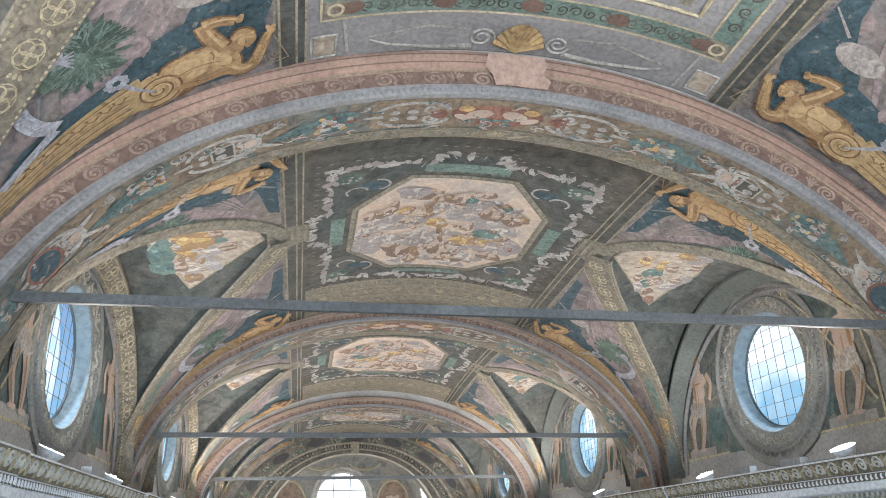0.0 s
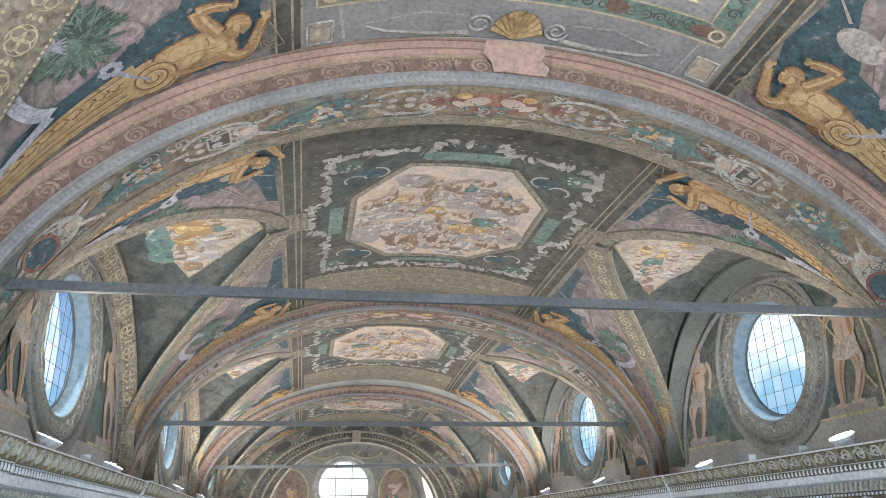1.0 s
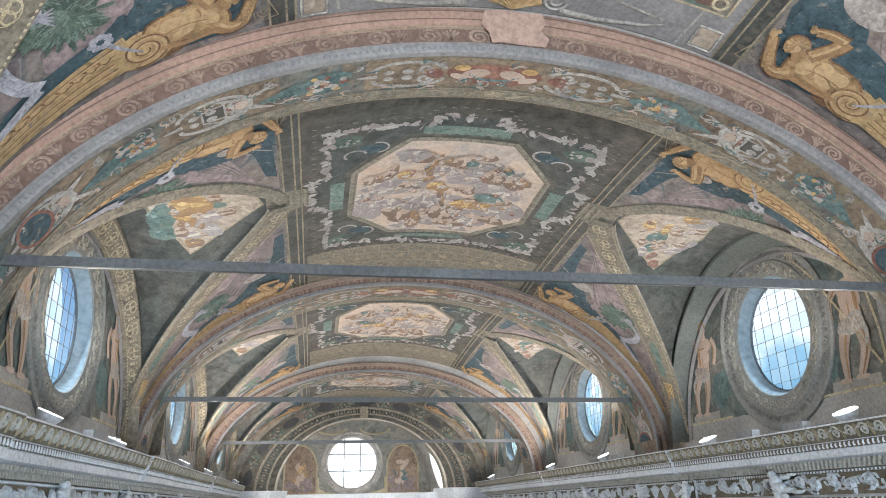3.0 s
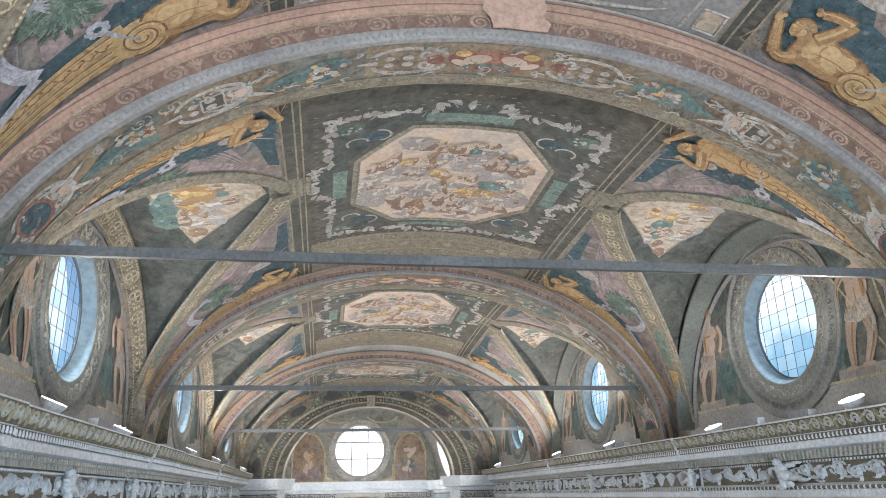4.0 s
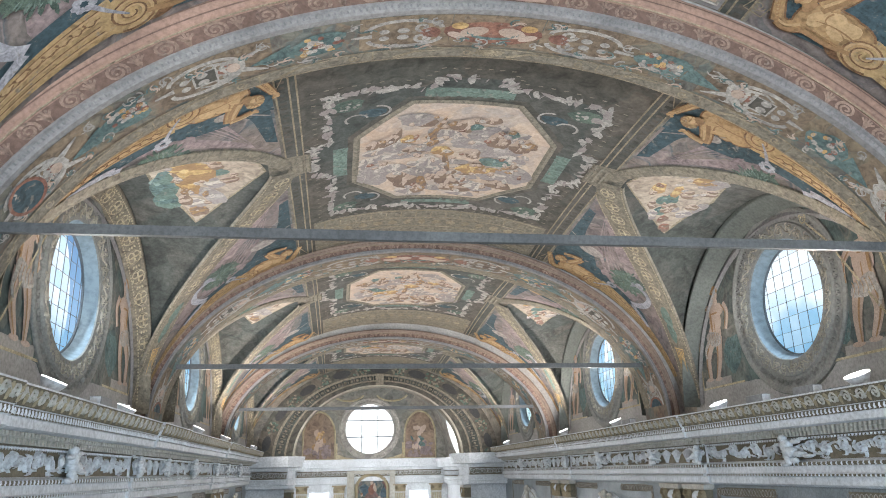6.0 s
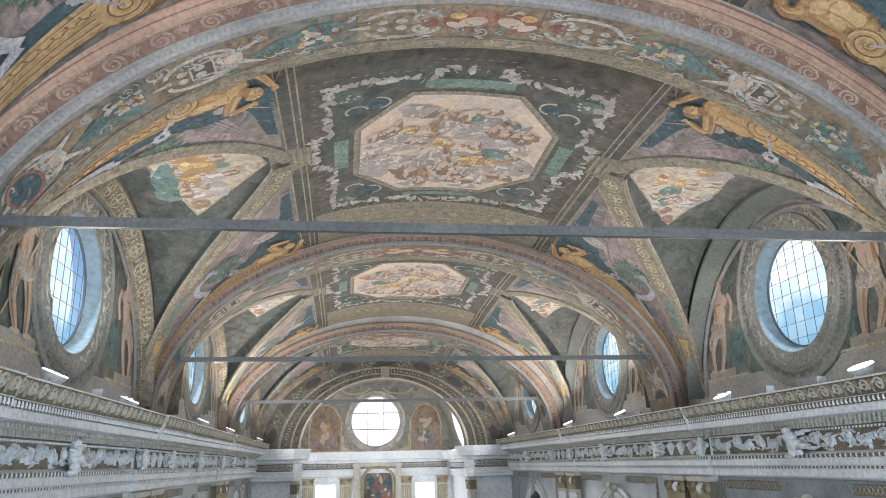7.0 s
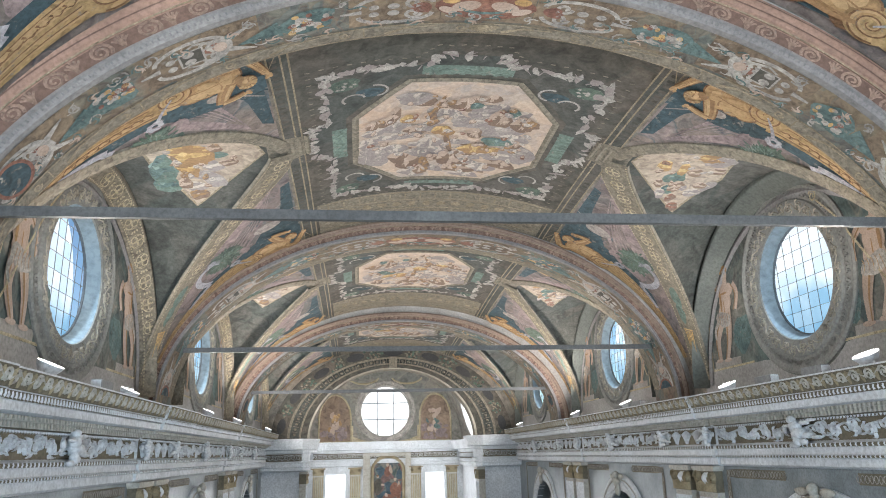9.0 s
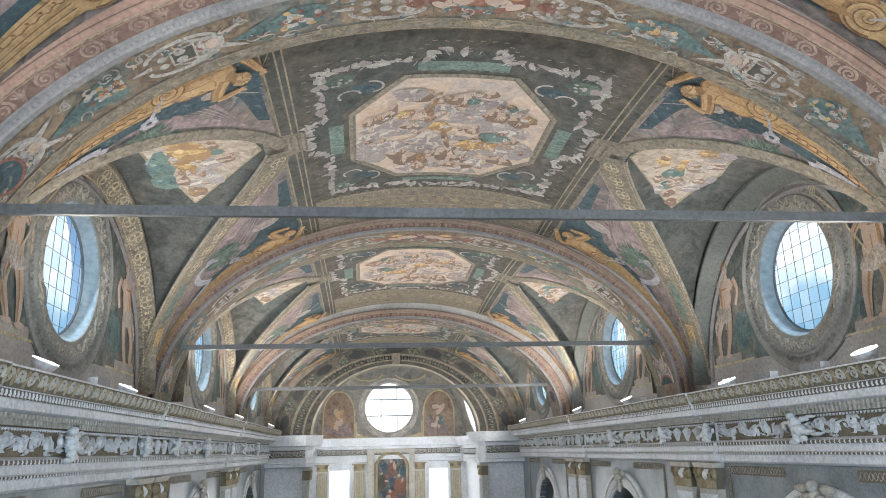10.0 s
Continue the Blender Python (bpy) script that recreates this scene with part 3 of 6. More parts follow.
            if math.hypot(y_, z_) < 0.93:
                ob = part("pane", boxes((*sorted((side * (A + 0.197), side * (A + 0.200))), yc + y_ - 0.115, yc + y_ + 0.115, WIN_Z + z_ - 0.115, WIN_Z + z_ + 0.115)), "glass", w)
                ob.visible_shadow = False
    part("window_frame", lathe([(0.855, -0.175), (0.838, -0.18), (0.838, -0.21)], side, yc, WIN_Z), "lead", w)
    return w


for side in (-1, 1):
    for bay in BAYS[1:]:
        round_window(side, bay[2] - (0.30 if side > 0 else 0.40))

# ---------------------------------------------------------------- transverse arches
def scrolls_along(f, n, span, k_=1.0):
    bm = bmesh.new()
    for i in range(n):
        u = -span + 2 * span * (i + 0.5) / n
        way = 1 if u > 0 else -1
        strip_into(bm, f, [(u + way * k_ * q[0], k_ * q[1]) for q in spiral((0, 0), 0.062, 0.010, 1.9, 2.4, 1, 22, 0.85)], 0.020 * k_, 0.012 * k_, 0.004)
        for k in (-2, -1, 0, 1, 2):
            strip_into(bm, f, sm([(u - way * k_ * 0.115, k_ * 0.050), (u - way * k_ * (0.118 + 0.008 * k), 0.0), (u - way * k_ * (0.118 + 0.022 * k), k_ * (-0.050 + 0.012 * abs(k)))], 3), 0.010 * k_, 0.014 * k_)
    return bm


ARCH_PARTS = []
ROD_Z = [2.99, 2.99, 2.91, 2.78]
for k, (y0, y1, zo, zi, ao, ai) in enumerate(ARCHES):
    top = thing("transverse_arch", "frescoed transverse arch with pink and dark scrolled bands", "arch", "structure", "transverse arches", (0, y0, SPR))
    bo, bi = zo - SPR, zi - SPR
    lev = lambda q: (ao + (ai - ao) * q, bo + (bi - bo) * q)
    (a1, b1), (a2, b2), (a3, b3), (a4, b4) = lev(0.14), lev(0.40), lev(0.46), lev(0.78)
    part("face_edge", ring(ao + 0.45, bo + 0.45, y0, ao, bo, y0, cx=ARCH_CX), "grey", top)
    rows = []
    for i in range(97):
        th = -math.pi / 2 + math.pi * i / 96
        rows.append([(arch_xz(*lev(q), th, ARCH_CX)[0], y0 - d, arch_xz(*lev(q), th, ARCH_CX)[1]) for q, d in ((0, 0), (0.02, 0.05), (0.14, 0.075), (0.26, 0.07), (0.36, 0.045), (0.38, 0.03), (0.42, 0.03), (0.43, 0.012), (0.46, 0.012))])
    part("outer_moulding", grid(rows), "pink" if k < 2 else "faded_pink", top, "faded pink painted moulding")
    part("scroll_band", ring(a3, b3, y0 - 0.012, a4, b4, y0 - 0.008, cx=ARCH_CX), "scroll_ground", top, "dull brown painted band with running scrolls", True)
    part("painted_scrolls", scrolls_along(on_face(a3, b3, a4, b4, y0 - 0.012, y0 - 0.008), round(54 * 0.088 / (b3 - b4)), 6.4, (b3 - b4) / 0.098), "scroll", top)
    # flat dark rings over the moulding, in place of shade in its relief
    part("groove_shade", ring(*lev(0.115), y0 - 0.080, *lev(0.14), y0 - 0.080, cx=ARCH_CX), "scroll_ground", top)
    part("groove_shade", ring(*lev(0.29), y0 - 0.073, *lev(0.315), y0 - 0.070, cx=ARCH_CX), "scroll_ground", top)
    part("gold_line", ring(*lev(0.425), y0 - 0.034, *lev(0.45), y0 - 0.030, cx=ARCH_CX), "tan_line", top)
    if k == 1:
        # bare plaster where the paint is lost, right of the crown
        f = on_face(*lev(0.05), *lev(0.80), y0 - 0.085, y0 - 0.050)
        wide = (bo - bi) * 0.75
        pts = [(-0.17, -0.44), (-0.02, -0.49), (0.12, -0.46), (0.34, -0.49), (0.37, -0.2), (0.33, 0.02), (0.41, 0.22), (0.38, 0.47), (0.16, 0.49), (-0.03, 0.46), (-0.12, 0.49), (-0.14, 0.2), (-0.21, -0.05)]
        part("bare_patch", poly_into(bmesh.new(), f, [(u, w * wide) for u, w in pts], 0.08), "salmon", top, "bare salmon plaster patch in the mouldings")
    rows = []
    for i in range(97):
        th = -math.pi / 2 + math.pi * i / 96
        rows.append([(arch_xz(*lev(q), th, ARCH_CX)[0], y0 - d, arch_xz(*lev(q), th, ARCH_CX)[1]) for q, d in ((0.78, 0.008), (0.79, 0.04), (0.84, 0.045), (0.86, 0.02), (0.93, 0.015), (0.95, 0.03), (1.0, 0.025), (1.0, -0.05))])
    part("dentil_moulding", grid(rows), "dentil", top, "pale blue grey moulding with small dentils")
    bm = bmesh.new()
    f = on_face(*lev(0.865), *lev(0.93), y0 - 0.018, y0 - 0.015)
    n = 230
    for i in range(n):
        u = -6.5 + 13.0 * (i + 0.5) / n
        strip_into(bm, f, [(u, -0.016), (u, 0.016)], 0.016, 0.016)
    tagged(part("dentil_row", bm, "dentil_light", top), kind="stuff")
    part("soffit", ring(ai, bi, y0 + 0.05, ai, bi, y1, cx=ARCH_CX), "soffit", top, "soffit painted with grotesques on blue green", True)
    part("back_face", ring(ai, bi, y1, ao + 0.3, bo + 0.5, y1, cx=ARCH_CX), "grey", top, "", True)
    ARCH_PARTS.append((top, ai, bi, y0, y1))
    if k:
        rod = part("tie_rod", boxes((-4.70, 4.62, (y0 + y1) / 2 - 0.13, (y0 + y1) / 2 - 0.07, ROD_Z[k] - 0.045, ROD_Z[k] + 0.045)), "iron")
        tagged(rod, "flat dark grey iron tie rod across the arch", "tie rod", "tie rods")


def paint_soffit(top, ai, bi, y0, y1, seed):
    """Cartouches, fruit, masks and ribbons along the soffit, and the gold border at its far edge."""
    rnd = random.Random(seed)
    k = y1 - y0

    def oa(off):
        g_ = on_arch(ai, bi, y0, off)
        return lambda u, w, o=0.0: g_(max(-6.4, min(6.4, u * k)), w * k, o)
    f = oa(0.004)
    wide = 1.0
    mid = wide * 0.42
    bm = bmesh.new()
    strip_into(bm, f, [(u * 0.1, wide * 0.88) for u in range(-86, 87)], wide * 0.22)
    part("gold_border", bm, "rib", top, "ochre border with small panels")
    g = oa(0.009)
    bm = bmesh.new()
    for w in (0.775, 0.985):
        strip_into(bm, g, [(u * 0.1, wide * w) for u in range(-86, 87)], 0.022)
    u = -8.3
    while u < 8.3:
        strip_into(bm, g, [(u, wide * 0.80), (u, wide * 0.96)], 0.02)
        strip_into(bm, g, [(u + 0.25, wide * 0.95), (u + 0.5, wide * 0.84), (u + 0.85, wide * 0.82)], 0.06, 0.015)
        strip_into(bm, g, spiral((u + 1.15, wide * 0.88), 0.07, 0.02, 1.3, n=12), 0.025)
        u += 1.38
    part("border_lines", bm, "tan_line", top)
    tan = bmesh.new()
    for c in (0.0, -1.05, 1.05, -3.1, 3.1, -5.4, 5.4, -3.45, 3.45):
        poly_into(tan, oa(0.006), [(c - 0.52, 0.06), (c + 0.52, 0.06), (c + 0.52, 0.72), (c - 0.52, 0.72)], 0.2)
    part("tan_field", tan, "frieze_tan", top, "tan brown painted fields behind the ornament")
    pale, fruit, green, red, white2, dark, flesh = (bmesh.new() for _ in range(7))
    h = oa(0.013)
    for sgn in (-1, 1):
        # ribbon-work cartouche, fruit swag, mask, small altar, repeating away from the crown
        base = 0.0
        for rep in range(3):
            c = base + 1.05
            for q in (-1, 1):
                strip_into(pale, g, [(sgn * (c + 0.42 * math.cos(a)), mid + q * (0.10 + 0.17 * abs(math.sin(a)))) for a in [math.pi * i / 14 for i in range(15)]], 0.06)
                strip_into(pale, g, spiral((sgn * (c - 0.2), mid + q * 0.11), 0.10, 0.03, 1.2, n=12), 0.05)
                blob_into(pale, h, (sgn * (c + 0.02), mid + q * 0.07), 0.07, 0.055)
                blob_into(pale, h, (sgn * (c + 0.24), mid + q * 0.07), 0.06, 0.05)
            blob_into(red, g, (sgn * (c - 0.30), mid), 0.13, 0.10, 0, 12, 2, 0, 0.1, rep)
            strip_into(pale, h, [(sgn * (c + 0.38), mid), (sgn * (c + 0.62), mid)], 0.08, 0.03)
            c = base + 2.05
            if c > 7.7:
                break
            blob_into(green, g, (sgn * c, mid), 0.36, 0.20, 0, 18, 2, 0, 0.13, rep + 5)
            for i in range(26):
                blob_into((fruit, pale, red, white2)[i % 4], h, (sgn * (c + rnd.uniform(-0.26, 0.22)), mid + rnd.uniform(-0.16, 0.16)), rnd.uniform(0.025, 0.055), rnd.uniform(0.025, 0.05), 0, 9, 2)
            strip_into(green, g, [(sgn * (c + 0.3), mid + 0.02), (sgn * (c + 0.8), mid + 0.1)], 0.3, 0.02)
            c = base + 3.05
            if c > 7.7:
                break
            blob_into(white2, g, (sgn * c, mid - 0.02), 0.17, 0.15, 0, 14, 2, 0, 0.10, rep)
            blob_into(flesh, h, (sgn * c, mid), 0.08, 0.09)
            for q in (-1, 1):
                strip_into(white2, h, [(sgn * (c - 0.05), mid + q * 0.12), (sgn * (c + 0.28), mid + q * 0.22), (sgn * (c + 0.42), mid + q * 0.16), (sgn * (c + 0.36), mid + q * 0.1)], 0.05, 0.02)
                strip_into(pale, h, [(sgn * (c - 0.1), mid + q * 0.1), (sgn * (c - 0.4), mid + q * 0.24)], 0.10, 0.02)
            poly_into(dark, g, [(sgn * (c + 0.20), mid - 0.13), (sgn * (c + 0.48), mid - 0.13), (sgn * (c + 0.48), mid + 0.13), (sgn * (c + 0.20), mid + 0.13)])
            strip_into(white2, h, dense([(sgn * (c + 0.20), mid - 0.13), (sgn * (c + 0.48), mid - 0.13), (sgn * (c + 0.48), mid + 0.13), (sgn * (c + 0.20), mid + 0.13)], 0.1), 0.028, closed=True)
            base += 2.35
    for i in range(90):
        u = -8.0 + 16.0 * (i + rnd.uniform(0, 1)) / 90
        w = mid + rnd.choice((-1, 1)) * rnd.uniform(0.12, 0.30)
        strip_into((pale, green, white2)[i % 3], oa(0.017), spiral((u, w), rnd.uniform(0.05, 0.11), 0.012, rnd.uniform(0.8, 1.6), rnd.uniform(0, 6), rnd.choice((-1, 1)), 12), 0.026, 0.012)
        for q in range(3):
            a = rnd.uniform(0, 6.28)
            strip_into((green, flesh, pale)[i % 3], oa(0.018), sm([(u, w), (u + 0.07 * math.cos(a), w + 0.05 * math.sin(a)), (u + 0.12 * math.cos(a + 0.5), w + 0.09 * math.sin(a + 0.5))], 3), 0.035, 0.008)
    blob_into(red, g, (-0.03, mid), 0.55, 0.25, 0, 18, 2, 0, 0.05, 3)
    for q in (-1, 1):
        blob_into(flesh, h, (q * 0.22 - 0.03, mid - 0.02), 0.17, 0.10, q * 0.3)
        blob_into(flesh, h, (q * 0.42 - 0.03, mid + 0.06), 0.12, 0.06, -q * 0.5)
        blob_into(fruit, h, (q * 0.40 - 0.03, mid - 0.14), 0.10, 0.07)
    strip_into(green, h, arc((-0.03, mid - 0.08), 0.34, 0.20, 10, 170), 0.05)
    for name, bm, mat in (("painted_strapwork", pale, "pale"), ("painted_fruit", fruit, "yellow"), ("painted_leaves", green, "teal"), ("painted_red_ground", red, "red"), ("painted_masks", white2, "pale"), ("painted_blocks", dark, "panel"), ("painted_shapes", flesh, "flesh")):
        part(name, bm, mat, top)
    # shell at the crown of the border
    bm = bmesh.new()
    for i in range(9):
        a = radians(15 + 150 * i / 8)
        strip_into(bm, h, [(0.0, wide * 0.80), (0.20 * math.cos(a), wide * 0.80 + 0.15 * math.sin(a))], 0.02, 0.045)
    part("painted_shell", bm, "tan_line", top)
    # round blue medallion low on each haunch
    for sgn in (-1, 1):
        part("medallion", blob_into(bmesh.new(), oa(0.017), (sgn * 5.88, mid), 0.26, 0.26, 0, 20), "blue", top, "round dark blue painted medallion")
        bm = strip_into(bmesh.new(), oa(0.02), arc((sgn * 5.88, mid), 0.26, 0.26, 0, 345, 24), 0.05, closed=True)
        part("medallion_rim", bm, "red", top)


for i, ap in enumerate(ARCH_PARTS[1:]):
    paint_soffit(*ap, i)

# ---------------------------------------------------------------- paintings on the vault
OCT = [(-0.72, -1.75), (0.72, -1.75), (1.42, -0.85), (1.42, 0.62), (0.72, 1.42), (-0.72, 1.42), (-1.42, 0.62), (-1.42, -0.85)]
STAR = [(-0.40, -2.42), (0.40, -2.42), (0.62, -2.18), (1.85, -2.18), (1.85, -0.85), (2.08, -0.72), (2.08, 0.10), (1.85, 0.25), (1.85, 1.80), (0.55, 1.80), (0.40, 1.90), (-0.40, 1.90), (-0.55, 1.80), (-1.85, 1.80), (-1.85, 0.25), (-2.08, 0.10), (-2.08, -0.72), (-1.85, -0.85), (-1.85, -2.18), (-0.62, -2.18)]


def scaled(pts, k, c=(0, -0.16)):
    return [(c[0] + (p[0] - c[0]) * k, c[1] + (p[1] - c[1]) * k) for p in pts]


class Painter:
    """Lays modelled patches of colour on a vault, each a little above the last: shadow, body, light and folds."""
    def __init__(self, bay, seed, base, place, size):
        self.size = size
        self.bay, self.rnd, self.z, self.place = bay, random.Random(seed), base, place
        self.groups = collections.defaultdict(bmesh.new)

    def layer(self):
        self.z += 0.00003
        return on_vault(self.bay, self.z)

    def patch(self, tone, u, v, ru, rv, folds=True):
        dark, mid, light = TONES[tone]
        r, s_ = self.rnd, self.rnd.randint(0, 999)
        rot = r.uniform(-0.6, 0.6)
        c = self.place(u, v)
        n = 16 if ru > 0.08 else 10
        blob_into(self.groups[dark], self.layer(), (c[0] + 0.10 * ru, c[1] + 0.16 * rv), ru * 1.08, rv * 1.06, rot, n, 1, 0, 0.15, s_)
        blob_into(self.groups[mid], self.layer(), c, ru, rv, rot, n, 1, 0, 0.15, s_)
        blob_into(self.groups[light], self.layer(), (c[0] - 0.16 * ru, c[1] - 0.22 * rv), ru * 0.58, rv * 0.55, rot, n, 1, 0, 0.20, s_ + 1)
        if folds:
            for q in range(2 if ru < 0.1 else 4):
                a, b_ = r.uniform(-0.7, 0.7) * ru, r.uniform(-0.8, 0.3) * rv
                path = sm([(c[0] + a, c[1] + b_), (c[0] + a + r.uniform(-0.3, 0.3) * ru, c[1] + b_ + 0.4 * rv), (c[0] + a + r.uniform(-0.5, 0.5) * ru, c[1] + b_ + 0.9 * rv)], 3)
                strip_into(self.groups[dark if q % 2 == 0 else light], self.layer(), path, 0.014, 0.005)

    def all(self, tone, rows):
        for u, v, ru, rv in rows:
            self.patch(tone, u, v, ru * self.size, rv * self.size)

    def done(self, parent):
        for k in sorted(self.groups):
            part("painted_" + k, self.groups[k], k, parent)


def paint_octagon(bay, ceil, seed, full=True):
    rnd = random.Random(seed)
    pan = [(-2.22, bay[0] - bay[2] + 0.02), (2.22, bay[0] - bay[2] + 0.02), (2.22, bay[1] - bay[2] - 0.02), (-2.22, bay[1] - bay[2] - 0.02)]
    part("dark_panel", poly_into(bmesh.new(), on_vault(bay, 0.004), pan, 0.16), "panel", ceil, "dark green brown painted panel")
    part("star_ground", poly_into(bmesh.new(), on_vault(bay, 0.008), STAR, 0.16), "cap", ceil)
    f, g, h = on_vault(bay, 0.012), on_vault(bay, 0.017), on_vault(bay, 0.022)
    # white stucco-like knots and lines along the star
    bm, b2 = bmesh.new(), bmesh.new()
    line = dense(STAR, 0.115)
    for i, p in enumerate(line):
        q = line[(i + 1) % len(line)]
        a = math.atan2(q[1] - p[1], q[0] - p[0])
        for m_ in range(2):
            o = rnd.uniform(-0.05, 0.05)
            if rnd.random() < 0.62:
                blob_into(bm if rnd.random() < 0.7 else b2, on_vault(bay, 0.012 + 0.0015 * m_), (p[0] - o * math.sin(a) + rnd.uniform(-0.03, 0.03), p[1] + o * math.cos(a) + rnd.uniform(-0.03, 0.03)), rnd.uniform(0.05, 0.12), rnd.uniform(0.03, 0.07), a + rnd.choice((0, 0, 1.57)) + rnd.uniform(-0.4, 0.4), 9, 1, 0.003, 0.25, i)
        if i % 2:
            strip_into(b2, on_vault(bay, 0.0155), sm([(p[0] + rnd.uniform(-0.12, 0.12), p[1] + rnd.uniform(-0.12, 0.12)), p, (p[0] + rnd.uniform(-0.12, 0.12), p[1] + rnd.uniform(-0.12, 0.12))], 3), 0.022, 0.008)
    part("painted_sprigs", b2, "cloud_shade", ceil)
    part("painted_knots", bm, "pale", ceil, "pale painted knots and leaves round the panel")
    bm = bmesh.new()
    for p in dense(scaled(STAR, 1.10), 0.17):
        strip_into(bm, f, [(p[0] - 0.03, p[1]), (p[0] + 0.03, p[1] + rnd.uniform(-0.02, 0.02))], 0.02)
    part("painted_dots", bm, "rib", ceil)
    end_ = bay[1] - bay[2] - 0.03
    part("olive_field", poly_into(bmesh.new(), on_vault(bay, 0.0075), [(-2.15, 2.05), (2.15, 2.05), (2.15, end_), (-2.15, end_)], 0.16), "rib", ceil, "olive brown painted architrave")
    bm = bmesh.new()
    for v in (2.10, 2.42, 2.80, 3.22):
        strip_into(bm, f, [(-2.1 + 0.2 * i, v) for i in range(22)], 0.03)
    for i in range(15):
        u = -1.96 + 0.28 * i
        strip_into(bm, f, [(u, 2.16), (u, 2.36)], 0.025)
        blob_into(bm, f, (u + 0.14, 2.60), 0.08, 0.10, 0, 10, 1, 0, 0.15, i)
    part("architrave_lines", bm, "tan_line", ceil)
    # green fields beside the octagon and curls in its corners
    bm = bmesh.new()
    for q in ([(-0.60, -2.16), (0.60, -2.16), (0.60, -1.92), (-0.60, -1.92)], [(-0.62, 1.56), (0.62, 1.56), (0.62, 1.72), (-0.62, 1.72)], [(1.56, -0.62), (1.80, -0.62), (1.80, 0.34), (1.56, 0.34)], [(-1.80, -0.62), (-1.56, -0.62), (-1.56, 0.34), (-1.80, 0.34)]):
        poly_into(bm, f, q)
    part("green_field", bm, "green", ceil, "flat grey green painted fields")
    bm, b2, b3 = bmesh.new(), bmesh.new(), bmesh.new()
    for sx in (-1, 1):
        for sv, c in ((-1, (1.36, -1.62)), (1, (1.36, 1.34))):
            c = (sx * c[0], c[1])
            strip_into(bm, g, arc((c[0] - sx * 0.16, c[1]), 0.17, 0.15, 100 if sx > 0 else 80, 280 if sx > 0 else -100, 10), 0.035)
            strip_into(bm, g, arc((c[0] + sx * 0.12, c[1] - sv * 0.17), 0.15, 0.13, 190 if sx > 0 else -10, 400 if sx > 0 else -220, 10), 0.035)
            blob_into(b2, f, (c[0] - sx * 0.10, c[1] - sv * 0.04), 0.18, 0.13, 0, 12, 2, 0, 0.1, 3)
            blob_into(b3, f, (c[0] + sx * 0.25, c[1] + sv * 0.25), 0.24, 0.15, 0, 12, 2, 0, 0.12, 5)
            for i in range(7):
                blob_into(bm, h, (c[0] + sx * rnd.uniform(0.1, 0.35), c[1] + sv * rnd.uniform(0.15, 0.33)), 0.03, 0.025, 0, 6, 1)
    part("painted_curls", bm, "pale", ceil)
    part("painted_blue_pods", b2, "blue", ceil)
    part("painted_foliage", b3, "leaf", ceil)
    # the octagon
    part("octagon_border", poly_into(bmesh.new(), f, scaled(OCT, 1.12), 0.16), "panel", ceil)
    part("octagon_frame", outline(scaled(OCT, 1.03), on_vault(bay, 0.02), 0.10, ridge=0.02), "rib", ceil, "moulded grey gold octagonal frame")
    part("octagon_fresco", poly_into(bmesh.new(), g, OCT, 0.14), "octagon", ceil, "pale worn octagonal fresco of clouds and crowded soft shapes")
    flip = -1 if bay is not BAYS[1] else 1
    paint = Painter(bay, seed, 0.0195, lambda u, v: (flip * u, v), 1.3)
    rnd2 = random.Random(seed + 40)
    inside = lambda u, v: abs(u) < 1.25 and abs(v + 0.16) < 1.40 and abs(u) + 0.9 * abs(v + 0.16) < 1.72
    # soft banks of cloud first, then the crowd of shapes on them
    for i in range(80):
        u, v = rnd2.uniform(-1.25, 1.25), rnd2.uniform(-1.5, 1.2)
        if inside(u * 1.12, v * 1.08):
            paint.patch(("cloud", "white", "flesh")[i % 3], u, v, rnd2.uniform(0.12, 0.24), rnd2.uniform(0.07, 0.14), i % 2 == 0)
    paint.all("cloud", [(-1.15, 0.42, 0.22, 0.24), (-0.47, 0.5, 0.18, 0.21), (0.26, -0.58, 0.27, 0.11), (0.65, -0.39, 0.29, 0.13), (-0.91, -0.46, 0.14, 0.13), (1.06, 0.29, 0.22, 0.24), (-1.33, 0.4, 0.08, 0.21), (0.39, -0.81, 0.16, 0.09), (-0.66, -1.33, 0.21, 0.12)])
    paint.all("white", [(-1.29, -0.01, 0.12, 0.11), (-0.88, 0.25, 0.19, 0.09), (0.78, 0.41, 0.21, 0.13), (0.59, 0.95, 0.21, 0.11), (0.37, 1.24, 0.18, 0.08), (-0.54, 1.20, 0.16, 0.11), (-1.2, -0.36, 0.13, 0.09), (-0.32, 0.07, 0.12, 0.17), (-0.19, 0.37, 0.07, 0.13), (-0.49, 0.15, 0.11, 0.08), (0.92, -0.2, 0.13, 0.09)])
    paint.all("flesh", [(-0.68, 0.72, 0.18, 0.23), (-0.41, 1.08, 0.09, 0.13), (0.06, 0.72, 0.14, 0.23), (0.22, 1.03, 0.19, 0.11), (-1.03, -0.67, 0.1, 0.11), (-0.63, -0.38, 0.09, 0.09), (-0.91, -0.86, 0.05, 0.21), (0.11, -1.17, 0.11, 0.15), (0.65, -0.78, 0.14, 0.17), (1.0, -0.69, 0.13, 0.15), (1.04, -0.02, 0.07, 0.09), (-1.24, -0.6, 0.07, 0.11), (0.35, -0.25, 0.09, 0.11), (0.95, 0.75, 0.14, 0.12)])
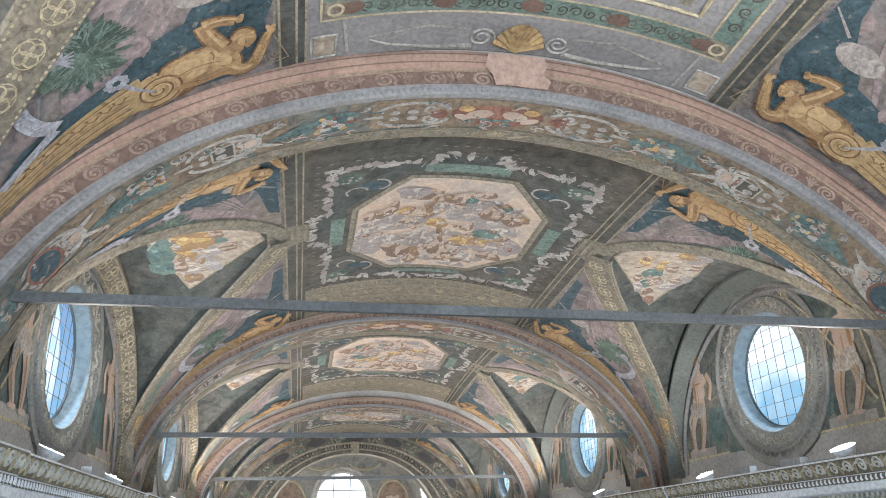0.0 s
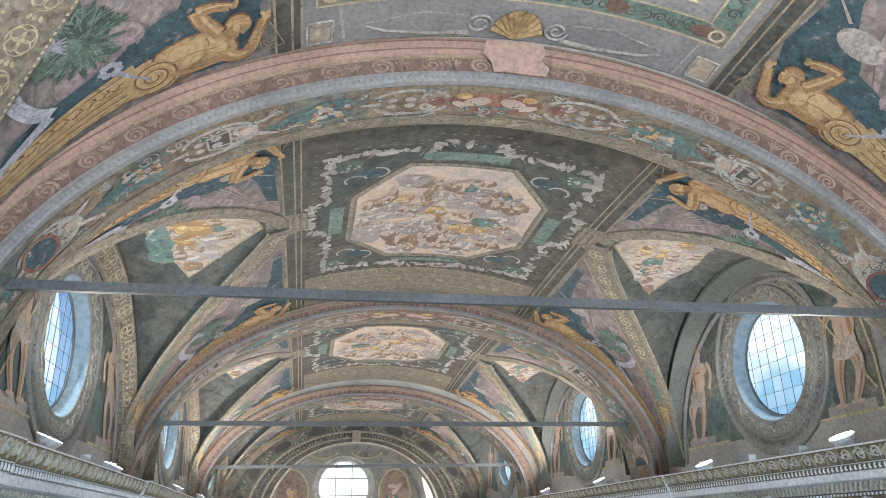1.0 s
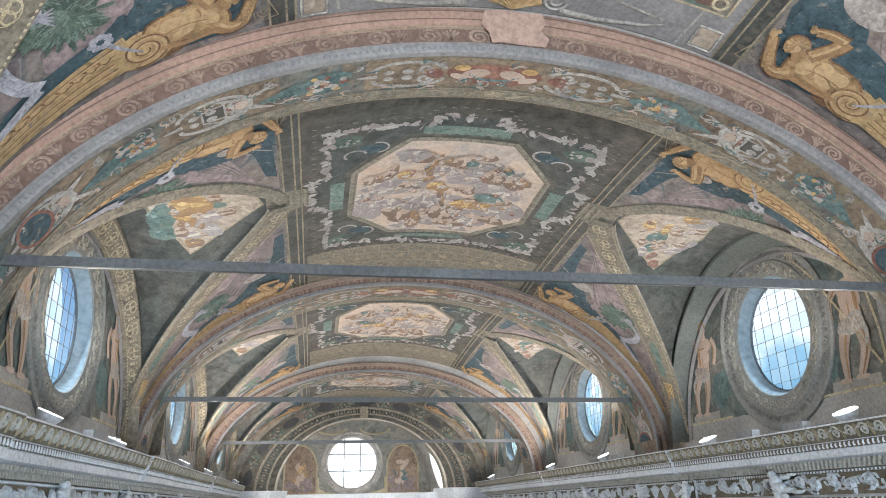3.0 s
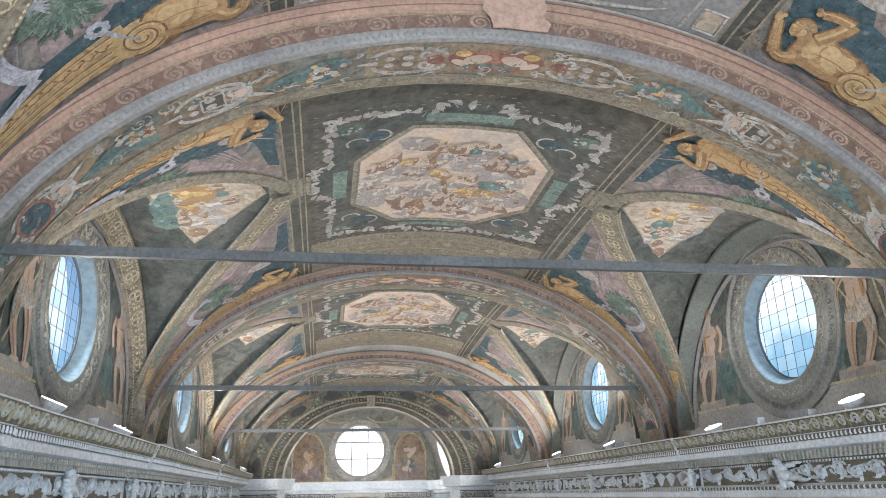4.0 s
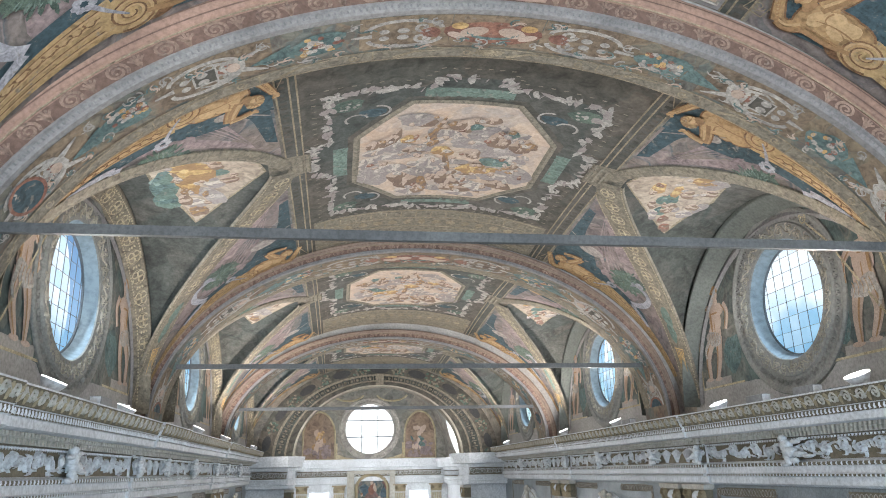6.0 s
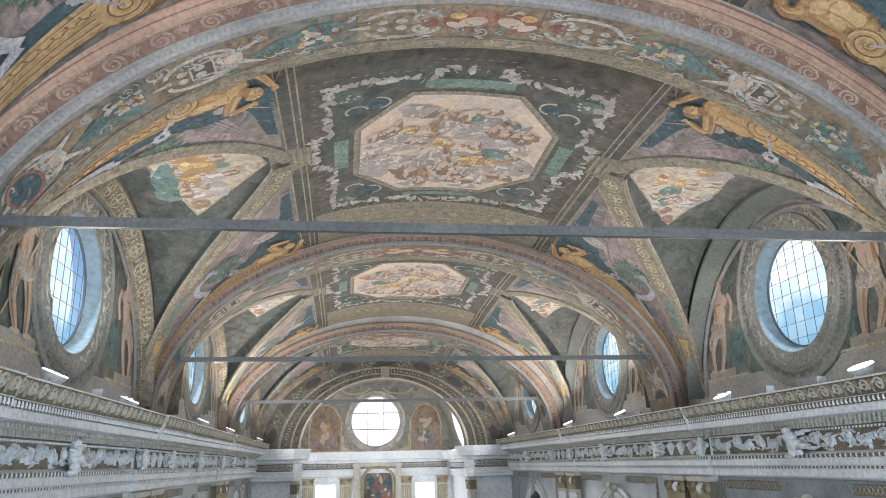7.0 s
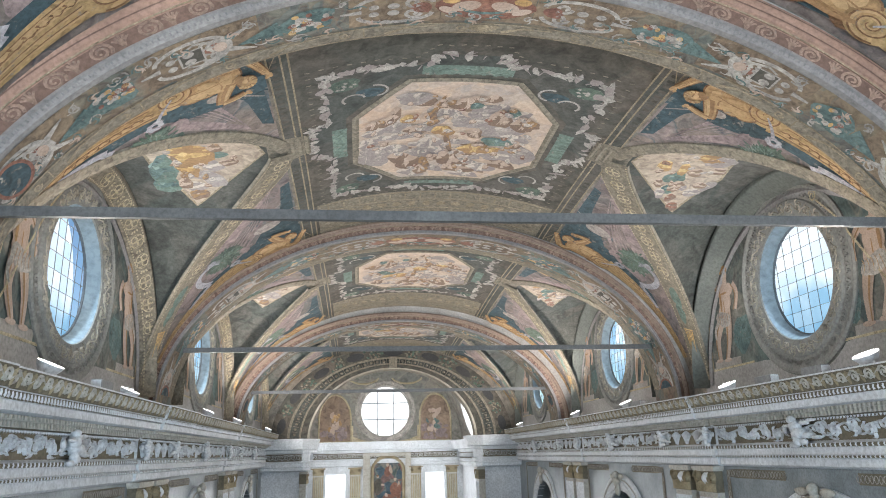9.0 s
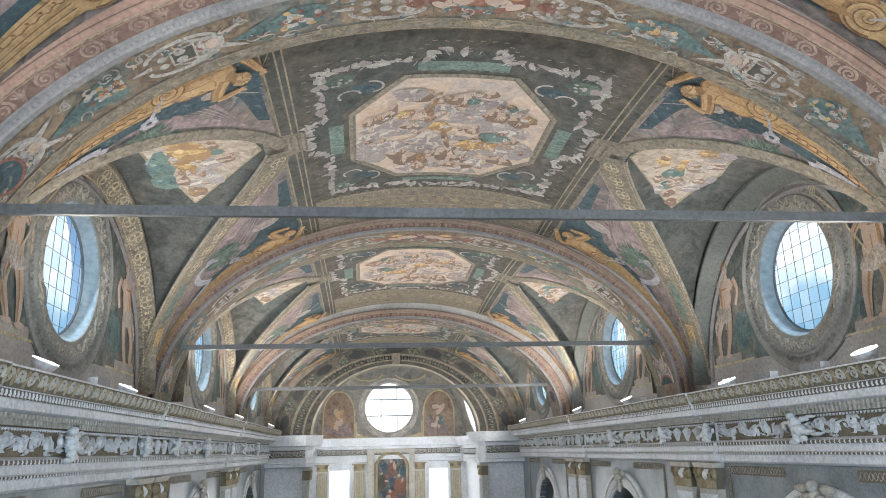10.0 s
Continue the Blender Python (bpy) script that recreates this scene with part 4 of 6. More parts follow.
    paint.all("yellow", [(0.39, 0.27, 0.19, 0.11), (0.67, 0.29, 0.14, 0.06), (-0.15, -0.31, 0.12, 0.12), (-0.71, -0.71, 0.1, 0.08)])
    paint.all("teal", [(0.72, -0.04, 0.16, 0.11), (0.25, -1.12, 0.06, 0.08), (0.82, -1.0, 0.07, 0.08)])
    paint.all("brown", [(-0.03, 0.07, 0.04, 0.24), (-0.37, -0.77, 0.07, 0.08), (-0.31, -1.05, 0.03, 0.24), (-0.33, -0.57, 0.06, 0.08), (1.13, -0.72, 0.1, 0.08), (-0.35, 0.8, 0.06, 0.15)])
    # small heads, arms and loose ends between them
    for i in range(110):
        u, v = rnd2.uniform(-1.25, 1.25), rnd2.uniform(-1.4, 1.2)
        if inside(u, v):
            paint.patch(("flesh", "flesh", "white", "brown", "flesh", "cloud", "white", "red")[i % 8], u, v, rnd2.uniform(0.025, 0.065), rnd2.uniform(0.03, 0.08), i % 2 == 0)
    paint.done(ceil)


def side_lines(bay, ceil):
    f = on_vault(bay, 0.010)
    v0, v1 = bay[0] - bay[2] + 0.02, bay[1] - bay[2] - 0.02
    vs = [v0 + (v1 - v0) * i / 40 for i in range(41)]
    bm, b2, b3 = bmesh.new(), bmesh.new(), bmesh.new()
    for sx in (-1, 1):
        strip_into(bm, f, [(sx * 2.34, v) for v in vs], 0.24)
        for x in (2.215, 2.30, 2.455):
            strip_into(b2, on_vault(bay, 0.016), [(sx * x, v) for v in vs], 0.022)
        v = v0 + 0.1
        while v < v1:
            if abs(v + 0.4) > 0.7:
                poly_into(b3, on_vault(bay, 0.015), [(sx * 2.345, v), (sx * 2.425, v), (sx * 2.425, v + 0.06), (sx * 2.345, v + 0.06)], 0.2)
            v += 0.13
    part("side_moulding", bm, "cap", ceil)
    part("side_lines", b2, "tan_line", ceil)
    part("side_dentils", b3, "panel", ceil)
    bm = bmesh.new()
    for sx in (-1, 1):
        for q, w in ((0.0, 0.62), (0.10, 0.50), (0.20, 0.40)):
            strip_into(bm, on_vault(bay, 0.02), [(sx * (2.16 + q), -w / 2 - 0.42), (sx * (2.16 + q), w / 2 - 0.42)], 0.07, ridge=0.02)
        poly_into(bm, on_vault(bay, 0.019), [(sx * 2.20, -0.72), (sx * 2.50, -0.80), (sx * 2.72, -0.62), (sx * 2.74, -0.18), (sx * 2.50, -0.02), (sx * 2.20, -0.12)], 0.1)
    part("apex_capital", bm, "rib", ceil)


def groin_line(bay, sx, sv, n=60, lo=2.47, hi=5.13):
    pts, nrm = [], []
    for i in range(n + 1):
        k = i / n
        x = lo + (hi - lo) * (1 - (1 - k) ** 1.6)
        y = bay[2] + cap_mid(x) + sv * half_cap(x, sv)
        p = Vector((sx * x, y, barrel(bay, x, min(max(y, bay[0]), bay[1]))))
        pts.append(p)
        nrm.append(Vector((-sx * x, -sv * 0.9, 1.9 - p.z)).normalized())
    return along(pts, nrm)


def ribbon_ornament(f, length, w, lo, hi, step=0.40):
    """Gilded quatrefoils and dotted edges along a rib."""
    bm = bmesh.new()
    h = lambda u, v, o=0.0: f(u, v, o + 0.034)
    d = lo
    while d < hi:
        for j in range(4):
            a = j * math.pi / 2 + math.pi / 4
            strip_into(bm, h, arc((d + 0.065 * math.cos(a), 0.065 * math.sin(a)), 0.058, 0.058, 0, 330, 9), 0.016, closed=True)
        strip_into(bm, h, arc((d, 0), 0.135, 0.125, 0, 345, 16), 0.010, closed=True)
        blob_into(bm, h, (d, 0), 0.030, 0.030, 0, 6, 1)
        for q in (-1, 0, 1):
            blob_into(bm, h, (d + step / 2, 0.05 * q), 0.030, 0.018, 0.5 * q, 6, 1)
        d += step
    d = 0.08
    while d < length * 0.985:
        for q in (-1, 1):
            blob_into(bm, lambda u, v, o=0.0: f(u, v, o + 0.026), (d, q * (w / 2 - 0.03) * (1 - 0.45 * max(0, d / length - 0.6))), 0.019, 0.015, 0, 5, 1)
        d += 0.058
    return bm


def paint_quadrant(bay, ceil, sx, sv, seed):
    """One corner of a bay: the rib on the groin and the spandrel between rib and arch."""
    rnd = random.Random(seed)
    f, g, h, e = on_vault(bay, 0.004), on_vault(bay, 0.010), on_vault(bay, 0.016), on_vault(bay, 0.022)
    end = (bay[1] - bay[2] if sv > 0 else bay[2] - bay[0]) - 0.02
    def P(x, v):
        was = CAP_HW * max(0.0, (x - CAP_X) / (A - CAP_X))
        edge = min(half_cap(x, sv) + sv * cap_mid(x), end - 0.05)
        return (sx * x, sv * (edge + (min(v, end) - was) * (end - edge) / max(0.05, end - was)))
    part("spandrel", poly_into(bmesh.new(), f, [P(2.5, 0.15), P(2.5, end), P(4.2, end), P(4.98, end), P(5.02, 2.90), P(4.4, 2.22), P(3.8, 1.56), P(3.1, 0.78)], 0.18), "spandrel", ceil)
    part("blue_drapery", poly_into(bmesh.new(), g, sm([P(2.52, 0.9), P(2.54, 2.0), P(2.56, 2.7), P(3.3, 2.85), P(3.15, 2.3), P(2.78, 1.8), P(2.66, 0.9)], 3), 0.15), "blue", ceil)
    bm = bmesh.new()
    poly_into(bm, on_vault(bay, 0.012), sm([P(2.80, 0.75), P(2.95, 1.4), P(3.12, 2.0), P(3.6, 2.75), P(4.1, 2.85), P(3.95, 2.1), P(3.4, 1.35), P(2.9, 0.8)], 3), 0.15)
    part("mauve_drapery", bm, "purple", ceil, "mauve painted drapery with folds")
    bm = bmesh.new()
    for i in range(6):
        strip_into(bm, h, sm([P(2.85 + 0.05 * i, 0.9 + 0.08 * i), P(3.1 + 0.08 * i, 1.7 + 0.04 * i), P(3.5 + 0.1 * i, 2.55 - 0.02 * i)]), 0.012, 0.05)
    part("drapery_folds", bm, "spandrel", ceil)
    bm = blob_into(bmesh.new(), h, P(3.02, 2.12), 0.23, 0.15, sx * sv * 0.2, 18, 3, 0.006)
    strip_into(bm, h, [P(2.82, 2.0), P(2.55, 1.85)], 0.03, 0.015)
    part("painted_shield", bm, "cloud", ceil, "pale grey painted oval")
    shift = (end - 3.43 if sv > 0 else -0.24) - (0.12 if bay is BAYS[0] else 0.0)
    G = lambda u, v: (sx * (u + (0.08 if bay is BAYS[0] else 0.0)), sv * (v + shift))
    L = lambda k: on_vault(bay, 0.024 + 0.0035 * k)
    turn = sx * sv
    # deep teal ground behind the figure and along the bracket
    bm = bmesh.new()
    poly_into(bm, on_vault(bay, 0.0200), sm([G(2.50, 2.50), G(2.62, 2.62), G(3.0, 2.52), G(3.40, 2.62), G(3.62, 2.80), G(3.9, 2.88), G(4.3, 2.98), G(4.5, 3.22), G(4.2, 3.30), G(3.7, 3.36), G(3.1, 3.40), G(2.7, 3.40), G(2.50, 3.2)], 3), 0.14)
    part("teal_ground", bm, "blue", ceil)
    # ball of foliage
    bm = blob_into(bmesh.new(), L(0), G(3.79, 2.40), 0.27, 0.34, 0, 22, 3, 0, 0.12, seed)
    for i in range(60):
        a = rnd.uniform(0, 6.28)
        r = rnd.uniform(0.22, 0.34)
        blob_into(bm, L(1), G(3.79 + 0.85 * r * math.cos(a), 2.40 + 1.1 * r * math.sin(a)), 0.06, 0.018, turn * math.atan2(math.sin(a), math.cos(a)), 6, 1, 0, 0.1, i)
    part("painted_foliage", bm, "leaf", ceil)
    bm, b2 = bmesh.new(), bmesh.new()
    for i in range(150):
        a = rnd.uniform(0, 6.28)
        r = 0.30 * math.sqrt(rnd.random())
        blob_into(bm if i % 4 else b2, L(1.5 + 0.01 * i), G(3.79 + 0.85 * r * math.cos(a), 2.40 + 1.1 * r * math.sin(a)), rnd.uniform(0.03, 0.06), 0.008, turn * a + rnd.uniform(-0.5, 0.5), 5, 1)
    part("painted_leaves", bm, "green", ceil)
    part("pale_leaves", b2, "leaf_light", ceil)
    bm = blob_into(bmesh.new(), L(0.6), G(3.50, 2.56), 0.11, 0.15, turn * 0.5, 14, 2)
    strip_into(bm, L(1), [G(3.42, 2.46), G(3.40, 2.62), G(3.46, 2.72)], 0.02)
    part("pale_oval", bm, "purple", ceil)
    bm = bmesh.new()
    strip_into(bm, L(4), sm([G(3.93, 2.30), G(4.10, 2.30), G(4.21, 2.42), G(4.24, 2.62), G(4.19, 2.84), G(4.10, 2.96)]), 0.06, 0.12)
    blob_into(bm, L(4), G(3.97, 2.24), 0.07, 0.09, 0, 10, 1)
    for q in range(5):
        strip_into(bm, L(4.5), [G(3.95, 2.29), G(3.84 + 0.01 * q, 2.28 + 0.04 * q)], 0.03, 0.012)
    strip_into(bm, L(4), sm([G(4.12, 2.98), G(4.26, 3.06), G(4.5, 3.17)]), 0.09, 0.07)
    for i in range(7):
        blob_into(bm, L(4 + 0.1 * i), G(3.68 + 0.06 * math.cos(i * 0.9), 2.86 + 0.06 * math.sin(i * 0.9)), 0.035, 0.035, 0, 7, 1)
    strip_into(bm, L(6), sm([G(3.66, 2.90), G(3.56, 3.06), G(3.44, 3.20)]), 0.05, 0.018)
    part("painted_scarf", bm, "scarf", ceil, "pale lilac painted scarf knotted at its end")
    # bracket along the arch with its volute
    bm = bmesh.new()
    strip_into(bm, L(0.5), sm([G(5.02, 3.34), G(4.7, 3.33), G(4.3, 3.28), G(3.9, 3.21), G(3.5, 3.15)]), 0.14, 0.42)
    blob_into(bm, L(2), G(3.42, 3.20), 0.23, 0.23, 0, 24, 2, 0.006)
    part("gilded_bracket", bm, "gold", ceil, "tan ochre painted bracket ending in a volute")
    bm, b5, b2 = bmesh.new(), bmesh.new(), bmesh.new()
    for o in (-0.155, -0.075, 0.02, 0.10):
        strip_into(bm, L(1.6), sm([G(5.0, 3.34 + 0.3 * o), G(4.5, 3.31 + 0.6 * o), G(4.0, 3.23 + 0.85 * o), G(3.60, 3.17 + o)]), 0.007, 0.013)
        strip_into(b5, L(1.7), sm([G(5.0, 3.346 + 0.3 * o), G(4.5, 3.322 + 0.6 * o), G(4.0, 3.25 + 0.85 * o), G(3.60, 3.192 + o)]), 0.008, 0.02)
    for i in range(8):
        u = 3.75 + 0.10 * i
        v = 3.12 + 0.14 * (u - 3.75)
        strip_into(bm, L(2.2), sm([G(u, v - 0.04), G(u - 0.05, v + 0.02), G(u - 0.10, v - 0.02)], 3), 0.02, 0.008)
        blob_into(b5, L(2.4), G(u - 0.05, v - 0.02), 0.036, 0.022, turn * 0.4, 7, 1)
    strip_into(bm, L(4.8), [G(*q) for q in spiral((3.42, 3.20), 0.205, 0.03, 2.4, 1.0, 1, 44)], 0.022, 0.012)
    strip_into(b5, L(4.6), [G(*q) for q in spiral((3.42, 3.20), 0.178, 0.03, 2.2, 1.2, 1, 44)], 0.034, 0.02)
    blob_into(bm, L(0.2), G(3.22, 3.30), 0.16, 0.13, turn * 0.5, 12, 1, 0, 0.1, 3)
    part("bracket_lines", bm, "ochre_dark", ceil)
    part("light_touches", b5, "ochre_light", ceil)
    # the reclining form: dark edge, body, shadow and light
    edge, body, dark, lit, hair = (bmesh.new() for _ in range(5))
    lumps = (((3.22, 3.10), 0.17, 0.20, 0.6), ((3.08, 3.10), 0.17, 0.23, 0.5), ((2.95, 3.10), 0.16, 0.23, 0.3), ((2.87, 3.13), 0.13, 0.20, 0.2))
    limbs = (([(2.88, 2.96), (2.97, 2.76), (3.01, 2.61)], 0.15, 0.11), ([(3.01, 2.62), (2.88, 2.62), (2.75, 2.66)], 0.11, 0.07),
             ([(2.84, 3.26), (2.74, 3.34), (2.64, 3.32)], 0.16, 0.12), ([(2.64, 3.33), (2.56, 3.15), (2.48, 2.93)], 0.12, 0.07))
    for i, (c, ru, rv, rot) in enumerate(lumps):
        blob_into(edge, L(2.5 + 0.1 * i), G(*c), ru + 0.022, rv + 0.022, rot * turn, 18, 2, 0, 0.04, seed)
        blob_into(body, L(3.2 + 0.15 * i), G(*c), ru, rv, rot * turn, 18, 2, 0.006, 0.04, seed)
    for i, (path, w0, w1) in enumerate(limbs):
        line = sm([G(*q) for q in path])
        strip_into(edge, L(2.9 + 0.1 * i), line, w0 + 0.035, w1 + 0.03)
        strip_into(body, L(4.2 + 0.15 * i), line, w0, w1, 0.006)
        low = sm([G(q[0] + 0.012, q[1] + 0.035) for q in path])
        strip_into(dark, L(7.2 + 0.1 * i), low, w0 * 0.34, w1 * 0.34)
        strip_into(lit, L(7.2 + 0.1 * i), sm([G(q[0] - 0.012, q[1] - 0.018) for q in path]), w0 * 0.22, w1 * 0.2)
    for i, (u, v, w) in enumerate(((2.46, 2.90, 0.05), (2.44, 2.86, 0.03), (2.49, 2.85, 0.03), (2.72, 2.66, 0.045), (2.70, 2.63, 0.03))):
        blob_into(body, L(6 + 0.1 * i), G(u, v), w * 0.8, w, 0, 8, 1)
    # muscles of the trunk
    for i, (u, v, ru, rv) in enumerate(((3.19, 3.03, 0.10, 0.085), (3.04, 3.01, 0.09, 0.10), (2.91, 3.08, 0.075, 0.13), (3.10, 3.15, 0.09, 0.06))):
        blob_into(lit, L(6.8 + 0.1 * i), G(u, v), ru, rv, 0.4 * turn, 16, 2, 0, 0.10, i)
    strip_into(dark, L(7.0), sm([G(3.32, 3.26), G(3.12, 3.31), G(2.95, 3.30), G(2.82, 3.30)]), 0.05, 0.07)
    for path in ([(3.28, 3.11), (3.15, 3.085), (3.02, 3.09), (2.90, 3.12)], [(2.98, 2.95), (2.96, 3.02), (2.975, 3.08)], [(3.26, 3.24), (3.12, 3.25), (2.98, 3.24), (2.86, 3.24)]):
        strip_into(dark, L(7.9), sm([G(*q) for q in path], 4), 0.022, 0.008)
    # head with curls and beard
    blob_into(edge, L(4.6), G(2.70, 2.90), 0.115, 0.135, 0, 14, 1)
    blob_into(body, L(6.6), G(2.71, 2.92), 0.085, 0.105, 0, 14, 2, 0.008)
    blob_into(dark, L(9.0), G(2.775, 3.0), 0.055, 0.08, 0.4 * turn, 12, 1, 0, 0.1, 2)
    blob_into(lit, L(9.2), G(2.72, 2.94), 0.035, 0.045, 0, 10, 1)
    strip_into(dark, L(9.6), [G(2.69, 2.90), G(2.69, 2.98)], 0.016)
    for i in range(16):
        a = 2.1 + 3.6 * i / 15 + rnd.uniform(-0.1, 0.1)
        blob_into(hair if i % 2 else dark, L(9.7 + 0.06 * i), G(2.71 + 0.085 * math.cos(a), 2.91 + 0.11 * math.sin(a)), 0.032, 0.026, a, 7, 1)
    part("figure_edge", edge, "ochre_dark", ceil)
    part("golden_form", body, "ochre", ceil, "golden tan painted reclining form")
    part("brown_shading", dark, "ochre_shade", ceil)
    part("body_light", lit, "ochre_light", ceil)
    part("painted_curls", hair, "gold", ceil)
    # small panel with a scroll beside the side line
    bm = bmesh.new()
    strip_into(bm, L(0), dense([G(2.44, 2.98), G(2.30, 3.36), G(2.50, 3.40), G(2.53, 3.2)], 0.1), 0.014, closed=True)
    strip_into(bm, L(0), [G(*q) for q in spiral((2.42, 3.28), 0.07, 0.012, 1.6, 0, 1, 20)], 0.014, 0.008)
    part("scroll_panel", bm, "tan_line", ceil)
    # the rib on the groin
    F, length = groin_line(bay, sx, sv)
    n = 60
    wid = lambda d: (0.54 if sv > 0 else 0.20) * (1 - 0.45 * max(0, d / length - 0.6))
    rows = []
    for i in range(n + 1):
        d = length * i / n
        w = wid(d) / 2
        rows.append([F(d, -w, -0.03), F(d, -w, 0.02), F(d, 0, 0.03), F(d, w, 0.02), F(d, w, -0.03)])
    rib = part("groin_rib", grid(rows), "rib", ceil, "painted rib with gilded quatrefoils and dotted edges" if sv > 0 else "narrow plain painted rib")
    if sv < 0:
        return
    part("gilded_ornament", ribbon_ornament(F, length, 0.54, 0.30, length * 0.62), "rib_line", rib)
    hh = lambda u, v, o=0.0: F(u, v, o + 0.034)
    bm = blob_into(bmesh.new(), hh, (length * 0.68, 0), 0.22, 0.13, 0, 14, 2, 0.01, 0.12, 3)
    blob_into(bm, hh, (length * 0.75, 0.02), 0.20, 0.11, 0, 14, 2, 0.01, 0.12, 4)
    part("green_patch", bm, "green", rib)
    bm = bmesh.new()
    for q in (-2, -1, 0, 1, 2):
        strip_into(bm, lambda u, v, o=0.0: F(u, v, o + 0.034), [(length * 0.82, 0.045 * q), (length * 0.985, 0.008 * q)], 0.030, 0.008)
    strip_into(bm, hh, [(length * 0.815, -0.12), (length * 0.815, 0.12)], 0.03)
    part("painted_flutes", bm, "yellow", rib)


def paint_cap(bay, ceil, sx, seed):
    """The pointed cap over a window: a scene on a cream ground, and the arch band against the wall."""
    rnd = random.Random(seed)
    P = lambda x, v: (sx * x, cap_mid(x) + v)
    f, g = on_vault(bay, 0.010), on_vault(bay, 0.015)
    far = lambda x: P(x, half_cap(x) - 0.66 - 0.10 * (x - 2.8))
    near = lambda x: P(x, -(half_cap(x, -1) - 0.13))
    ends = [(4.20, 0.62), (4.40, 0.2), (4.35, -0.9), (4.12, -1.7), (3.90, -2.2)] if sx < 0 else [(4.18, 0.66), (4.36, 0.1), (4.20, -0.6), (3.90, -1.4), (3.62, -1.9)]
    tri = [(sx * 2.78, -0.36)] + [far(x) for x in (3.0, 3.3, 3.7, 3.97)] + [P(*q) for q in ends] + [near(x) for x in (3.55, 3.3, 3.1, 2.96)]
    scene_ = part("cap_fresco", poly_into(bmesh.new(), f, tri, 0.12), "cream_scene", ceil, "triangular fresco of coloured draped shapes on a cream ground")
    part("cap_frame", outline(tri, f, 0.05), "tan_line", ceil)
    paint = Painter(bay, seed, 0.016, lambda x, v: (sx * x, v), 1.08)
    if sx < 0:
        paint.all("teal", [(4.26, -0.1, 0.16, 0.42), (4.32, 0.40, 0.15, 0.24), (3.43, -0.44, 0.09, 0.14)])
        paint.all("cloud", [(3.62, 0.31, 0.15, 0.18), (3.81, 0.19, 0.12, 0.12)])
        paint.all("yellow", [(3.80, -0.60, 0.24, 0.46), (3.94, -0.05, 0.13, 0.24), (3.98, -1.3, 0.10, 0.3)])
        paint.all("brown", [(3.90, 0.70, 0.12, 0.12), (3.45, -1.55, 0.09, 0.14)])
        paint.all("white", [(3.58, -0.11, 0.14, 0.17), (3.91, 0.50, 0.13, 0.12), (3.36, -1.45, 0.12, 0.16)])
        paint.all("flesh", [(3.72, -1.95, 0.10, 0.18), (3.56, -1.75, 0.09, 0.16), (4.08, -0.3, 0.12, 0.16), (3.43, -0.75, 0.10, 0.16), (3.33, -0.15, 0.11, 0.10), (4.05, 0.42, 0.10, 0.12), (3.24, -0.3, 0.05, 0.08)])
    else:
        paint.all("cloud", [(4.00, -0.8, 0.19, 0.22), (3.41, -1.1, 0.09, 0.14), (4.26, 0.20, 0.09, 0.14)])
        paint.all("teal", [(3.62, 0.01, 0.14, 0.18), (3.65, 0.38, 0.10, 0.15)])
        paint.all("yellow", [(3.31, -0.37, 0.10, 0.17), (3.77, -0.90, 0.15, 0.20), (3.50, -1.70, 0.12, 0.22), (3.64, -0.30, 0.08, 0.20)])
        paint.all("flesh", [(3.75, 0.28, 0.12, 0.12), (3.85, -0.22, 0.11, 0.13), (3.43, 0.22, 0.07, 0.11), (4.15, -0.36, 0.11, 0.14), (4.12, 0.20, 0.09, 0.10), (3.30, -0.15, 0.05, 0.07), (3.62, -1.35, 0.10, 0.2)])
        paint.all("white", [(4.08, 0.44, 0.12, 0.10), (3.55, 0.50, 0.08, 0.11)])
        paint.all("red", [(3.90, 0.84, 0.09, 0.09), (3.78, 0.62, 0.08, 0.08), (3.28, -0.46, 0.05, 0.09)])
    for i in range(16):
        paint.patch(("flesh", "brown", "white", "cloud")[i % 4], rnd.uniform(3.35, 4.1), rnd.uniform(-0.9, 0.5), rnd.uniform(0.03, 0.06), rnd.uniform(0.04, 0.09))
    paint.done(scene_)
    # the arch over the window: a soffit band from the wall up to the cap
    yw = bay[2] - 0.20
    pts, nrm, rows = [], [], []
    for i in range(-44, 45):
        k = math.sin(math.pi / 2 * i / 44.6)
        e_ = math.sqrt(1 - k * k)
        lo, up = Vector((sx * 5.13, yw + 2.96 * k, 1.9 + 2.78 * e_)), Vector((sx * 4.86, yw + 3.04 * k, 1.9 + 3.02 * e_))
        rows.append([lo + Vector((sx * 0.02, 0, 0.05)), lo, lo.lerp(up, 0.08) + Vector((-sx * 0.012, 0, 0)), lo.lerp(up, 0.92) + Vector((-sx * 0.012, 0, 0)), up, up + Vector((0, 0, 0.06))])
        pts.append(lo.lerp(up, 0.5))
        nrm.append(Vector((-sx * 0.72, -0.5 * k, -0.6 * e_)).normalized())
    rib = part("arch_band", grid(rows), "rib" if sx < 0 else "green_grey", ceil, "painted band with gilded quatrefoils over the window" if sx < 0 else "grey green painted band over the window")
    F, length = along(pts, nrm)
    if sx < 0:
        part("gilded_scrolls", ribbon_ornament(F, length, 0.34, length * 0.50, length - 1.0, 0.42), "rib_line", rib)
    # grey mouldings that follow it on the wall
    part("wall_moulding", strip_into(bmesh.new(), on_wall(sx, 0.022), [(yw + 2.86 * math.sin(radians(t_)), 1.9 + 2.69 * math.cos(radians(t_))) for t_ in range(-88, 89, 4)], 0.13, ridge=0.03), "stone_grey", rib)


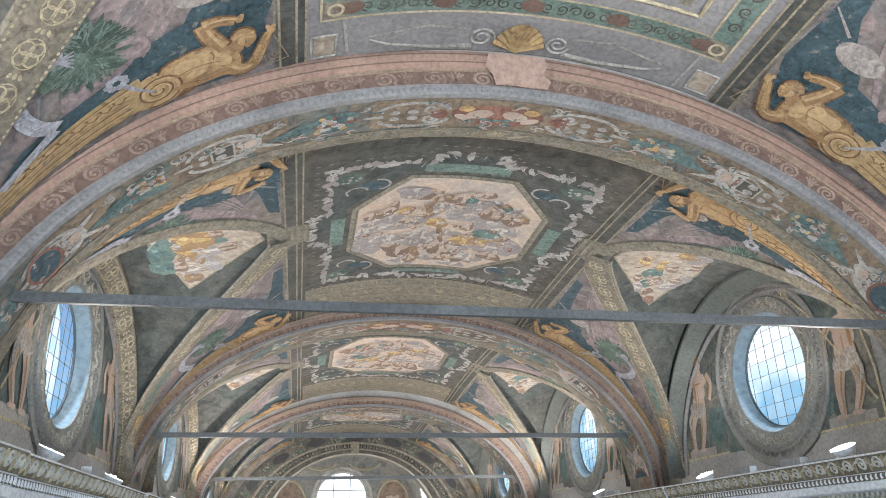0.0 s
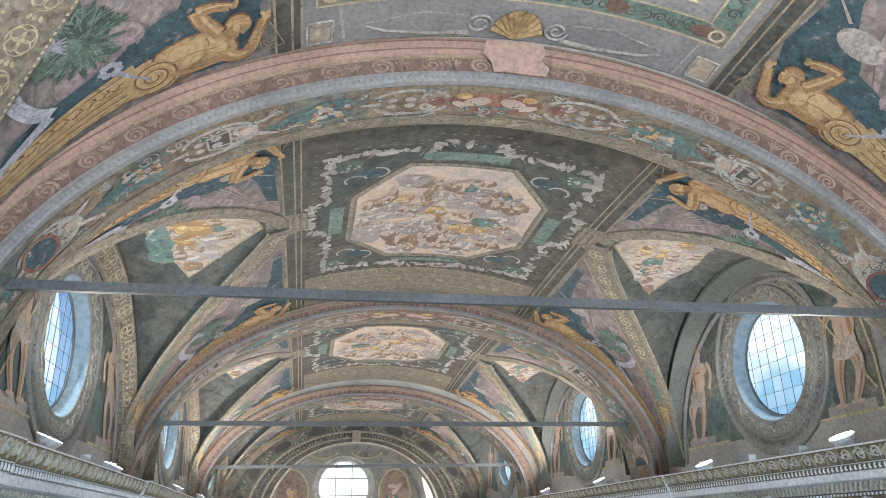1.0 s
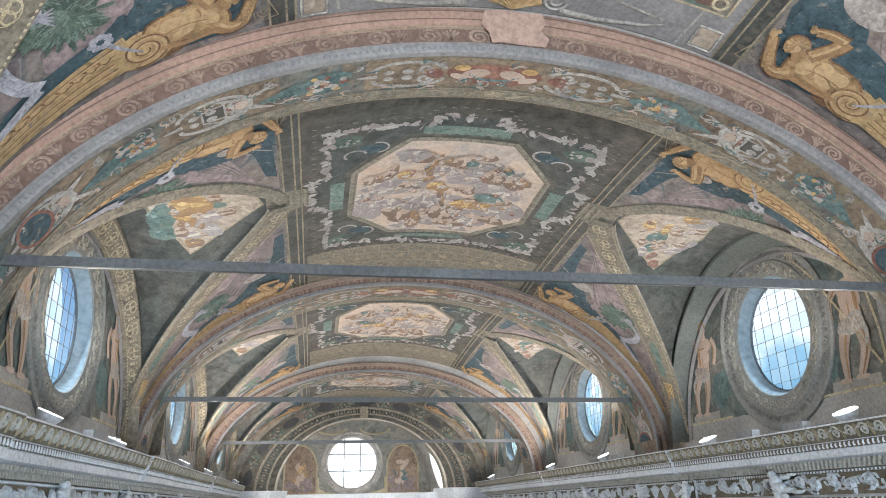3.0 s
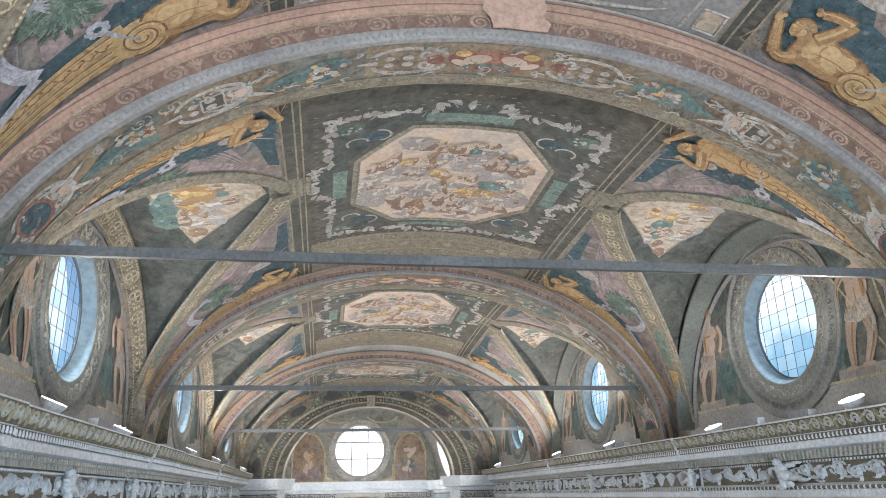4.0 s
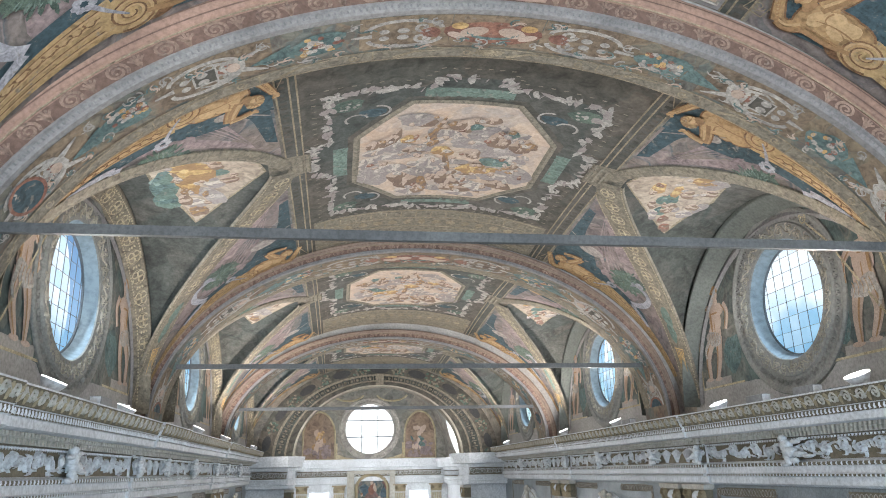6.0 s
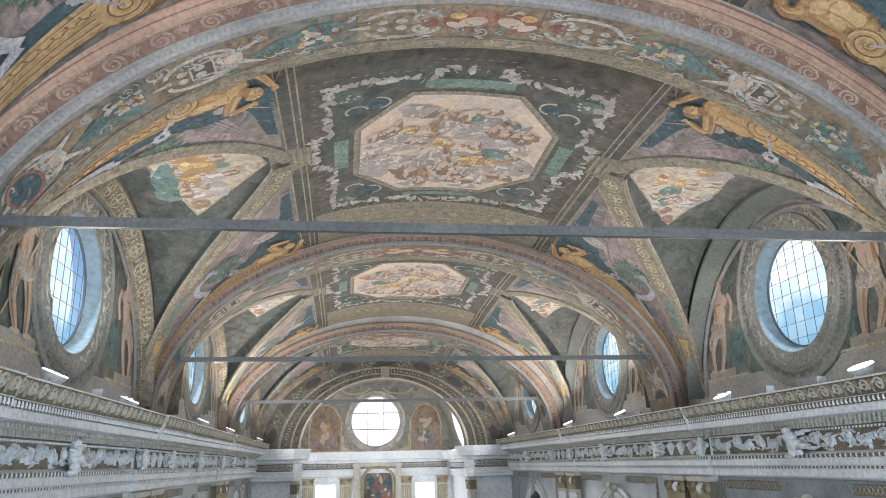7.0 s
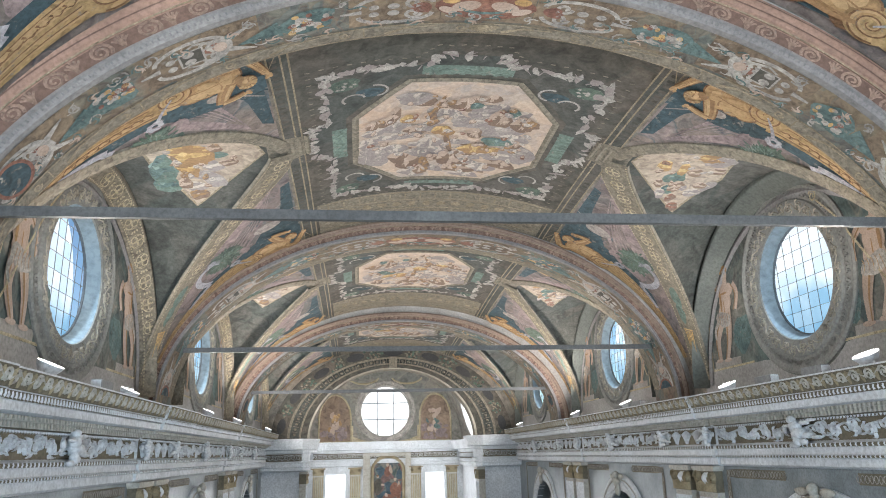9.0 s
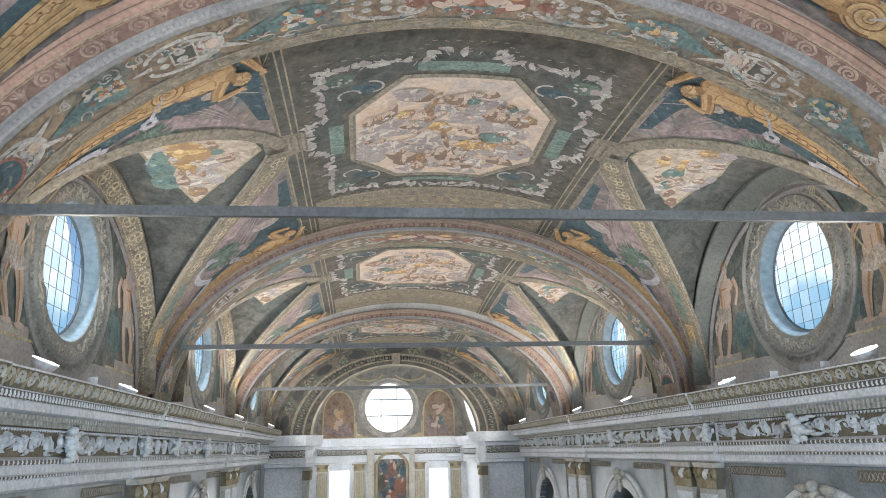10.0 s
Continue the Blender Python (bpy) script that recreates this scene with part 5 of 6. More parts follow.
for k, bay in enumerate(BAYS):
    side_lines(bay, ceilings[k])
    if k:
        paint_octagon(bay, ceilings[k], k)
    for sx in (-1, 1):
        paint_cap(bay, ceilings[k], sx, 2 * k + (sx > 0))
        for sv in (-1, 1):
            if k or sv > 0:
                paint_quadrant(bay, ceilings[k], sx, sv, 8 * k + (2 if sx > 0 else 0) + (sv > 0))

# the first bay has a painted architrave round its middle instead
bay, ceil = BAYS[0], ceilings[0]
f, g, h = on_vault(bay, 0.006), on_vault(bay, 0.012), on_vault(bay, 0.018)
part("grey_panel", poly_into(bmesh.new(), f, [(-2.22, 0.0), (2.22, 0.0), (2.22, 3.43), (-2.22, 3.43)], 0.16), "stone_grey", ceil, "grey painted stonework with mouldings")
bm = bmesh.new()
strip_into(bm, g, dense([(-1.95, 0.2), (-1.95, 2.72), (1.95, 2.72), (1.95, 0.2)], 0.15, False), 0.22)
part("green_border", bm, "green", ceil, "grey green border with black scrolls and red rosettes")
bm, b2, b3, b4 = bmesh.new(), bmesh.new(), bmesh.new(), bmesh.new()
for w in (-0.13, 0.13):
    strip_into(b2, h, dense([(-1.95 + w, 0.2), (-1.95 + w, 2.72 - w), (1.95 - w, 2.72 - w), (1.95 - w, 0.2)], 0.15, False), 0.025)
strip_into(b2, h, dense([(-1.6, 0.2), (-1.6, 2.40), (1.6, 2.40), (1.6, 0.2)], 0.15, False), 0.05, ridge=0.02)
for i in range(-12, 13):
    if i % 6:
        strip_into(bm, h, spiral((i * 0.15, 2.72), 0.07, 0.015, 1.3, i, 1 if i % 2 else -1, 12), 0.022, 0.012)
    else:
        blob_into(b3, h, (i * 0.15, 2.72), 0.13, 0.085, 0, 12, 2, 0.006, 0.06, i)
for sx in (-1, 1):
    for i in range(8):
        strip_into(bm, h, spiral((sx * 1.95, 2.4 - i * 0.22), 0.07, 0.015, 1.3, i, 1 if i % 2 else -1, 12), 0.022, 0.012)
    poly_into(b4, h, [(sx * 1.84, 2.61), (sx * 2.06, 2.61), (sx * 2.06, 2.83), (sx * 1.84, 2.83)], 0.2)
    strip_into(b2, on_vault(bay, 0.024), arc((sx * 1.95, 2.72), 0.07, 0.07, 0, 330, 10), 0.03, closed=True)
part("painted_scrolls", bm, "panel", ceil)
part("painted_mouldings", b2, "rib_line", ceil)
part("red_rosettes", b3, "scroll_ground", ceil)
part("corner_block", b4, "rib", ceil)
# dark grid of a painted ceiling inside the border
bm = bmesh.new()
for i in range(9):
    strip_into(bm, h, [(-1.4 + 0.35 * i, 2.1), (-1.4 + 0.35 * i, 2.32)], 0.12)
part("painted_brackets", bm, "rib", ceil)
# shell, volutes and square panels against the arch
bm = bmesh.new()
for i in range(11):
    a = radians(198 + 144 * i / 10)
    strip_into(bm, h, [(0.0, 3.40), (0.30 * math.cos(a), 3.40 + 0.42 * math.sin(a))], 0.03, 0.085, 0.02)
part("painted_shell", bm, "gold", ceil, "tan painted scallop shell")
bm = bmesh.new()
for sx in (-1, 1):
    strip_into(bm, h, spiral((sx * 0.42, 3.22), 0.14, 0.03, 1.8, 0, sx, 26), 0.04, 0.025, 0.012)
    strip_into(bm, h, [(sx * 0.50, 3.36), (sx * 0.9, 3.38), (sx * 1.4, 3.30), (sx * 1.6, 3.20)], 0.10, 0.02, 0.012)
    strip_into(bm, h, [(sx * 0.55, 3.10), (sx * 1.0, 3.05), (sx * 1.6, 3.16)], 0.03, 0.03)
    strip_into(bm, h, dense([(sx * 1.92, 3.06), (sx * 2.16, 3.06), (sx * 2.16, 3.36), (sx * 1.92, 3.36)], 0.1), 0.03, closed=True, ridge=0.01)
    strip_into(bm, h, [(sx * 1.86, 2.86), (sx * 1.80, 3.40)], 0.03)
part("painted_volutes", bm, "pale", ceil)
bm = bmesh.new()
for sx in (-1, 1):
    poly_into(bm, on_vault(bay, 0.016), [(sx * 1.94, 3.08), (sx * 2.14, 3.08), (sx * 2.14, 3.34), (sx * 1.94, 3.34)], 0.1)
part("pink_square", bm, "cream_scene", ceil)

# ---------------------------------------------------------------- painted lunette walls
M["wall_scene"] = fresco("lunette_ground", [(0.10, 0.14, 0.135), (0.145, 0.17, 0.16), (0.23, 0.21, 0.18), (0.085, 0.115, 0.115), (0.18, 0.18, 0.165)], 1.4, 0.6, 0.4, 0.4)


def lunette(side, bay, wall, seed):
    y0, y1, yc = bay[:3]
    yw = yc - (0.30 if side > 0 else 0.40)
    top = lambda y: vault_z(bay, 5.05, y) - 0.12
    rows = []
    for i in range(73):
        a = 2 * math.pi * i / 72
        c, s_ = math.cos(a), math.sin(a)
        d = 1.46
        while d < 3.2:
            y, z = yw + d * c, WIN_Z + d * s_
            if z < 2.24 or abs(y - yc) > 2.55 or z > top(y):
                break
            d += 0.02
        rows.append([(side * (A - 0.005), yw + r * c, WIN_Z + r * s_) for r in (1.38, (1.38 + d) / 2, max(d, 1.40))])
    part("lunette_fresco", grid(rows), "wall_scene", wall, "grey green fresco ground round the window")
    f, g, h = on_wall(side, 0.010), on_wall(side, 0.015), on_wall(side, 0.021)
    rnd = random.Random(seed)
    ledge, body, shade, cloth, line, sky_ = (bmesh.new() for _ in range(6))
    for q in (-1, 1):
        yb = yc + (2.02 if q > 0 else -1.88)
        poly_into(ledge, f, [(yb - 0.50, 2.26), (yb + 0.42, 2.26), (yb + 0.42, 2.40), (yb - 0.50, 2.40)], 0.3)
        strip_into(line, g, dense([(yc + q * 2.52, 2.24), (yc + q * 2.52, 2.9), (yc + q * 2.42, 3.5)], 0.2, False), 0.04)
        strip_into(line, g, [(yc + q * 2.52, 2.25), (yc + q * 1.1, 2.25)], 0.035)
        # a tall plain standing shape with a staff
        w = lambda k: on_wall(side, 0.015 + 0.004 * k)
        S = lambda u, z: (yb + q * 1.35 * u - 0.26 * (z - 2.4), 2.38 + 1.13 * (z - 2.385))
        limbs = (([(0.10, 3.04), (0.20, 2.74), (0.13, 2.42)], 0.19, 0.075), ([(-0.07, 3.04), (-0.10, 2.72), (-0.06, 2.40)], 0.18, 0.075),
                 ([(-0.19, 3.52), (-0.30, 3.36), (-0.27, 3.12)], 0.10, 0.06), ([(0.19, 3.52), (0.30, 3.62), (0.22, 3.84)], 0.10, 0.06))
        for m_, (path, w0, w1) in enumerate(limbs):
            strip_into(body, w(1.5 + 0.2 * m_), sm([S(*p) for p in path]), w0 * 1.4, w1 * 1.45, 0.010)
            strip_into(shade, w(4.5 + 0.1 * m_), sm([S(p[0] + 0.03, p[1]) for p in path]), w0 * 0.28, w1 * 0.28)
        for m_, (u, z, ru, rv) in enumerate(((0.01, 3.12, 0.155, 0.17), (0.0, 3.30, 0.15, 0.20), (0.0, 3.46, 0.20, 0.13), (0.0, 3.60, 0.055, 0.09), (0.02, 3.72, 0.075, 0.10), (0.15, 2.40, 0.09, 0.035), (-0.08, 2.385, 0.09, 0.035))):
            blob_into(body, w(2.4 + 0.2 * m_), S(u, z), ru * 1.35, rv * 1.1, 0, 16, 2, 0.008, 0.03, seed + q)
        for m_, (u, z, ru, rv) in enumerate(((0.09, 3.30, 0.035, 0.20), (0.02, 3.42, 0.12, 0.02), (0.055, 3.70, 0.025, 0.06), (0.0, 3.20, 0.012, 0.14))):
            blob_into(shade, w(5.6 + 0.1 * m_), S(u, z), ru, rv, 0, 12, 1, 0, 0.05, m_)
        for m_ in range(9):
            a = 0.2 + 2.8 * m_ / 8
            blob_into(shade, w(6.2 + 0.05 * m_), S(0.02 + 0.08 * math.cos(a), 3.74 + 0.085 * math.sin(a)), 0.035, 0.03, a, 7, 1)
        blob_into(cloth, w(6.0), S(0.02, 3.02), 0.24, 0.15, 0.25 * q, 16, 2, 0.010, 0.10, 4)
        strip_into(cloth, w(6.2), sm([S(0.14, 3.02), S(0.24, 2.88), S(0.22, 2.74)]), 0.11, 0.05, 0.008)
        for m_ in range(5):
            strip_into(shade, w(9.0), sm([S(-0.14 + 0.06 * m_, 3.10), S(-0.10 + 0.06 * m_, 3.02), S(-0.12 + 0.075 * m_, 2.93)], 3), 0.014, 0.006)
        if q < 0:
            strip_into(line, w(7), [(yc - 2.48, 2.5), (yc - 1.5, 3.93), (yc - 1.16, 4.28)], 0.035, 0.03)
            strip_into(line, w(7), spiral((yc - 1.10, 4.36), 0.09, 0.02, 1.6, 0.6, 1, 20), 0.035, 0.02)
        else:
            blob_into(shade, f, S(0.24, 3.98), 0.09, 0.27, -0.15 * q, 14, 2, 0, 0.08, 9)
            strip_into(line, w(7), sm([S(0.20, 3.74), S(0.27, 3.98), S(0.22, 4.22)]), 0.03, 0.02)
        blob_into(sky_, on_wall(side, 0.008), S(-0.42, 2.72), 0.26, 0.36, 0.3 * q, 16, 2, 0, 0.10, 7)
    part("teal_patch", sky_, "teal", wall)
    part("painted_ledge", ledge, "wall", wall)
    part("painted_shape", body, "flesh", wall, "pale flesh painted standing shape")
    part("painted_shadow", shade, "ochre_shade", wall)
    part("painted_cloth", cloth, "pale", wall)
    part("painted_frame", line, "rib_line", wall)


for side in (-1, 1):
    for k, bay in enumerate(BAYS[1:]):
        lunette(side, bay, WALLS[side, k + 2], 3 * k + side + 1)

# ---------------------------------------------------------------- carved entablature
def on_cornice(side, off=0.0):
    """(way along the nave, height, distance in front) to a place on the entablature, stepping out at the piers."""
    def f(y, z, o=0.0, d=0.13):
        out = PIER_OUT if any(p0 <= y <= p1 for p0, p1 in PIERS) else 0.0
        return Vector((side * (A - out - d - off - o), y, z))
    return f


FAR, NEAR = CHOIR_Y, 9.0
for side in (-1, 1):
    top = CORNICE[side]
    P = on_cornice(side)
    spans, last = [], NEAR
    for p0, p1 in PIERS[1:]:
        spans += [(last, p0, 0.0), (p0 + 0.01, p1 - 0.01, PIER_OUT)]
        last = p1
    spans.append((last, FAR, 0.0))
    ground, cyma = bmesh.new(), bmesh.new()
    for a, b_, out in spans:
        for bm, prof in ((ground, ((0.134, 1.23), (0.134, 0.952))), (cyma, ((0.632, 1.772), (0.602, 1.70), (0.572, 1.61), (0.562, 1.584))), (ground, ((0.245, 1.372), (0.226, 1.355), (0.206, 1.272), (0.152, 1.257), (0.132, 1.233))), (ground, ((0.542, 1.576), (0.533, 1.494))), (ground, ((0.203, 0.918), (0.203, 0.868))), (ground, ((0.213, 0.755), (0.213, 0.725)))):
            for q, r in zip(prof, prof[1:]):
                v = [bm.verts.new((side * (A - out - 0.004 - d), y, z)) for (d, z), y in ((q, a), (q, b_), (r, b_), (r, a))]
                bm.faces.new(v)
    part("frieze_ground", ground, "tan", top, "tan painted ground behind the carving, darkened for shade in its recesses")
    part("cyma_ground", cyma, "tan", top)
    # soffit slats and the rows of small beads
    slats, beads = bmesh.new(), bmesh.new()
    y = NEAR
    while y < FAR:
        out = PIER_OUT if any(p0 < y < p1 for p0, p1 in PIERS) else 0.0
        x0, x1 = sorted((side * (A - out - 0.20), side * (A - out - 0.275)))
        box(slats, x0, x1, y, y + 0.044, 1.275, 1.372)
        x2, x3 = sorted((side * (A - out - 0.278), side * (A - out - 0.40)))
        box(slats, x2, x3, y + 0.01, y + 0.05, 1.335, 1.386)
        y += 0.088
    for z, d, step, w, hh in ((1.535, 0.536, 0.082, 0.050, 0.066), (1.245, 0.155, 0.070, 0.040, 0.034), (0.893, 0.198, 0.105, 0.060, 0.056), (0.740, 0.208, 0.085, 0.050, 0.040)):
        y = NEAR
        while y < FAR:
            f = lambda u, v, o=0.0, d=d: P(u, v, o, d)
            strip_into(beads, f, [(y, z - hh / 2), (y + 0.35 * w, z), (y, z + hh / 2)], w, w * 0.8, 0.02)
            y += step
    tagged(part("slat_row", slats, "cream", top), kind="stuff")
    tagged(part("bead_row", beads, "white", top), kind="stuff")
    # carved leaves of the cyma
    bm, b2 = bmesh.new(), bmesh.new()
    def cy(u, v, o=0.0):
        return P(u, v, o + 0.006, 0.560 + (v - 1.584) * 0.37)
    y, i = NEAR, 0
    while y < FAR:
        way = 1 if i % 2 else -1
        strip_into(bm, cy, spiral((y, 1.678), 0.078, 0.012, 1.6, 0.5 if i % 2 else 3.6, way, 14), 0.030, 0.016, 0.024)
        strip_into(bm, cy, sm([(y + 0.05, 1.682 + way * 0.045), (y + 0.13, 1.685), (y + 0.20, 1.682 - way * 0.05)], 3), 0.034, 0.02, 0.022)
        for q in (-1, 0, 1):
            strip_into(b2, cy, [(y + 0.125, 1.60), (y + 0.125 + 0.036 * q, 1.755 - 0.016 * abs(q))], 0.03, 0.016, 0.02)
        y += 0.25
        i += 1
    part("cyma_scrolls", bm, "cream", top, "carved cream scrolls along the upper moulding")
    part("cyma_leaves", b2, "gilt", top, "worn gilt leaves between the scrolls")
    # rinceau of the frieze
    bm = bmesh.new()
    rnd = random.Random(5 + side)
    for a, b_, out in spans:
        fz = lambda u, v, o=0.0: Vector((side * (A - out - 0.136 - o), min(max(u, a + 0.01), b_ - 0.01), v))
        if out:
            n = 5
            for i in range(n):
                u = a + (b_ - a) * (i + 0.5) / n
                for q in range(-3, 4):
                    strip_into(bm, fz, sm([(u, 0.97), (u + 0.035 * q, 1.10), (u + 0.062 * q, 1.215 - 0.02 * abs(q))], 3), 0.03, 0.045, 0.05)
            continue
        n = max(2, round((b_ - a) / 0.36))
        st = (b_ - a) / n
        stem = [(a + (b_ - a) * i / (8 * n), 1.093 + 0.075 * math.cos(math.pi * i / 8)) for i in range(8 * n + 1)]
        strip_into(bm, fz, stem, 0.034, 0.034, 0.045)
        for i in range(n):
            way = 1 if i % 2 else -1
            u = a + st * (i + 0.5)
            c = (u + rnd.uniform(-0.02, 0.02), 1.093 + way * 0.028)
            strip_into(bm, fz, spiral(c, 0.092, 0.016, 1.7, 0.4 if way > 0 else 3.5, way, 20), 0.036, 0.018, 0.05)
            blob_into(bm, fz, c, 0.026, 0.026, 0, 7, 1, 0.055)
            for q in range(6):
                t = rnd.uniform(0, 6.28)
                p0 = (c[0] + 0.09 * math.cos(t), c[1] + 0.08 * math.sin(t))
                p1 = (c[0] + 0.14 * math.cos(t + 0.35), max(0.965, min(1.22, c[1] + 0.12 * math.sin(t + 0.35))))
                p2 = (c[0] + 0.165 * math.cos(t + 0.8), max(0.965, min(1.22, c[1] + 0.13 * math.sin(t + 0.8))))
                strip_into(bm, fz, sm([p0, p1, p2], 3), 0.045, 0.008, 0.04)
    part("frieze_scrolls", bm, "white", top, "white stucco acanthus scrolls")


def stucco_figure(name, side, y, z, size, lean, seed):
    """A plain draped stucco figure set against the frieze, one mesh."""
    rnd = random.Random(seed)
    bm = bmesh.new()
    def lump(c, r, st):
        m = bmesh.ops.create_icosphere(bm, subdivisions=3, radius=1.0)
        for v in m["verts"]:
            v.co = Vector((v.co.x * st[0] * r, v.co.y * st[1] * r, v.co.z * st[2] * r)) * (1 + 0.16 * noise.noise(v.co * 3.1 + Vector((seed, 0, 0))) + 0.09 * math.sin(9 * v.co.y + 6 * v.co.z + 3 * seed + 20 * r)) + Vector(c)
    k = size
    for c, r, st in (((0.05, 0.03, 0.33), 0.068, (1, 1, 1.15)), ((0.02, 0.0, 0.17), 0.11, (0.8, 0.95, 1.25)), ((0.02, -0.07, 0.02), 0.12, (0.8, 1.2, 0.95)),
                     ((0.0, -0.22, -0.03), 0.085, (0.8, 1.8, 0.75)), ((0.0, -0.38, -0.08), 0.06, (0.8, 1.9, 0.7)), ((0.03, -0.02, -0.13), 0.075, (0.8, 0.9, 1.9)),
                     ((0.02, 0.06, -0.24), 0.06, (0.8, 1.3, 1.0)), ((0.06, 0.13, 0.19), 0.042, (0.9, 2.4, 0.9)), ((0.0, 0.25, 0.12), 0.045, (0.8, 1.0, 1.8)),
                     ((0.0, -0.16, 0.25), 0.05, (0.5, 2.6, 1.0)), ((0.0, -0.30, 0.30), 0.05, (0.4, 2.2, 0.7)), ((0.02, -0.12, -0.17), 0.06, (0.5, 1.8, 1.1))):
        lump((-side * c[0] * k, lean * c[1] * k * 1.5, c[2] * k * 0.78), r * k, (st[0] * 1.1, st[1] * 1.35, st[2] * 0.85))
    bmesh.ops.translate(bm, verts=bm.verts, vec=(side * (A - 0.24), y, z))
    ob = part(name, bm, "white", None, "", True)
    return tagged(ob, "white stucco figure in drapery set on the frieze", "relief figure", "stucco figures")


for side in (-1, 1):
    for bay in BAYS[1:]:
        stucco_figure("stucco_figure", side, bay[2] - (0.15 if side > 0 else 0.5), 1.05, 0.80, side, 3 + side)
    for y in PIER_Y[1:]:
        for q in (-1, 1):
            ob = stucco_figure("stucco_figure", side, y + q * 1.02, 1.06, 0.62, q, 9 + q)
            ob.location.x = -side * PIER_OUT

# ---------------------------------------------------------------- pilasters and chapel arches
def pilaster(side, y, x, half, top, low, name="pilaster"):
    p = thing(name, "white fluted pilaster with a composite capital of worn gilt and stucco", "pilaster", "", "pilasters", (side * x, y, low))
    s0, s1 = sorted((side * x, side * (x + 0.26)))
    part("shaft", boxes((s0, s1, y - half, y + half, low, top - 0.46)), "cream", p)
    n = 7
    for i in range(n):
        u = y - half + 2 * half * (i + 0.5) / n
        f = lambda a, b_, o=0.0: Vector((side * (x - 0.002 - o), a, b_))
        bm = strip_into(bmesh.new(), f, [(u, low + 0.2), (u, top - 0.55)], 2 * half / n * 0.62, ridge=0.03)
        part("flute", bm, "white", p)
    s2, s3 = sorted((side * (x - 0.07), side * (x + 0.26)))
    part("abacus", boxes((s2, s3, y - half - 0.08, y + half + 0.08, top - 0.06, top), (s2 + 0.01, s3 - 0.01, y - half - 0.05, y + half + 0.05, top - 0.09, top - 0.06)), "cream", p)
    f = lambda a, b_, o=0.0: Vector((side * (x - 0.015 - o), a, b_))
    part("bell", boxes((*sorted((side * (x - 0.012), side * (x + 0.26))), y - half, y + half, top - 0.46, top - 0.09)), "tan", p)
    bm = bmesh.new()
    for q in (-1, 1):
        strip_into(bm, f, spiral((y + q * half * 0.78, top - 0.20), 0.13, 0.02, 1.8, 0, q, 22), 0.055, 0.035, 0.07)
    for i in range(7):
        u = y - half + 2 * half * (i + 0.5) / 7
        strip_into(bm, f, [(u, top - 0.45), (u, top - 0.33), (u + 0.02, top - 0.27)], 0.11, 0.07, 0.06)
    part("capital_leaves", bm, "gilt", p, "worn gilt leaves and volutes")
    bm = blob_into(bmesh.new(), f, (y - half * 0.1, top - 0.22), 0.15, 0.13, 0, 12, 3, 0.09, 0.12, 4)
    part("capital_head", bm, "white", p)
    return p


def archivolt(side, yc, zc):
    a = thing("chapel_arch", "white moulded arch with carved rim and stucco keystone figure", "arch", "", "chapel arches", (side * A, yc, zc))
    prof = [(1.86, 0.0), (1.86, 0.05), (1.80, 0.07), (1.70, 0.05), (1.66, 0.09), (1.60, 0.07), (1.54, 0.07), (1.52, 0.045), (1.47, 0.045), (1.45, 0.02), (1.45, -0.2)]
    part("moulding", grid([[(side * (A - d), yc + r * math.cos(math.pi * i / 40), zc + r * math.sin(math.pi * i / 40)) for r, d in prof] for i in range(41)]), "white", a)
    bm = bmesh.new()
    f = on_wall(side, 0.055)
    for i in range(60):
        t = math.pi * (i + 0.5) / 60
        strip_into(bm, f, spiral((yc + 1.74 * math.cos(t), zc + 1.74 * math.sin(t)), 0.035, 0.008, 1.2, t, 1, 8), 0.022, 0.014, 0.02)
    part("carved_rim", bm, "cream", a)
    bm = bmesh.new()
    for c, r, st in (((0.02, 0, 1.84), 0.085, (1, 1, 1.1)), ((0, 0, 1.66), 0.12, (0.7, 0.8, 1.3)), ((0.02, 0.12, 1.70), 0.07, (0.7, 1.7, 0.7)), ((0.02, -0.13, 1.68), 0.07, (0.7, 1.7, 0.7)), ((0, -0.30, 1.80), 0.09, (0.4, 2.0, 0.7)), ((0, 0.30, 1.80), 0.09, (0.4, 2.0, 0.7)), ((0, 0.06, 1.48), 0.07, (0.7, 0.8, 1.9)), ((0, -0.07, 1.47), 0.07, (0.7, 0.8, 1.9))):
        m_ = bmesh.ops.create_icosphere(bm, subdivisions=2, radius=1.0)
        for v in m_["verts"]:
            v.co = Vector((side * (A - 0.12) - side * c[0] + v.co.x * r * st[0], yc + c[1] + v.co.y * r * st[1], zc + c[2] + v.co.z * r * st[2])) + 0.02 * Vector((noise.noise(v.co * 3), noise.noise(v.co * 4), 0))
    part("keystone", bm, "cream", a, "", True)
    # patterned frames in the marble beside the arch
    for q in (-1, 1):
        bm, b2 = bmesh.new(), bmesh.new()
        path = dense([(yc + q * 2.65, -1.5), (yc + q * 2.65, 0.45), (yc + q * 0.85, 0.45)], 0.3, False)
        strip_into(bm, on_wall(side, 0.006), path, 0.15)
        for pt in dense([(yc + q * 2.65, -1.5), (yc + q * 2.65, 0.45), (yc + q * 0.85, 0.45)], 0.09, False):
            strip_into(b2, on_wall(side, 0.010), arc(pt, 0.035, 0.05, 0, 330, 7), 0.014, closed=True, ridge=0.006)
        part("inlay_band", bm, "tan", a)
        tagged(part("inlay_pattern", b2, "pale", a), kind="stuff")
    return a


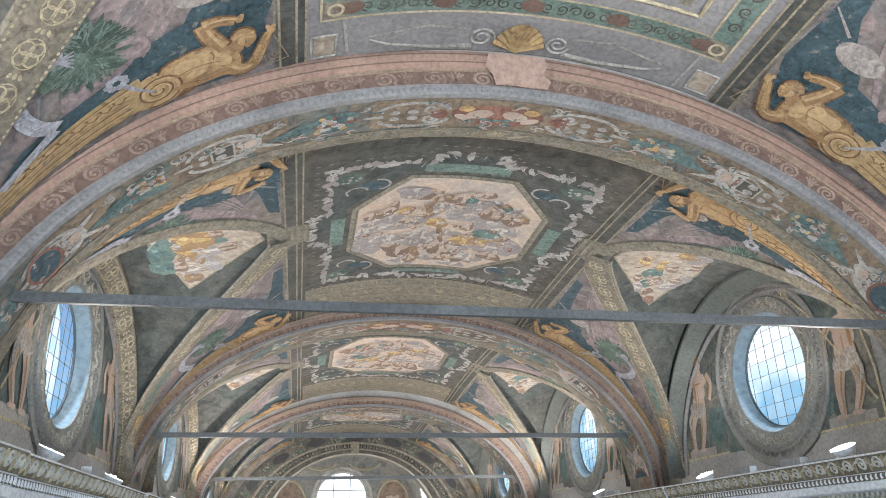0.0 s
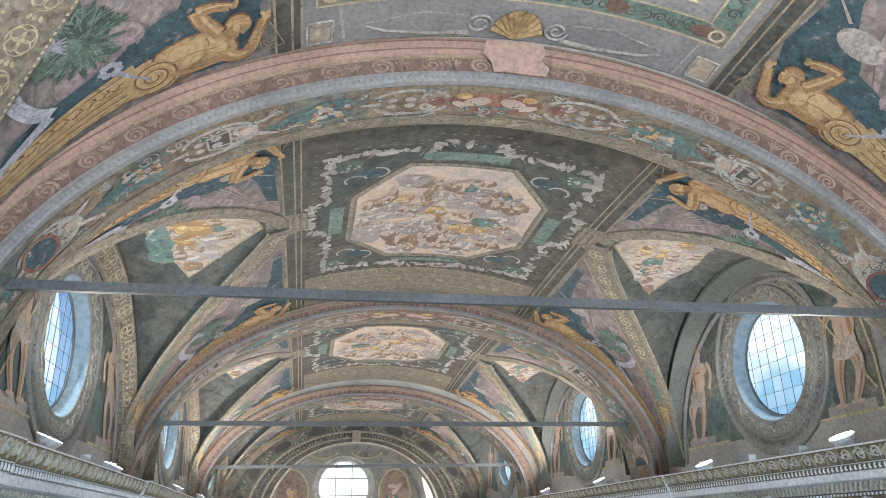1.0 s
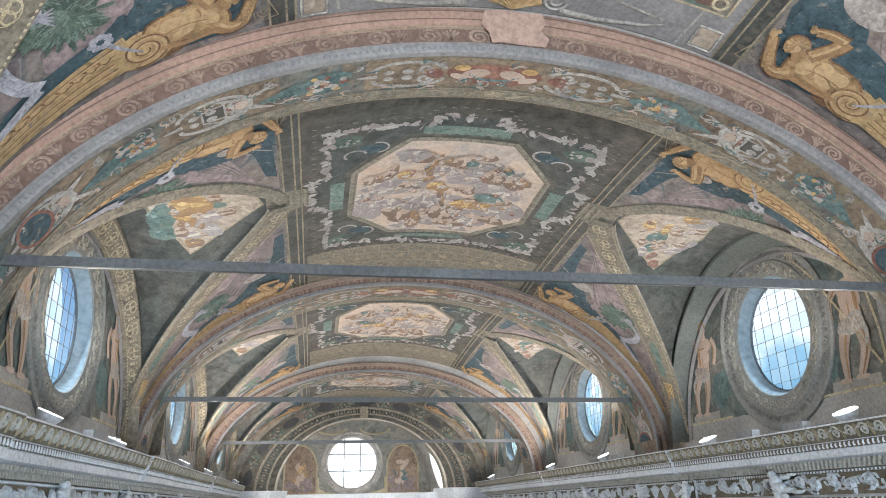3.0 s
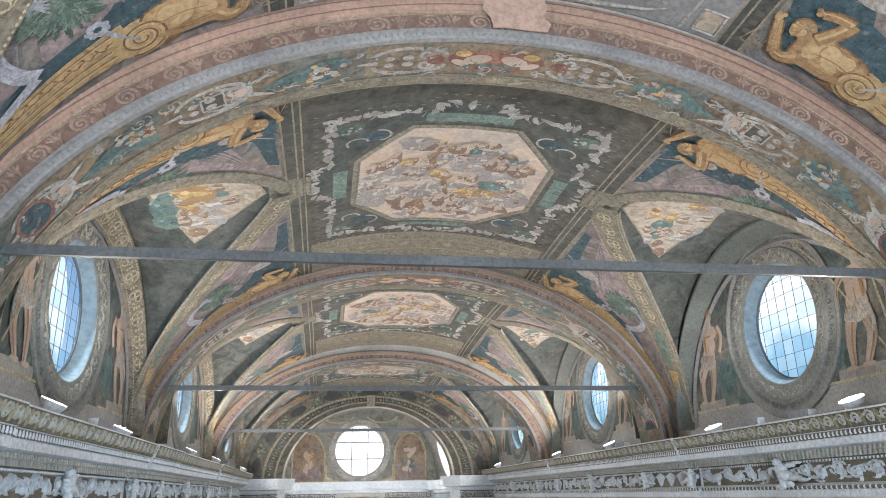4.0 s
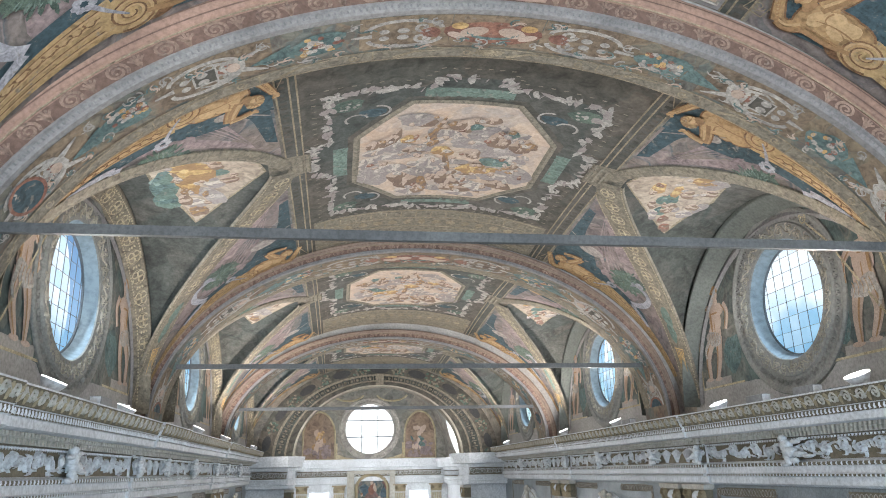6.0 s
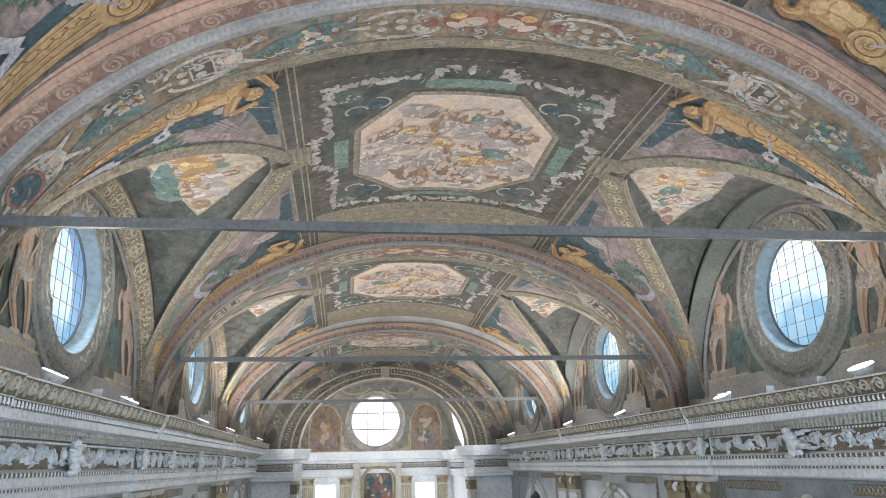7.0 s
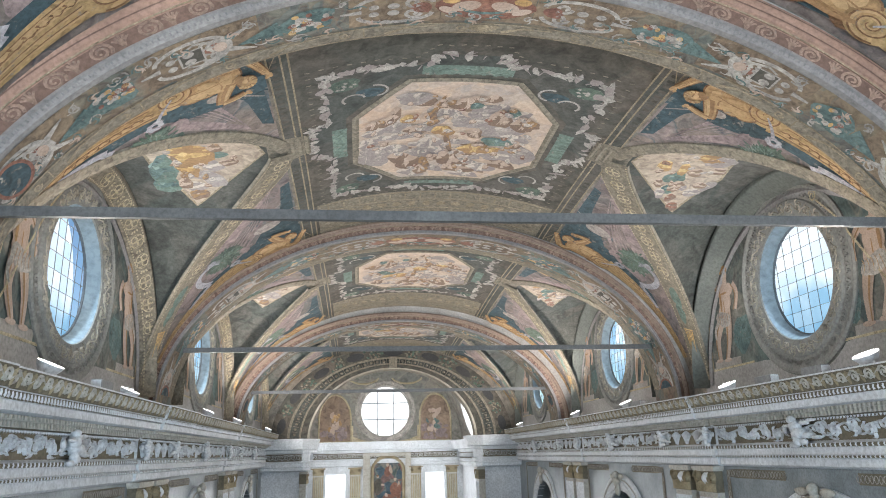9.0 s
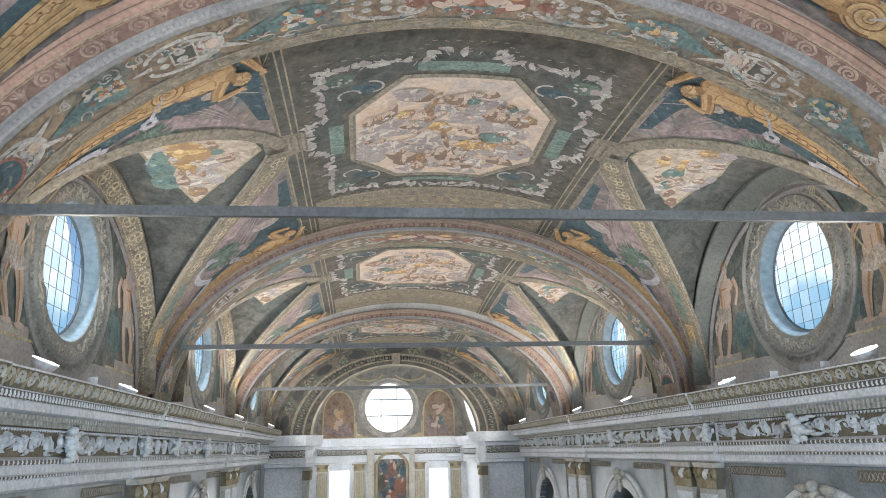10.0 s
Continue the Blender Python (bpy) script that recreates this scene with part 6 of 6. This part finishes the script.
for side in (-1, 1):
    for y in PIER_Y[1:]:
        for q in (-0.52, 0.52):
            pilaster(side, y + q, A - 0.14, 0.36, 0.57, -6.9)
    for yc in CHAPELS[1:]:
        archivolt(side, yc, -1.55)

# ---------------------------------------------------------------- choir
CX, CZ = 4.0, 1.5
tri = thing("choir_arch", "moulded arch before the choir with rosettes and painted garlands", "arch", "structure", at=(0, CHOIR_Y, CZ))
Y = CHOIR_Y
ARCH_CX = 0.0
part("outer_wall", ring(5.6, 4.6, Y, 4.85, 3.72, Y, z=CZ), "vault", tri)
part("garland_band", ring(4.85, 3.72, Y - 0.03, 4.15, 3.25, Y - 0.03, z=CZ), "panel", tri, "dark band with painted garlands and dark ovals")
part("rosette_band", ring(4.15, 3.25, Y - 0.02, 3.70, 3.02, Y + 0.05, z=CZ), "cap", tri, "brown band with raised rosettes")
part("inner_band", ring(3.70, 3.02, Y, 3.36, 2.83, Y + 0.12, z=CZ), "panel", tri)
part("arch_soffit", ring(3.36, 2.83, Y + 0.12, 3.36, 2.83, Y + 0.9, z=CZ), "rib", tri)
part("edge_rolls", ring(4.20, 3.29, Y - 0.06, 4.10, 3.21, Y - 0.06, z=CZ), "rib", tri)
part("edge_roll", ring(3.74, 3.05, Y - 0.02, 3.66, 2.99, Y - 0.02, z=CZ), "rib", tri)
part("edge_inner", ring(3.42, 2.87, Y + 0.06, 3.33, 2.81, Y + 0.06, z=CZ), "ring_stone", tri)
def on_ring(a, b_, y):
    def f(u, w, o=0.0):
        x, z = arch_xz(a + w, b_ + w, u, 0.0, CZ)
        return Vector((x, y - o, z))
    return f
bm, b2, b3, b4 = bmesh.new(), bmesh.new(), bmesh.new(), bmesh.new()
f = on_ring(3.93, 3.13, Y - 0.02)
for i in range(46):
    u = -1.52 + 3.04 * (i + 0.5) / 46
    blob_into(bm, f, (u, 0.0), 0.017, 0.06, 0, 8, 2, 0.05)
    strip_into(bm, f, [(u + 0.033, -0.11), (u + 0.033, 0.11)], 0.008, ridge=0.02)
part("rosettes", bm, "rib", tri)
f = on_ring(4.50, 3.48, Y - 0.035)
for i in range(9):
    u = -1.40 + 2.80 * i / 8
    blob_into(b2, f, (u, 0.0), 0.085, 0.16, 0, 16, 2, 0.01)
    rnd = random.Random(i)
    for j in range(12):
        blob_into(b3, f, (u + 0.17 + rnd.uniform(-0.06, 0.06), rnd.uniform(-0.16, 0.16)), 0.011, 0.045, 0, 8, 2, 0.03, 0.1, j)
        blob_into(b4, f, (u + 0.17 + rnd.uniform(-0.08, 0.08), rnd.uniform(-0.2, 0.2)), 0.014, 0.05, 0, 8, 2, 0.02, 0.1, j)
part("painted_ovals", b2, "dark", tri)
part("painted_fruit", b3, "rib", tri)
part("painted_leaves", b4, "leaf", tri)
part("keystone", boxes((-0.16, 0.16, Y - 0.12, Y + 0.05, CZ + 2.85, CZ + 3.3)), "rib", tri)

wall = holed_wall(43.0, -CX - 0.2, CX + 0.2, 1.3, 5.8, 0.0, 3.13, 1.30)
for v in wall.verts:
    v.co = Vector((v.co.y, v.co.x, v.co.z))
M["choir_scene"] = fresco("choir_lunette_ground", [(0.21, 0.22, 0.205), (0.28, 0.255, 0.225), (0.17, 0.19, 0.185), (0.31, 0.285, 0.245)], 1.0, 0.6, 0.4, 0.4)
end = part("wall_choir_end", wall, "choir_scene", None)
tagged(end, "painted lunette wall with a round window at the choir's end", "wall", kind="structure")
ob = part("wall_choir_lower", boxes((-4.4, -3.05, 43, 43.3, -7, 1.3), (-2.05, 2.05, 43, 43.3, -7, 1.3), (3.05, 4.4, 43, 43.3, -7, 1.3), (-3.05, -2.05, 43, 43.3, 0.0, 1.3), (2.05, 3.05, 43, 43.3, 0.0, 1.3)), "white")
tagged(ob, "white stuccoed wall behind the high altar with tall windows", "wall", kind="structure")
part("ceiling_choir", ring(CX, 4.15, Y + 0.9, CX, 4.15, 43.05, z=CZ), "choir_scene")
tagged(scene.collection.objects[-1], "painted barrel vault of the choir", "ceiling", kind="structure")
ob = part("wall_arch_back", boxes((-5.6, -3.45, Y + 0.25, Y + 0.9, -7, 1.5), (3.45, 5.6, Y + 0.25, Y + 0.9, -7, 1.5)), "white")
tagged(ob, "white plastered piers under the choir arch", "wall", kind="structure")
for side in (-1, 1):
    word = "left" if side < 0 else "right"
    ob = part("wall_choir_" + word, boxes((side * CX, side * (CX + 0.3), Y + 0.9, 43.0, -7, 1.7)), "white")
    tagged(ob, "white plastered side wall of the choir", "wall", kind="structure")
    ob = part("cornice_choir_" + word, sweep([(o, z - 0.27) for o, z in PROFILE], [((side * CX, Y + 0.9, 0), (-side, 0)), ((side * CX, 43.0, 0), (-side, 0))]), "white")
    tagged(ob, "white stucco cornice of the choir", "cornice", kind="structure")
    ob = part("cornice_pier_" + word, sweep([(o * 0.8, z - 0.2) for o, z in PROFILE], [((side * 5.6, Y - 0.0, 0), (0, -1)), ((side * 3.55, Y - 0.0, 0), (0, -1)), ((side * 3.45, Y + 0.1, 0), (-side, 0)), ((side * 3.45, Y + 0.9, 0), (-side, 0))]), "white")
    tagged(ob, "white stucco cornice round the choir pier", "cornice", kind="structure")
    pilaster(side, Y + 0.45, 3.43, 0.3, 0.35, -6.9)
ob = part("cornice_choir_end", sweep([(o * 0.6, z - 0.2) for o, z in PROFILE], [((-CX, 43.0, 0), (0, -1)), ((CX, 43.0, 0), (0, -1))]), "white")
tagged(ob, "white stucco cornice over the altar wall", "cornice", kind="structure")

def choir_frieze(parent, f, a, b_, z0, z1):
    """Scrolls and beads along one stretch of the choir's entablature."""
    bm, b2 = bmesh.new(), bmesh.new()
    zc, r = (z0 + z1) / 2, (z1 - z0) * 0.36
    n = max(2, round((b_ - a) / 0.25))
    for i in range(n):
        u = a + (b_ - a) * (i + 0.5) / n
        way = 1 if i % 2 else -1
        strip_into(bm, f, spiral((u, zc), r, 0.02, 1.6, 0.4 if way > 0 else 3.5, way, 16), 0.032, 0.018, 0.05)
        for q in range(4):
            t_ = 1.57 * q + 0.4
            strip_into(bm, f, [(u + r * math.cos(t_), zc + r * math.sin(t_)), (u + 1.7 * r * math.cos(t_ + 0.4), zc + 1.25 * r * math.sin(t_ + 0.4))], 0.035, 0.012, 0.04)
    u = a
    while u < b_:
        for z in (z0 - 0.06, z0 - 0.20, z1 + 0.33):
            strip_into(b2, lambda p, q, o=0.0, z=z: f(p, q, o + (0.08 if z < z0 else 0.37)), [(u, z - 0.02), (u, z + 0.02)], 0.05, 0.05, 0.025)
        u += 0.11
    part("frieze_scrolls", bm, "white", parent, "white stucco scrolls")
    tagged(part("bead_row", b2, "white", parent), kind="stuff")
    part("frieze_ground", grid([[f(a, z0, -0.008), f(a, z1, -0.008)], [f(b_, z0, -0.008), f(b_, z1, -0.008)]]), "tan", parent)


for ob_ in list(scene.collection.objects):
    if ob_.name == "cornice_choir_end":
        choir_frieze(ob_, lambda u, v, o=0.0: Vector((u, 43.0 - 0.095 - o * 0.6, v)), -3.7, 3.7, 0.75, 1.03)
    for side in (-1, 1):
        word = "left" if side < 0 else "right"
        if ob_.name == "cornice_choir_" + word:
            choir_frieze(ob_, lambda u, v, o=0.0, side=side: Vector((side * (CX - 0.145 - o), u, v)), CHOIR_Y + 1.0, 42.8, 0.68, 0.96)
        if ob_.name == "cornice_pier_" + word:
            a_, b_ = sorted((side * 3.6, side * 5.0))
            choir_frieze(ob_, lambda u, v, o=0.0: Vector((u, CHOIR_Y - 0.118 - o * 0.8, v)), a_, b_, 0.75, 1.03)

win = thing("window_2", "large round window with thin bars over the altar", "window", "structure", at=(0, 43, 3.13))
def turn_end(prof, n=64):
    return grid([[(r * math.cos(2 * math.pi * i / n), 43.0 - d, 3.13 + r * math.sin(2 * math.pi * i / n)) for r, d in prof] for i in range(n + 1)])
part("window_ring", turn_end([(1.60, 0.0), (1.60, 0.06), (1.54, 0.09), (1.48, 0.05), (1.40, 0.05), (1.34, 0.09), (1.30, 0.05), (1.26, -0.2)]), "pale", win, "pale grey moulded stucco ring")
bm = bmesh.new()
for q in (-0.42, 0.42):
    hh = math.sqrt(1.27 ** 2 - q * q)
    box(bm, q - 0.024, q + 0.024, 43.14, 43.18, 3.13 - hh, 3.13 + hh)
    box(bm, -hh, hh, 43.145, 43.175, 3.13 + q - 0.024, 3.13 + q + 0.024)
part("glazing_bars", bm, "lead", win)
ob = part("backdrop", boxes((-4.4, 4.4, 43.6, 43.7, -7, 5.8)), "white_glass")
tagged(ob, "blank bright daylight outside the choir windows", "sky", kind="structure")

M["brown_scene"] = fresco("brown_scene", [(0.22, 0.16, 0.12), (0.28, 0.20, 0.15), (0.18, 0.14, 0.12), (0.32, 0.24, 0.18)], 1.2, 0.6, 0.4, 0.3)
f_end = lambda x, z, o=0.0: Vector((x, 42.99 - o, z))
for q in (-1, 1):
    pan = [(q * (2.62 + 0.82 * math.cos(radians(t))), 2.75 + 1.25 * math.sin(radians(t))) for t in range(0, 181, 12)] + [(q * 1.80, 1.60), (q * 3.44, 1.60)]
    if q > 0:
        pan = pan[::-1]
    fr = part("side_fresco", poly_into(bmesh.new(), f_end, pan, 0.2), "brown_scene", end, "arched brown fresco with clouds")
    part("side_frame", strip_into(bmesh.new(), lambda x, z, o=0.0: Vector((x, 42.97 - o, z)), pan, 0.10, ridge=0.04, closed=True), "rib_line", end)
    bm, b2, b3 = bmesh.new(), bmesh.new(), bmesh.new()
    rnd = random.Random(31 + q)
    for i in range(26):
        blob_into(bm, lambda x, z, o=0.0, i=i: Vector((x, 42.978 - 0.0006 * i, z)), (q * (2.62 + rnd.uniform(-0.6, 0.6)), 1.72 + rnd.uniform(0, 0.65)), rnd.uniform(0.09, 0.2), rnd.uniform(0.07, 0.15), 0, 12, 2, 0, 0.1, i)
    for i in range(16):
        u, z = rnd.gauss(0, 0.16), rnd.uniform(2.05, 3.15)
        blob_into(b2 if i % 3 else b3, lambda x, z, o=0.0, i=i: Vector((x, 42.960 - 0.0008 * i, z)), (q * (2.62 + u), z), rnd.uniform(0.06, 0.13), rnd.uniform(0.10, 0.2), rnd.uniform(-0.6, 0.6), 12, 2, 0, 0.12, i)
    part("painted_clouds", bm, "purple", fr)
    part("painted_drapes", b2, "flesh", fr)
    part("painted_cloak", b3, "teal" if q > 0 else "ochre", fr)
bm = bmesh.new()
f_e2 = lambda x, z, o=0.0: Vector((x, 42.98 - o, z))
for q in (-1, 1):
    strip_into(bm, f_e2, arc((q * 1.15, 5.0), 0.85, 0.45, 200, 340, 14), 0.10, ridge=0.04)
    strip_into(bm, f_e2, [(q * 1.72, 1.5), (q * 1.72, 2.4)], 0.10, ridge=0.05)
    strip_into(bm, f_e2, [(q * 1.7, 1.75), (q * 1.25, 1.62), (q * 0.6, 1.55)], 0.22, 0.08, 0.05)
part("painted_swags", bm, "rib_line", end)
# side windows of the choir, set low in its vault
for side in (-1, 1):
    w = thing("window_3", "round side window of the choir in a white rim", "window", "structure", "choir side windows", (side * 3.75, 38.3, 2.5))
    n = 28
    c0 = Vector((side * 3.72, 38.3, 2.55))
    up, al = Vector((-side * 0.28, 0, 0.96)), Vector((0, 1, 0))
    inn = up.cross(al) * (1 if up.cross(al).x * side < 0 else -1)
    rowf = lambda r, d: [c0 + up * r * math.sin(2 * math.pi * i / n) + al * r * math.cos(2 * math.pi * i / n) + inn * d for i in range(n + 1)]
    part("window_ring", grid([rowf(r, d) for r, d in ((1.0, -0.15), (1.0, 0.06), (0.92, 0.09), (0.85, 0.05), (0.82, 0.0))]), "white", w)
    part("pane", grid([rowf(r, 0.01) for r in (0.82, 0.4, 0.01)]), "white_glass", w, "pane of blank white daylight")
for q in (-1, 1):
    for x in (1.55, 3.42):
        p = thing("pilaster", "cream fluted pilaster with a gilt capital beside the altar", "pilaster", "", "altar pilasters", (q * x, 43, -7))
        part("shaft", boxes((q * x - 0.27, q * x + 0.27, 42.86, 43.0, -6.9, -0.02)), "cream", p)
        for i in range(6):
            bm = strip_into(bmesh.new(), lambda a, b_, o=0.0: Vector((a, 42.855 - o, b_)), [(q * x - 0.225 + 0.09 * i, -6), (q * x - 0.225 + 0.09 * i, -0.1)], 0.055, ridge=0.03)
            part("flute", bm, "rib_line", p)
        bm = boxes((q * x - 0.36, q * x + 0.36, 42.80, 43.0, 0.27, 0.33), (q * x - 0.28, q * x + 0.28, 42.86, 43.0, -0.02, 0.27))
        part("capital", bm, "gilt", p)
        for s_ in (-1, 1):
            bm = strip_into(bmesh.new(), lambda a, b_, o=0.0: Vector((a, 42.85 - o, b_)), spiral((q * x + s_ * 0.2, 0.17), 0.09, 0.02, 1.5, 0, s_, 14), 0.045, 0.03, 0.05)
            part("volute", bm, "gilt", p)
    fr = thing("window_4", "tall altar window of blank white daylight in a pale frame", "window", "structure", "altar windows", (q * 2.55, 43, -3))
    part("window_frame", boxes((q * 2.55 - 0.58, q * 2.55 - 0.50, 42.93, 43.02, -7, 0.0), (q * 2.55 + 0.50, q * 2.55 + 0.58, 42.93, 43.02, -7, 0.0), (q * 2.55 - 0.58, q * 2.55 + 0.58, 42.93, 43.02, 0.0, 0.08)), "white", fr)
alt = thing("altarpiece", "arched painting of red and blue draped shapes in a gilt frame", "painting", at=(0.12, 42.9, -2.6))
arc_top = [(0.12 + 0.80 * math.cos(radians(t)), 0.15 + 0.68 * math.sin(radians(t))) for t in range(0, 181, 10)] + [(-0.68, -2.6), (0.92, -2.6)]
M["altar_scene"] = fresco("altar_scene", [(0.05, 0.09, 0.13), (0.10, 0.14, 0.16), (0.28, 0.24, 0.2), (0.07, 0.10, 0.09), (0.30, 0.10, 0.07), (0.14, 0.18, 0.20)], 2.2, 0.5, 0.4, 0.2)
part("canvas", poly_into(bmesh.new(), lambda x, z, o=0.0: Vector((x, 42.90, z)), arc_top, 0.3), "altar_scene", alt)
part("frame", strip_into(bmesh.new(), lambda x, z, o=0.0: Vector((x, 42.88 - o, z)), arc_top, 0.16, ridge=0.06, closed=True), "gilt", alt, "gilt moulded frame")
part("surround", boxes((-1.15, -0.80, 42.83, 43.0, -2.6, 1.02), (1.02, 1.30, 42.83, 43.0, -2.6, 1.02), (-0.80, 1.02, 42.84, 43.0, 0.86, 1.02), (-0.80, 1.02, 42.93, 43.0, -2.6, 0.86)), "cream", alt)
spots = (("red", 0.10, 0.10, 0.17, 0.26), ("panel", -0.40, -0.62, 0.22, 0.40), ("red", 0.45, -0.80, 0.24, 0.36), ("red", 0.12, -1.25, 0.30, 0.26), ("flesh", 0.10, 0.42, 0.07, 0.10), ("flesh", 0.26, 0.16, 0.09, 0.17), ("flesh", 0.24, 0.34, 0.055, 0.07),
         ("flesh", -0.40, -0.15, 0.06, 0.08), ("flesh", 0.48, -0.30, 0.07, 0.09), ("flesh", 0.66, -0.55, 0.06, 0.16), ("flesh", -0.15, -0.55, 0.10, 0.05), ("flesh", 0.02, -1.05, 0.08, 0.10), ("red", 0.66, -0.95, 0.12, 0.4), ("flesh", -0.05, -1.35, 0.12, 0.14))
for i, (mt, x, z, ru, rv) in enumerate(spots):
    part("painted_patch", blob_into(bmesh.new(), lambda x, z, o=0.0, i=i: Vector((x, 42.893 - 0.0022 * i, z)), (x, z), ru, rv, 0.15 * (i % 3 - 1), 14, 2, 0, 0.08, i), mt, alt)
b4 = blob_into(bmesh.new(), lambda x, z, o=0.0: Vector((x, 42.860, z)), (-0.41, -0.10), 0.06, 0.05, 0, 10, 2)
part("painted_hair", b4, "ochre_dark", alt)

# ---------------------------------------------------------------- flood lamps on the cornice
M["lamp_body"] = plaster("white_enamel", (0.72, 0.73, 0.75), None, 3.0, 0.4)
M["case_grey"] = plaster("grey_case_enamel", (0.26, 0.265, 0.27), None, 3.0, 0.45)
M["lens"] = emit("lamp_lens", (1.0, 0.98, 0.95), 6.0)
FLOODS = [(1, 12.1, 1), (1, 15.5, 0), (1, 20.2, 1), (1, 24.2, 1), (1, 31.5, 1), (-1, 12.2, 1), (-1, 15.0, 0), (-1, 20.6, 1), (-1, 24.5, 1), (-1, 31.5, 1), (1, 6.0, 1), (-1, 6.0, 1)]


def flood_lamp(side, y, tall):
    out = PIER_OUT if any(p0 <= y <= p1 for p0, p1 in PIERS) else 0.0
    x = side * (A - 0.50 - out)
    lamp_ = thing("flood_lamp", "white enamelled flood lamp glowing on the cornice", "lamp", "", "flood lamps", (x, y, 1.78))
    tilt = Matrix.Translation((x, y, 1.87 if tall else 1.83)) @ Matrix.Rotation(side * radians(-24), 4, "Y")
    body = bmesh.new()
    bmesh.ops.create_cone(body, cap_ends=True, segments=20, radius1=0.20, radius2=0.11, depth=0.12)
    bmesh.ops.scale(body, verts=body.verts, vec=(0.72, 1.0, 1.0))
    bmesh.ops.rotate(body, verts=body.verts, matrix=Matrix.Rotation(math.pi, 3, "X"))
    bmesh.ops.bevel(body, geom=body.edges[:], offset=0.01, segments=2, affect="EDGES")
    bmesh.ops.transform(body, verts=body.verts, matrix=tilt)
    part("housing", body, "lamp_body", lamp_)
    lens = bmesh.new()
    bmesh.ops.create_circle(lens, cap_ends=True, segments=24, radius=0.185)
    bmesh.ops.scale(lens, verts=lens.verts, vec=(0.72, 1.0, 1.0))
    bmesh.ops.transform(lens, verts=lens.verts, matrix=tilt @ Matrix.Translation((0, 0, 0.065)))
    part("lens", lens, "lens", lamp_, "glowing lens")
    part("bracket", boxes((x - 0.03, x + 0.03, y - 0.14, y - 0.11, 1.77, 1.92), (x - 0.03, x + 0.03, y + 0.11, y + 0.14, 1.77, 1.92), (x - 0.05, x + 0.05, y - 0.14, y + 0.14, 1.765, 1.785)), "lamp_body", lamp_)


for side, y, tall in FLOODS:
    flood_lamp(side, y, tall)
for side, y in ((1, 13.1), (1, 14.3), (-1, 13.8), (1, 19.4)):
    b_ = thing("ballast_box", "small grey metal control box on the cornice", "box", "", "ballast boxes", (side * 4.62, y, 1.78))
    bm = boxes((side * 4.62 - 0.07, side * 4.62 + 0.07, y - 0.22, y + 0.22, 1.785, 1.90))
    bmesh.ops.bevel(bm, geom=bm.edges[:], offset=0.008, segments=1, affect="EDGES")
    part("case", bm, "case_grey", b_)
    part("end_cap", boxes((side * 4.62 - 0.06, side * 4.62 + 0.06, y - 0.235, y - 0.22, 1.795, 1.89)), "lamp_body", b_)
for side in (-1, 1):
    bm = bmesh.new()
    f = lambda u, v, o=0.0: Vector((side * (A - 0.42) + 0.03 * math.sin(u * 2.3), u, 1.80 + 0.012 + o + v))
    strip_into(bm, f, [(9.0 + 0.25 * i, 0.006 * math.sin(i)) for i in range(100)], 0.02, ridge=0.012)
    ob = part("cable", bm, "lead")
    tagged(ob, "thin dark power cable lying along the cornice", "cable", "cables")
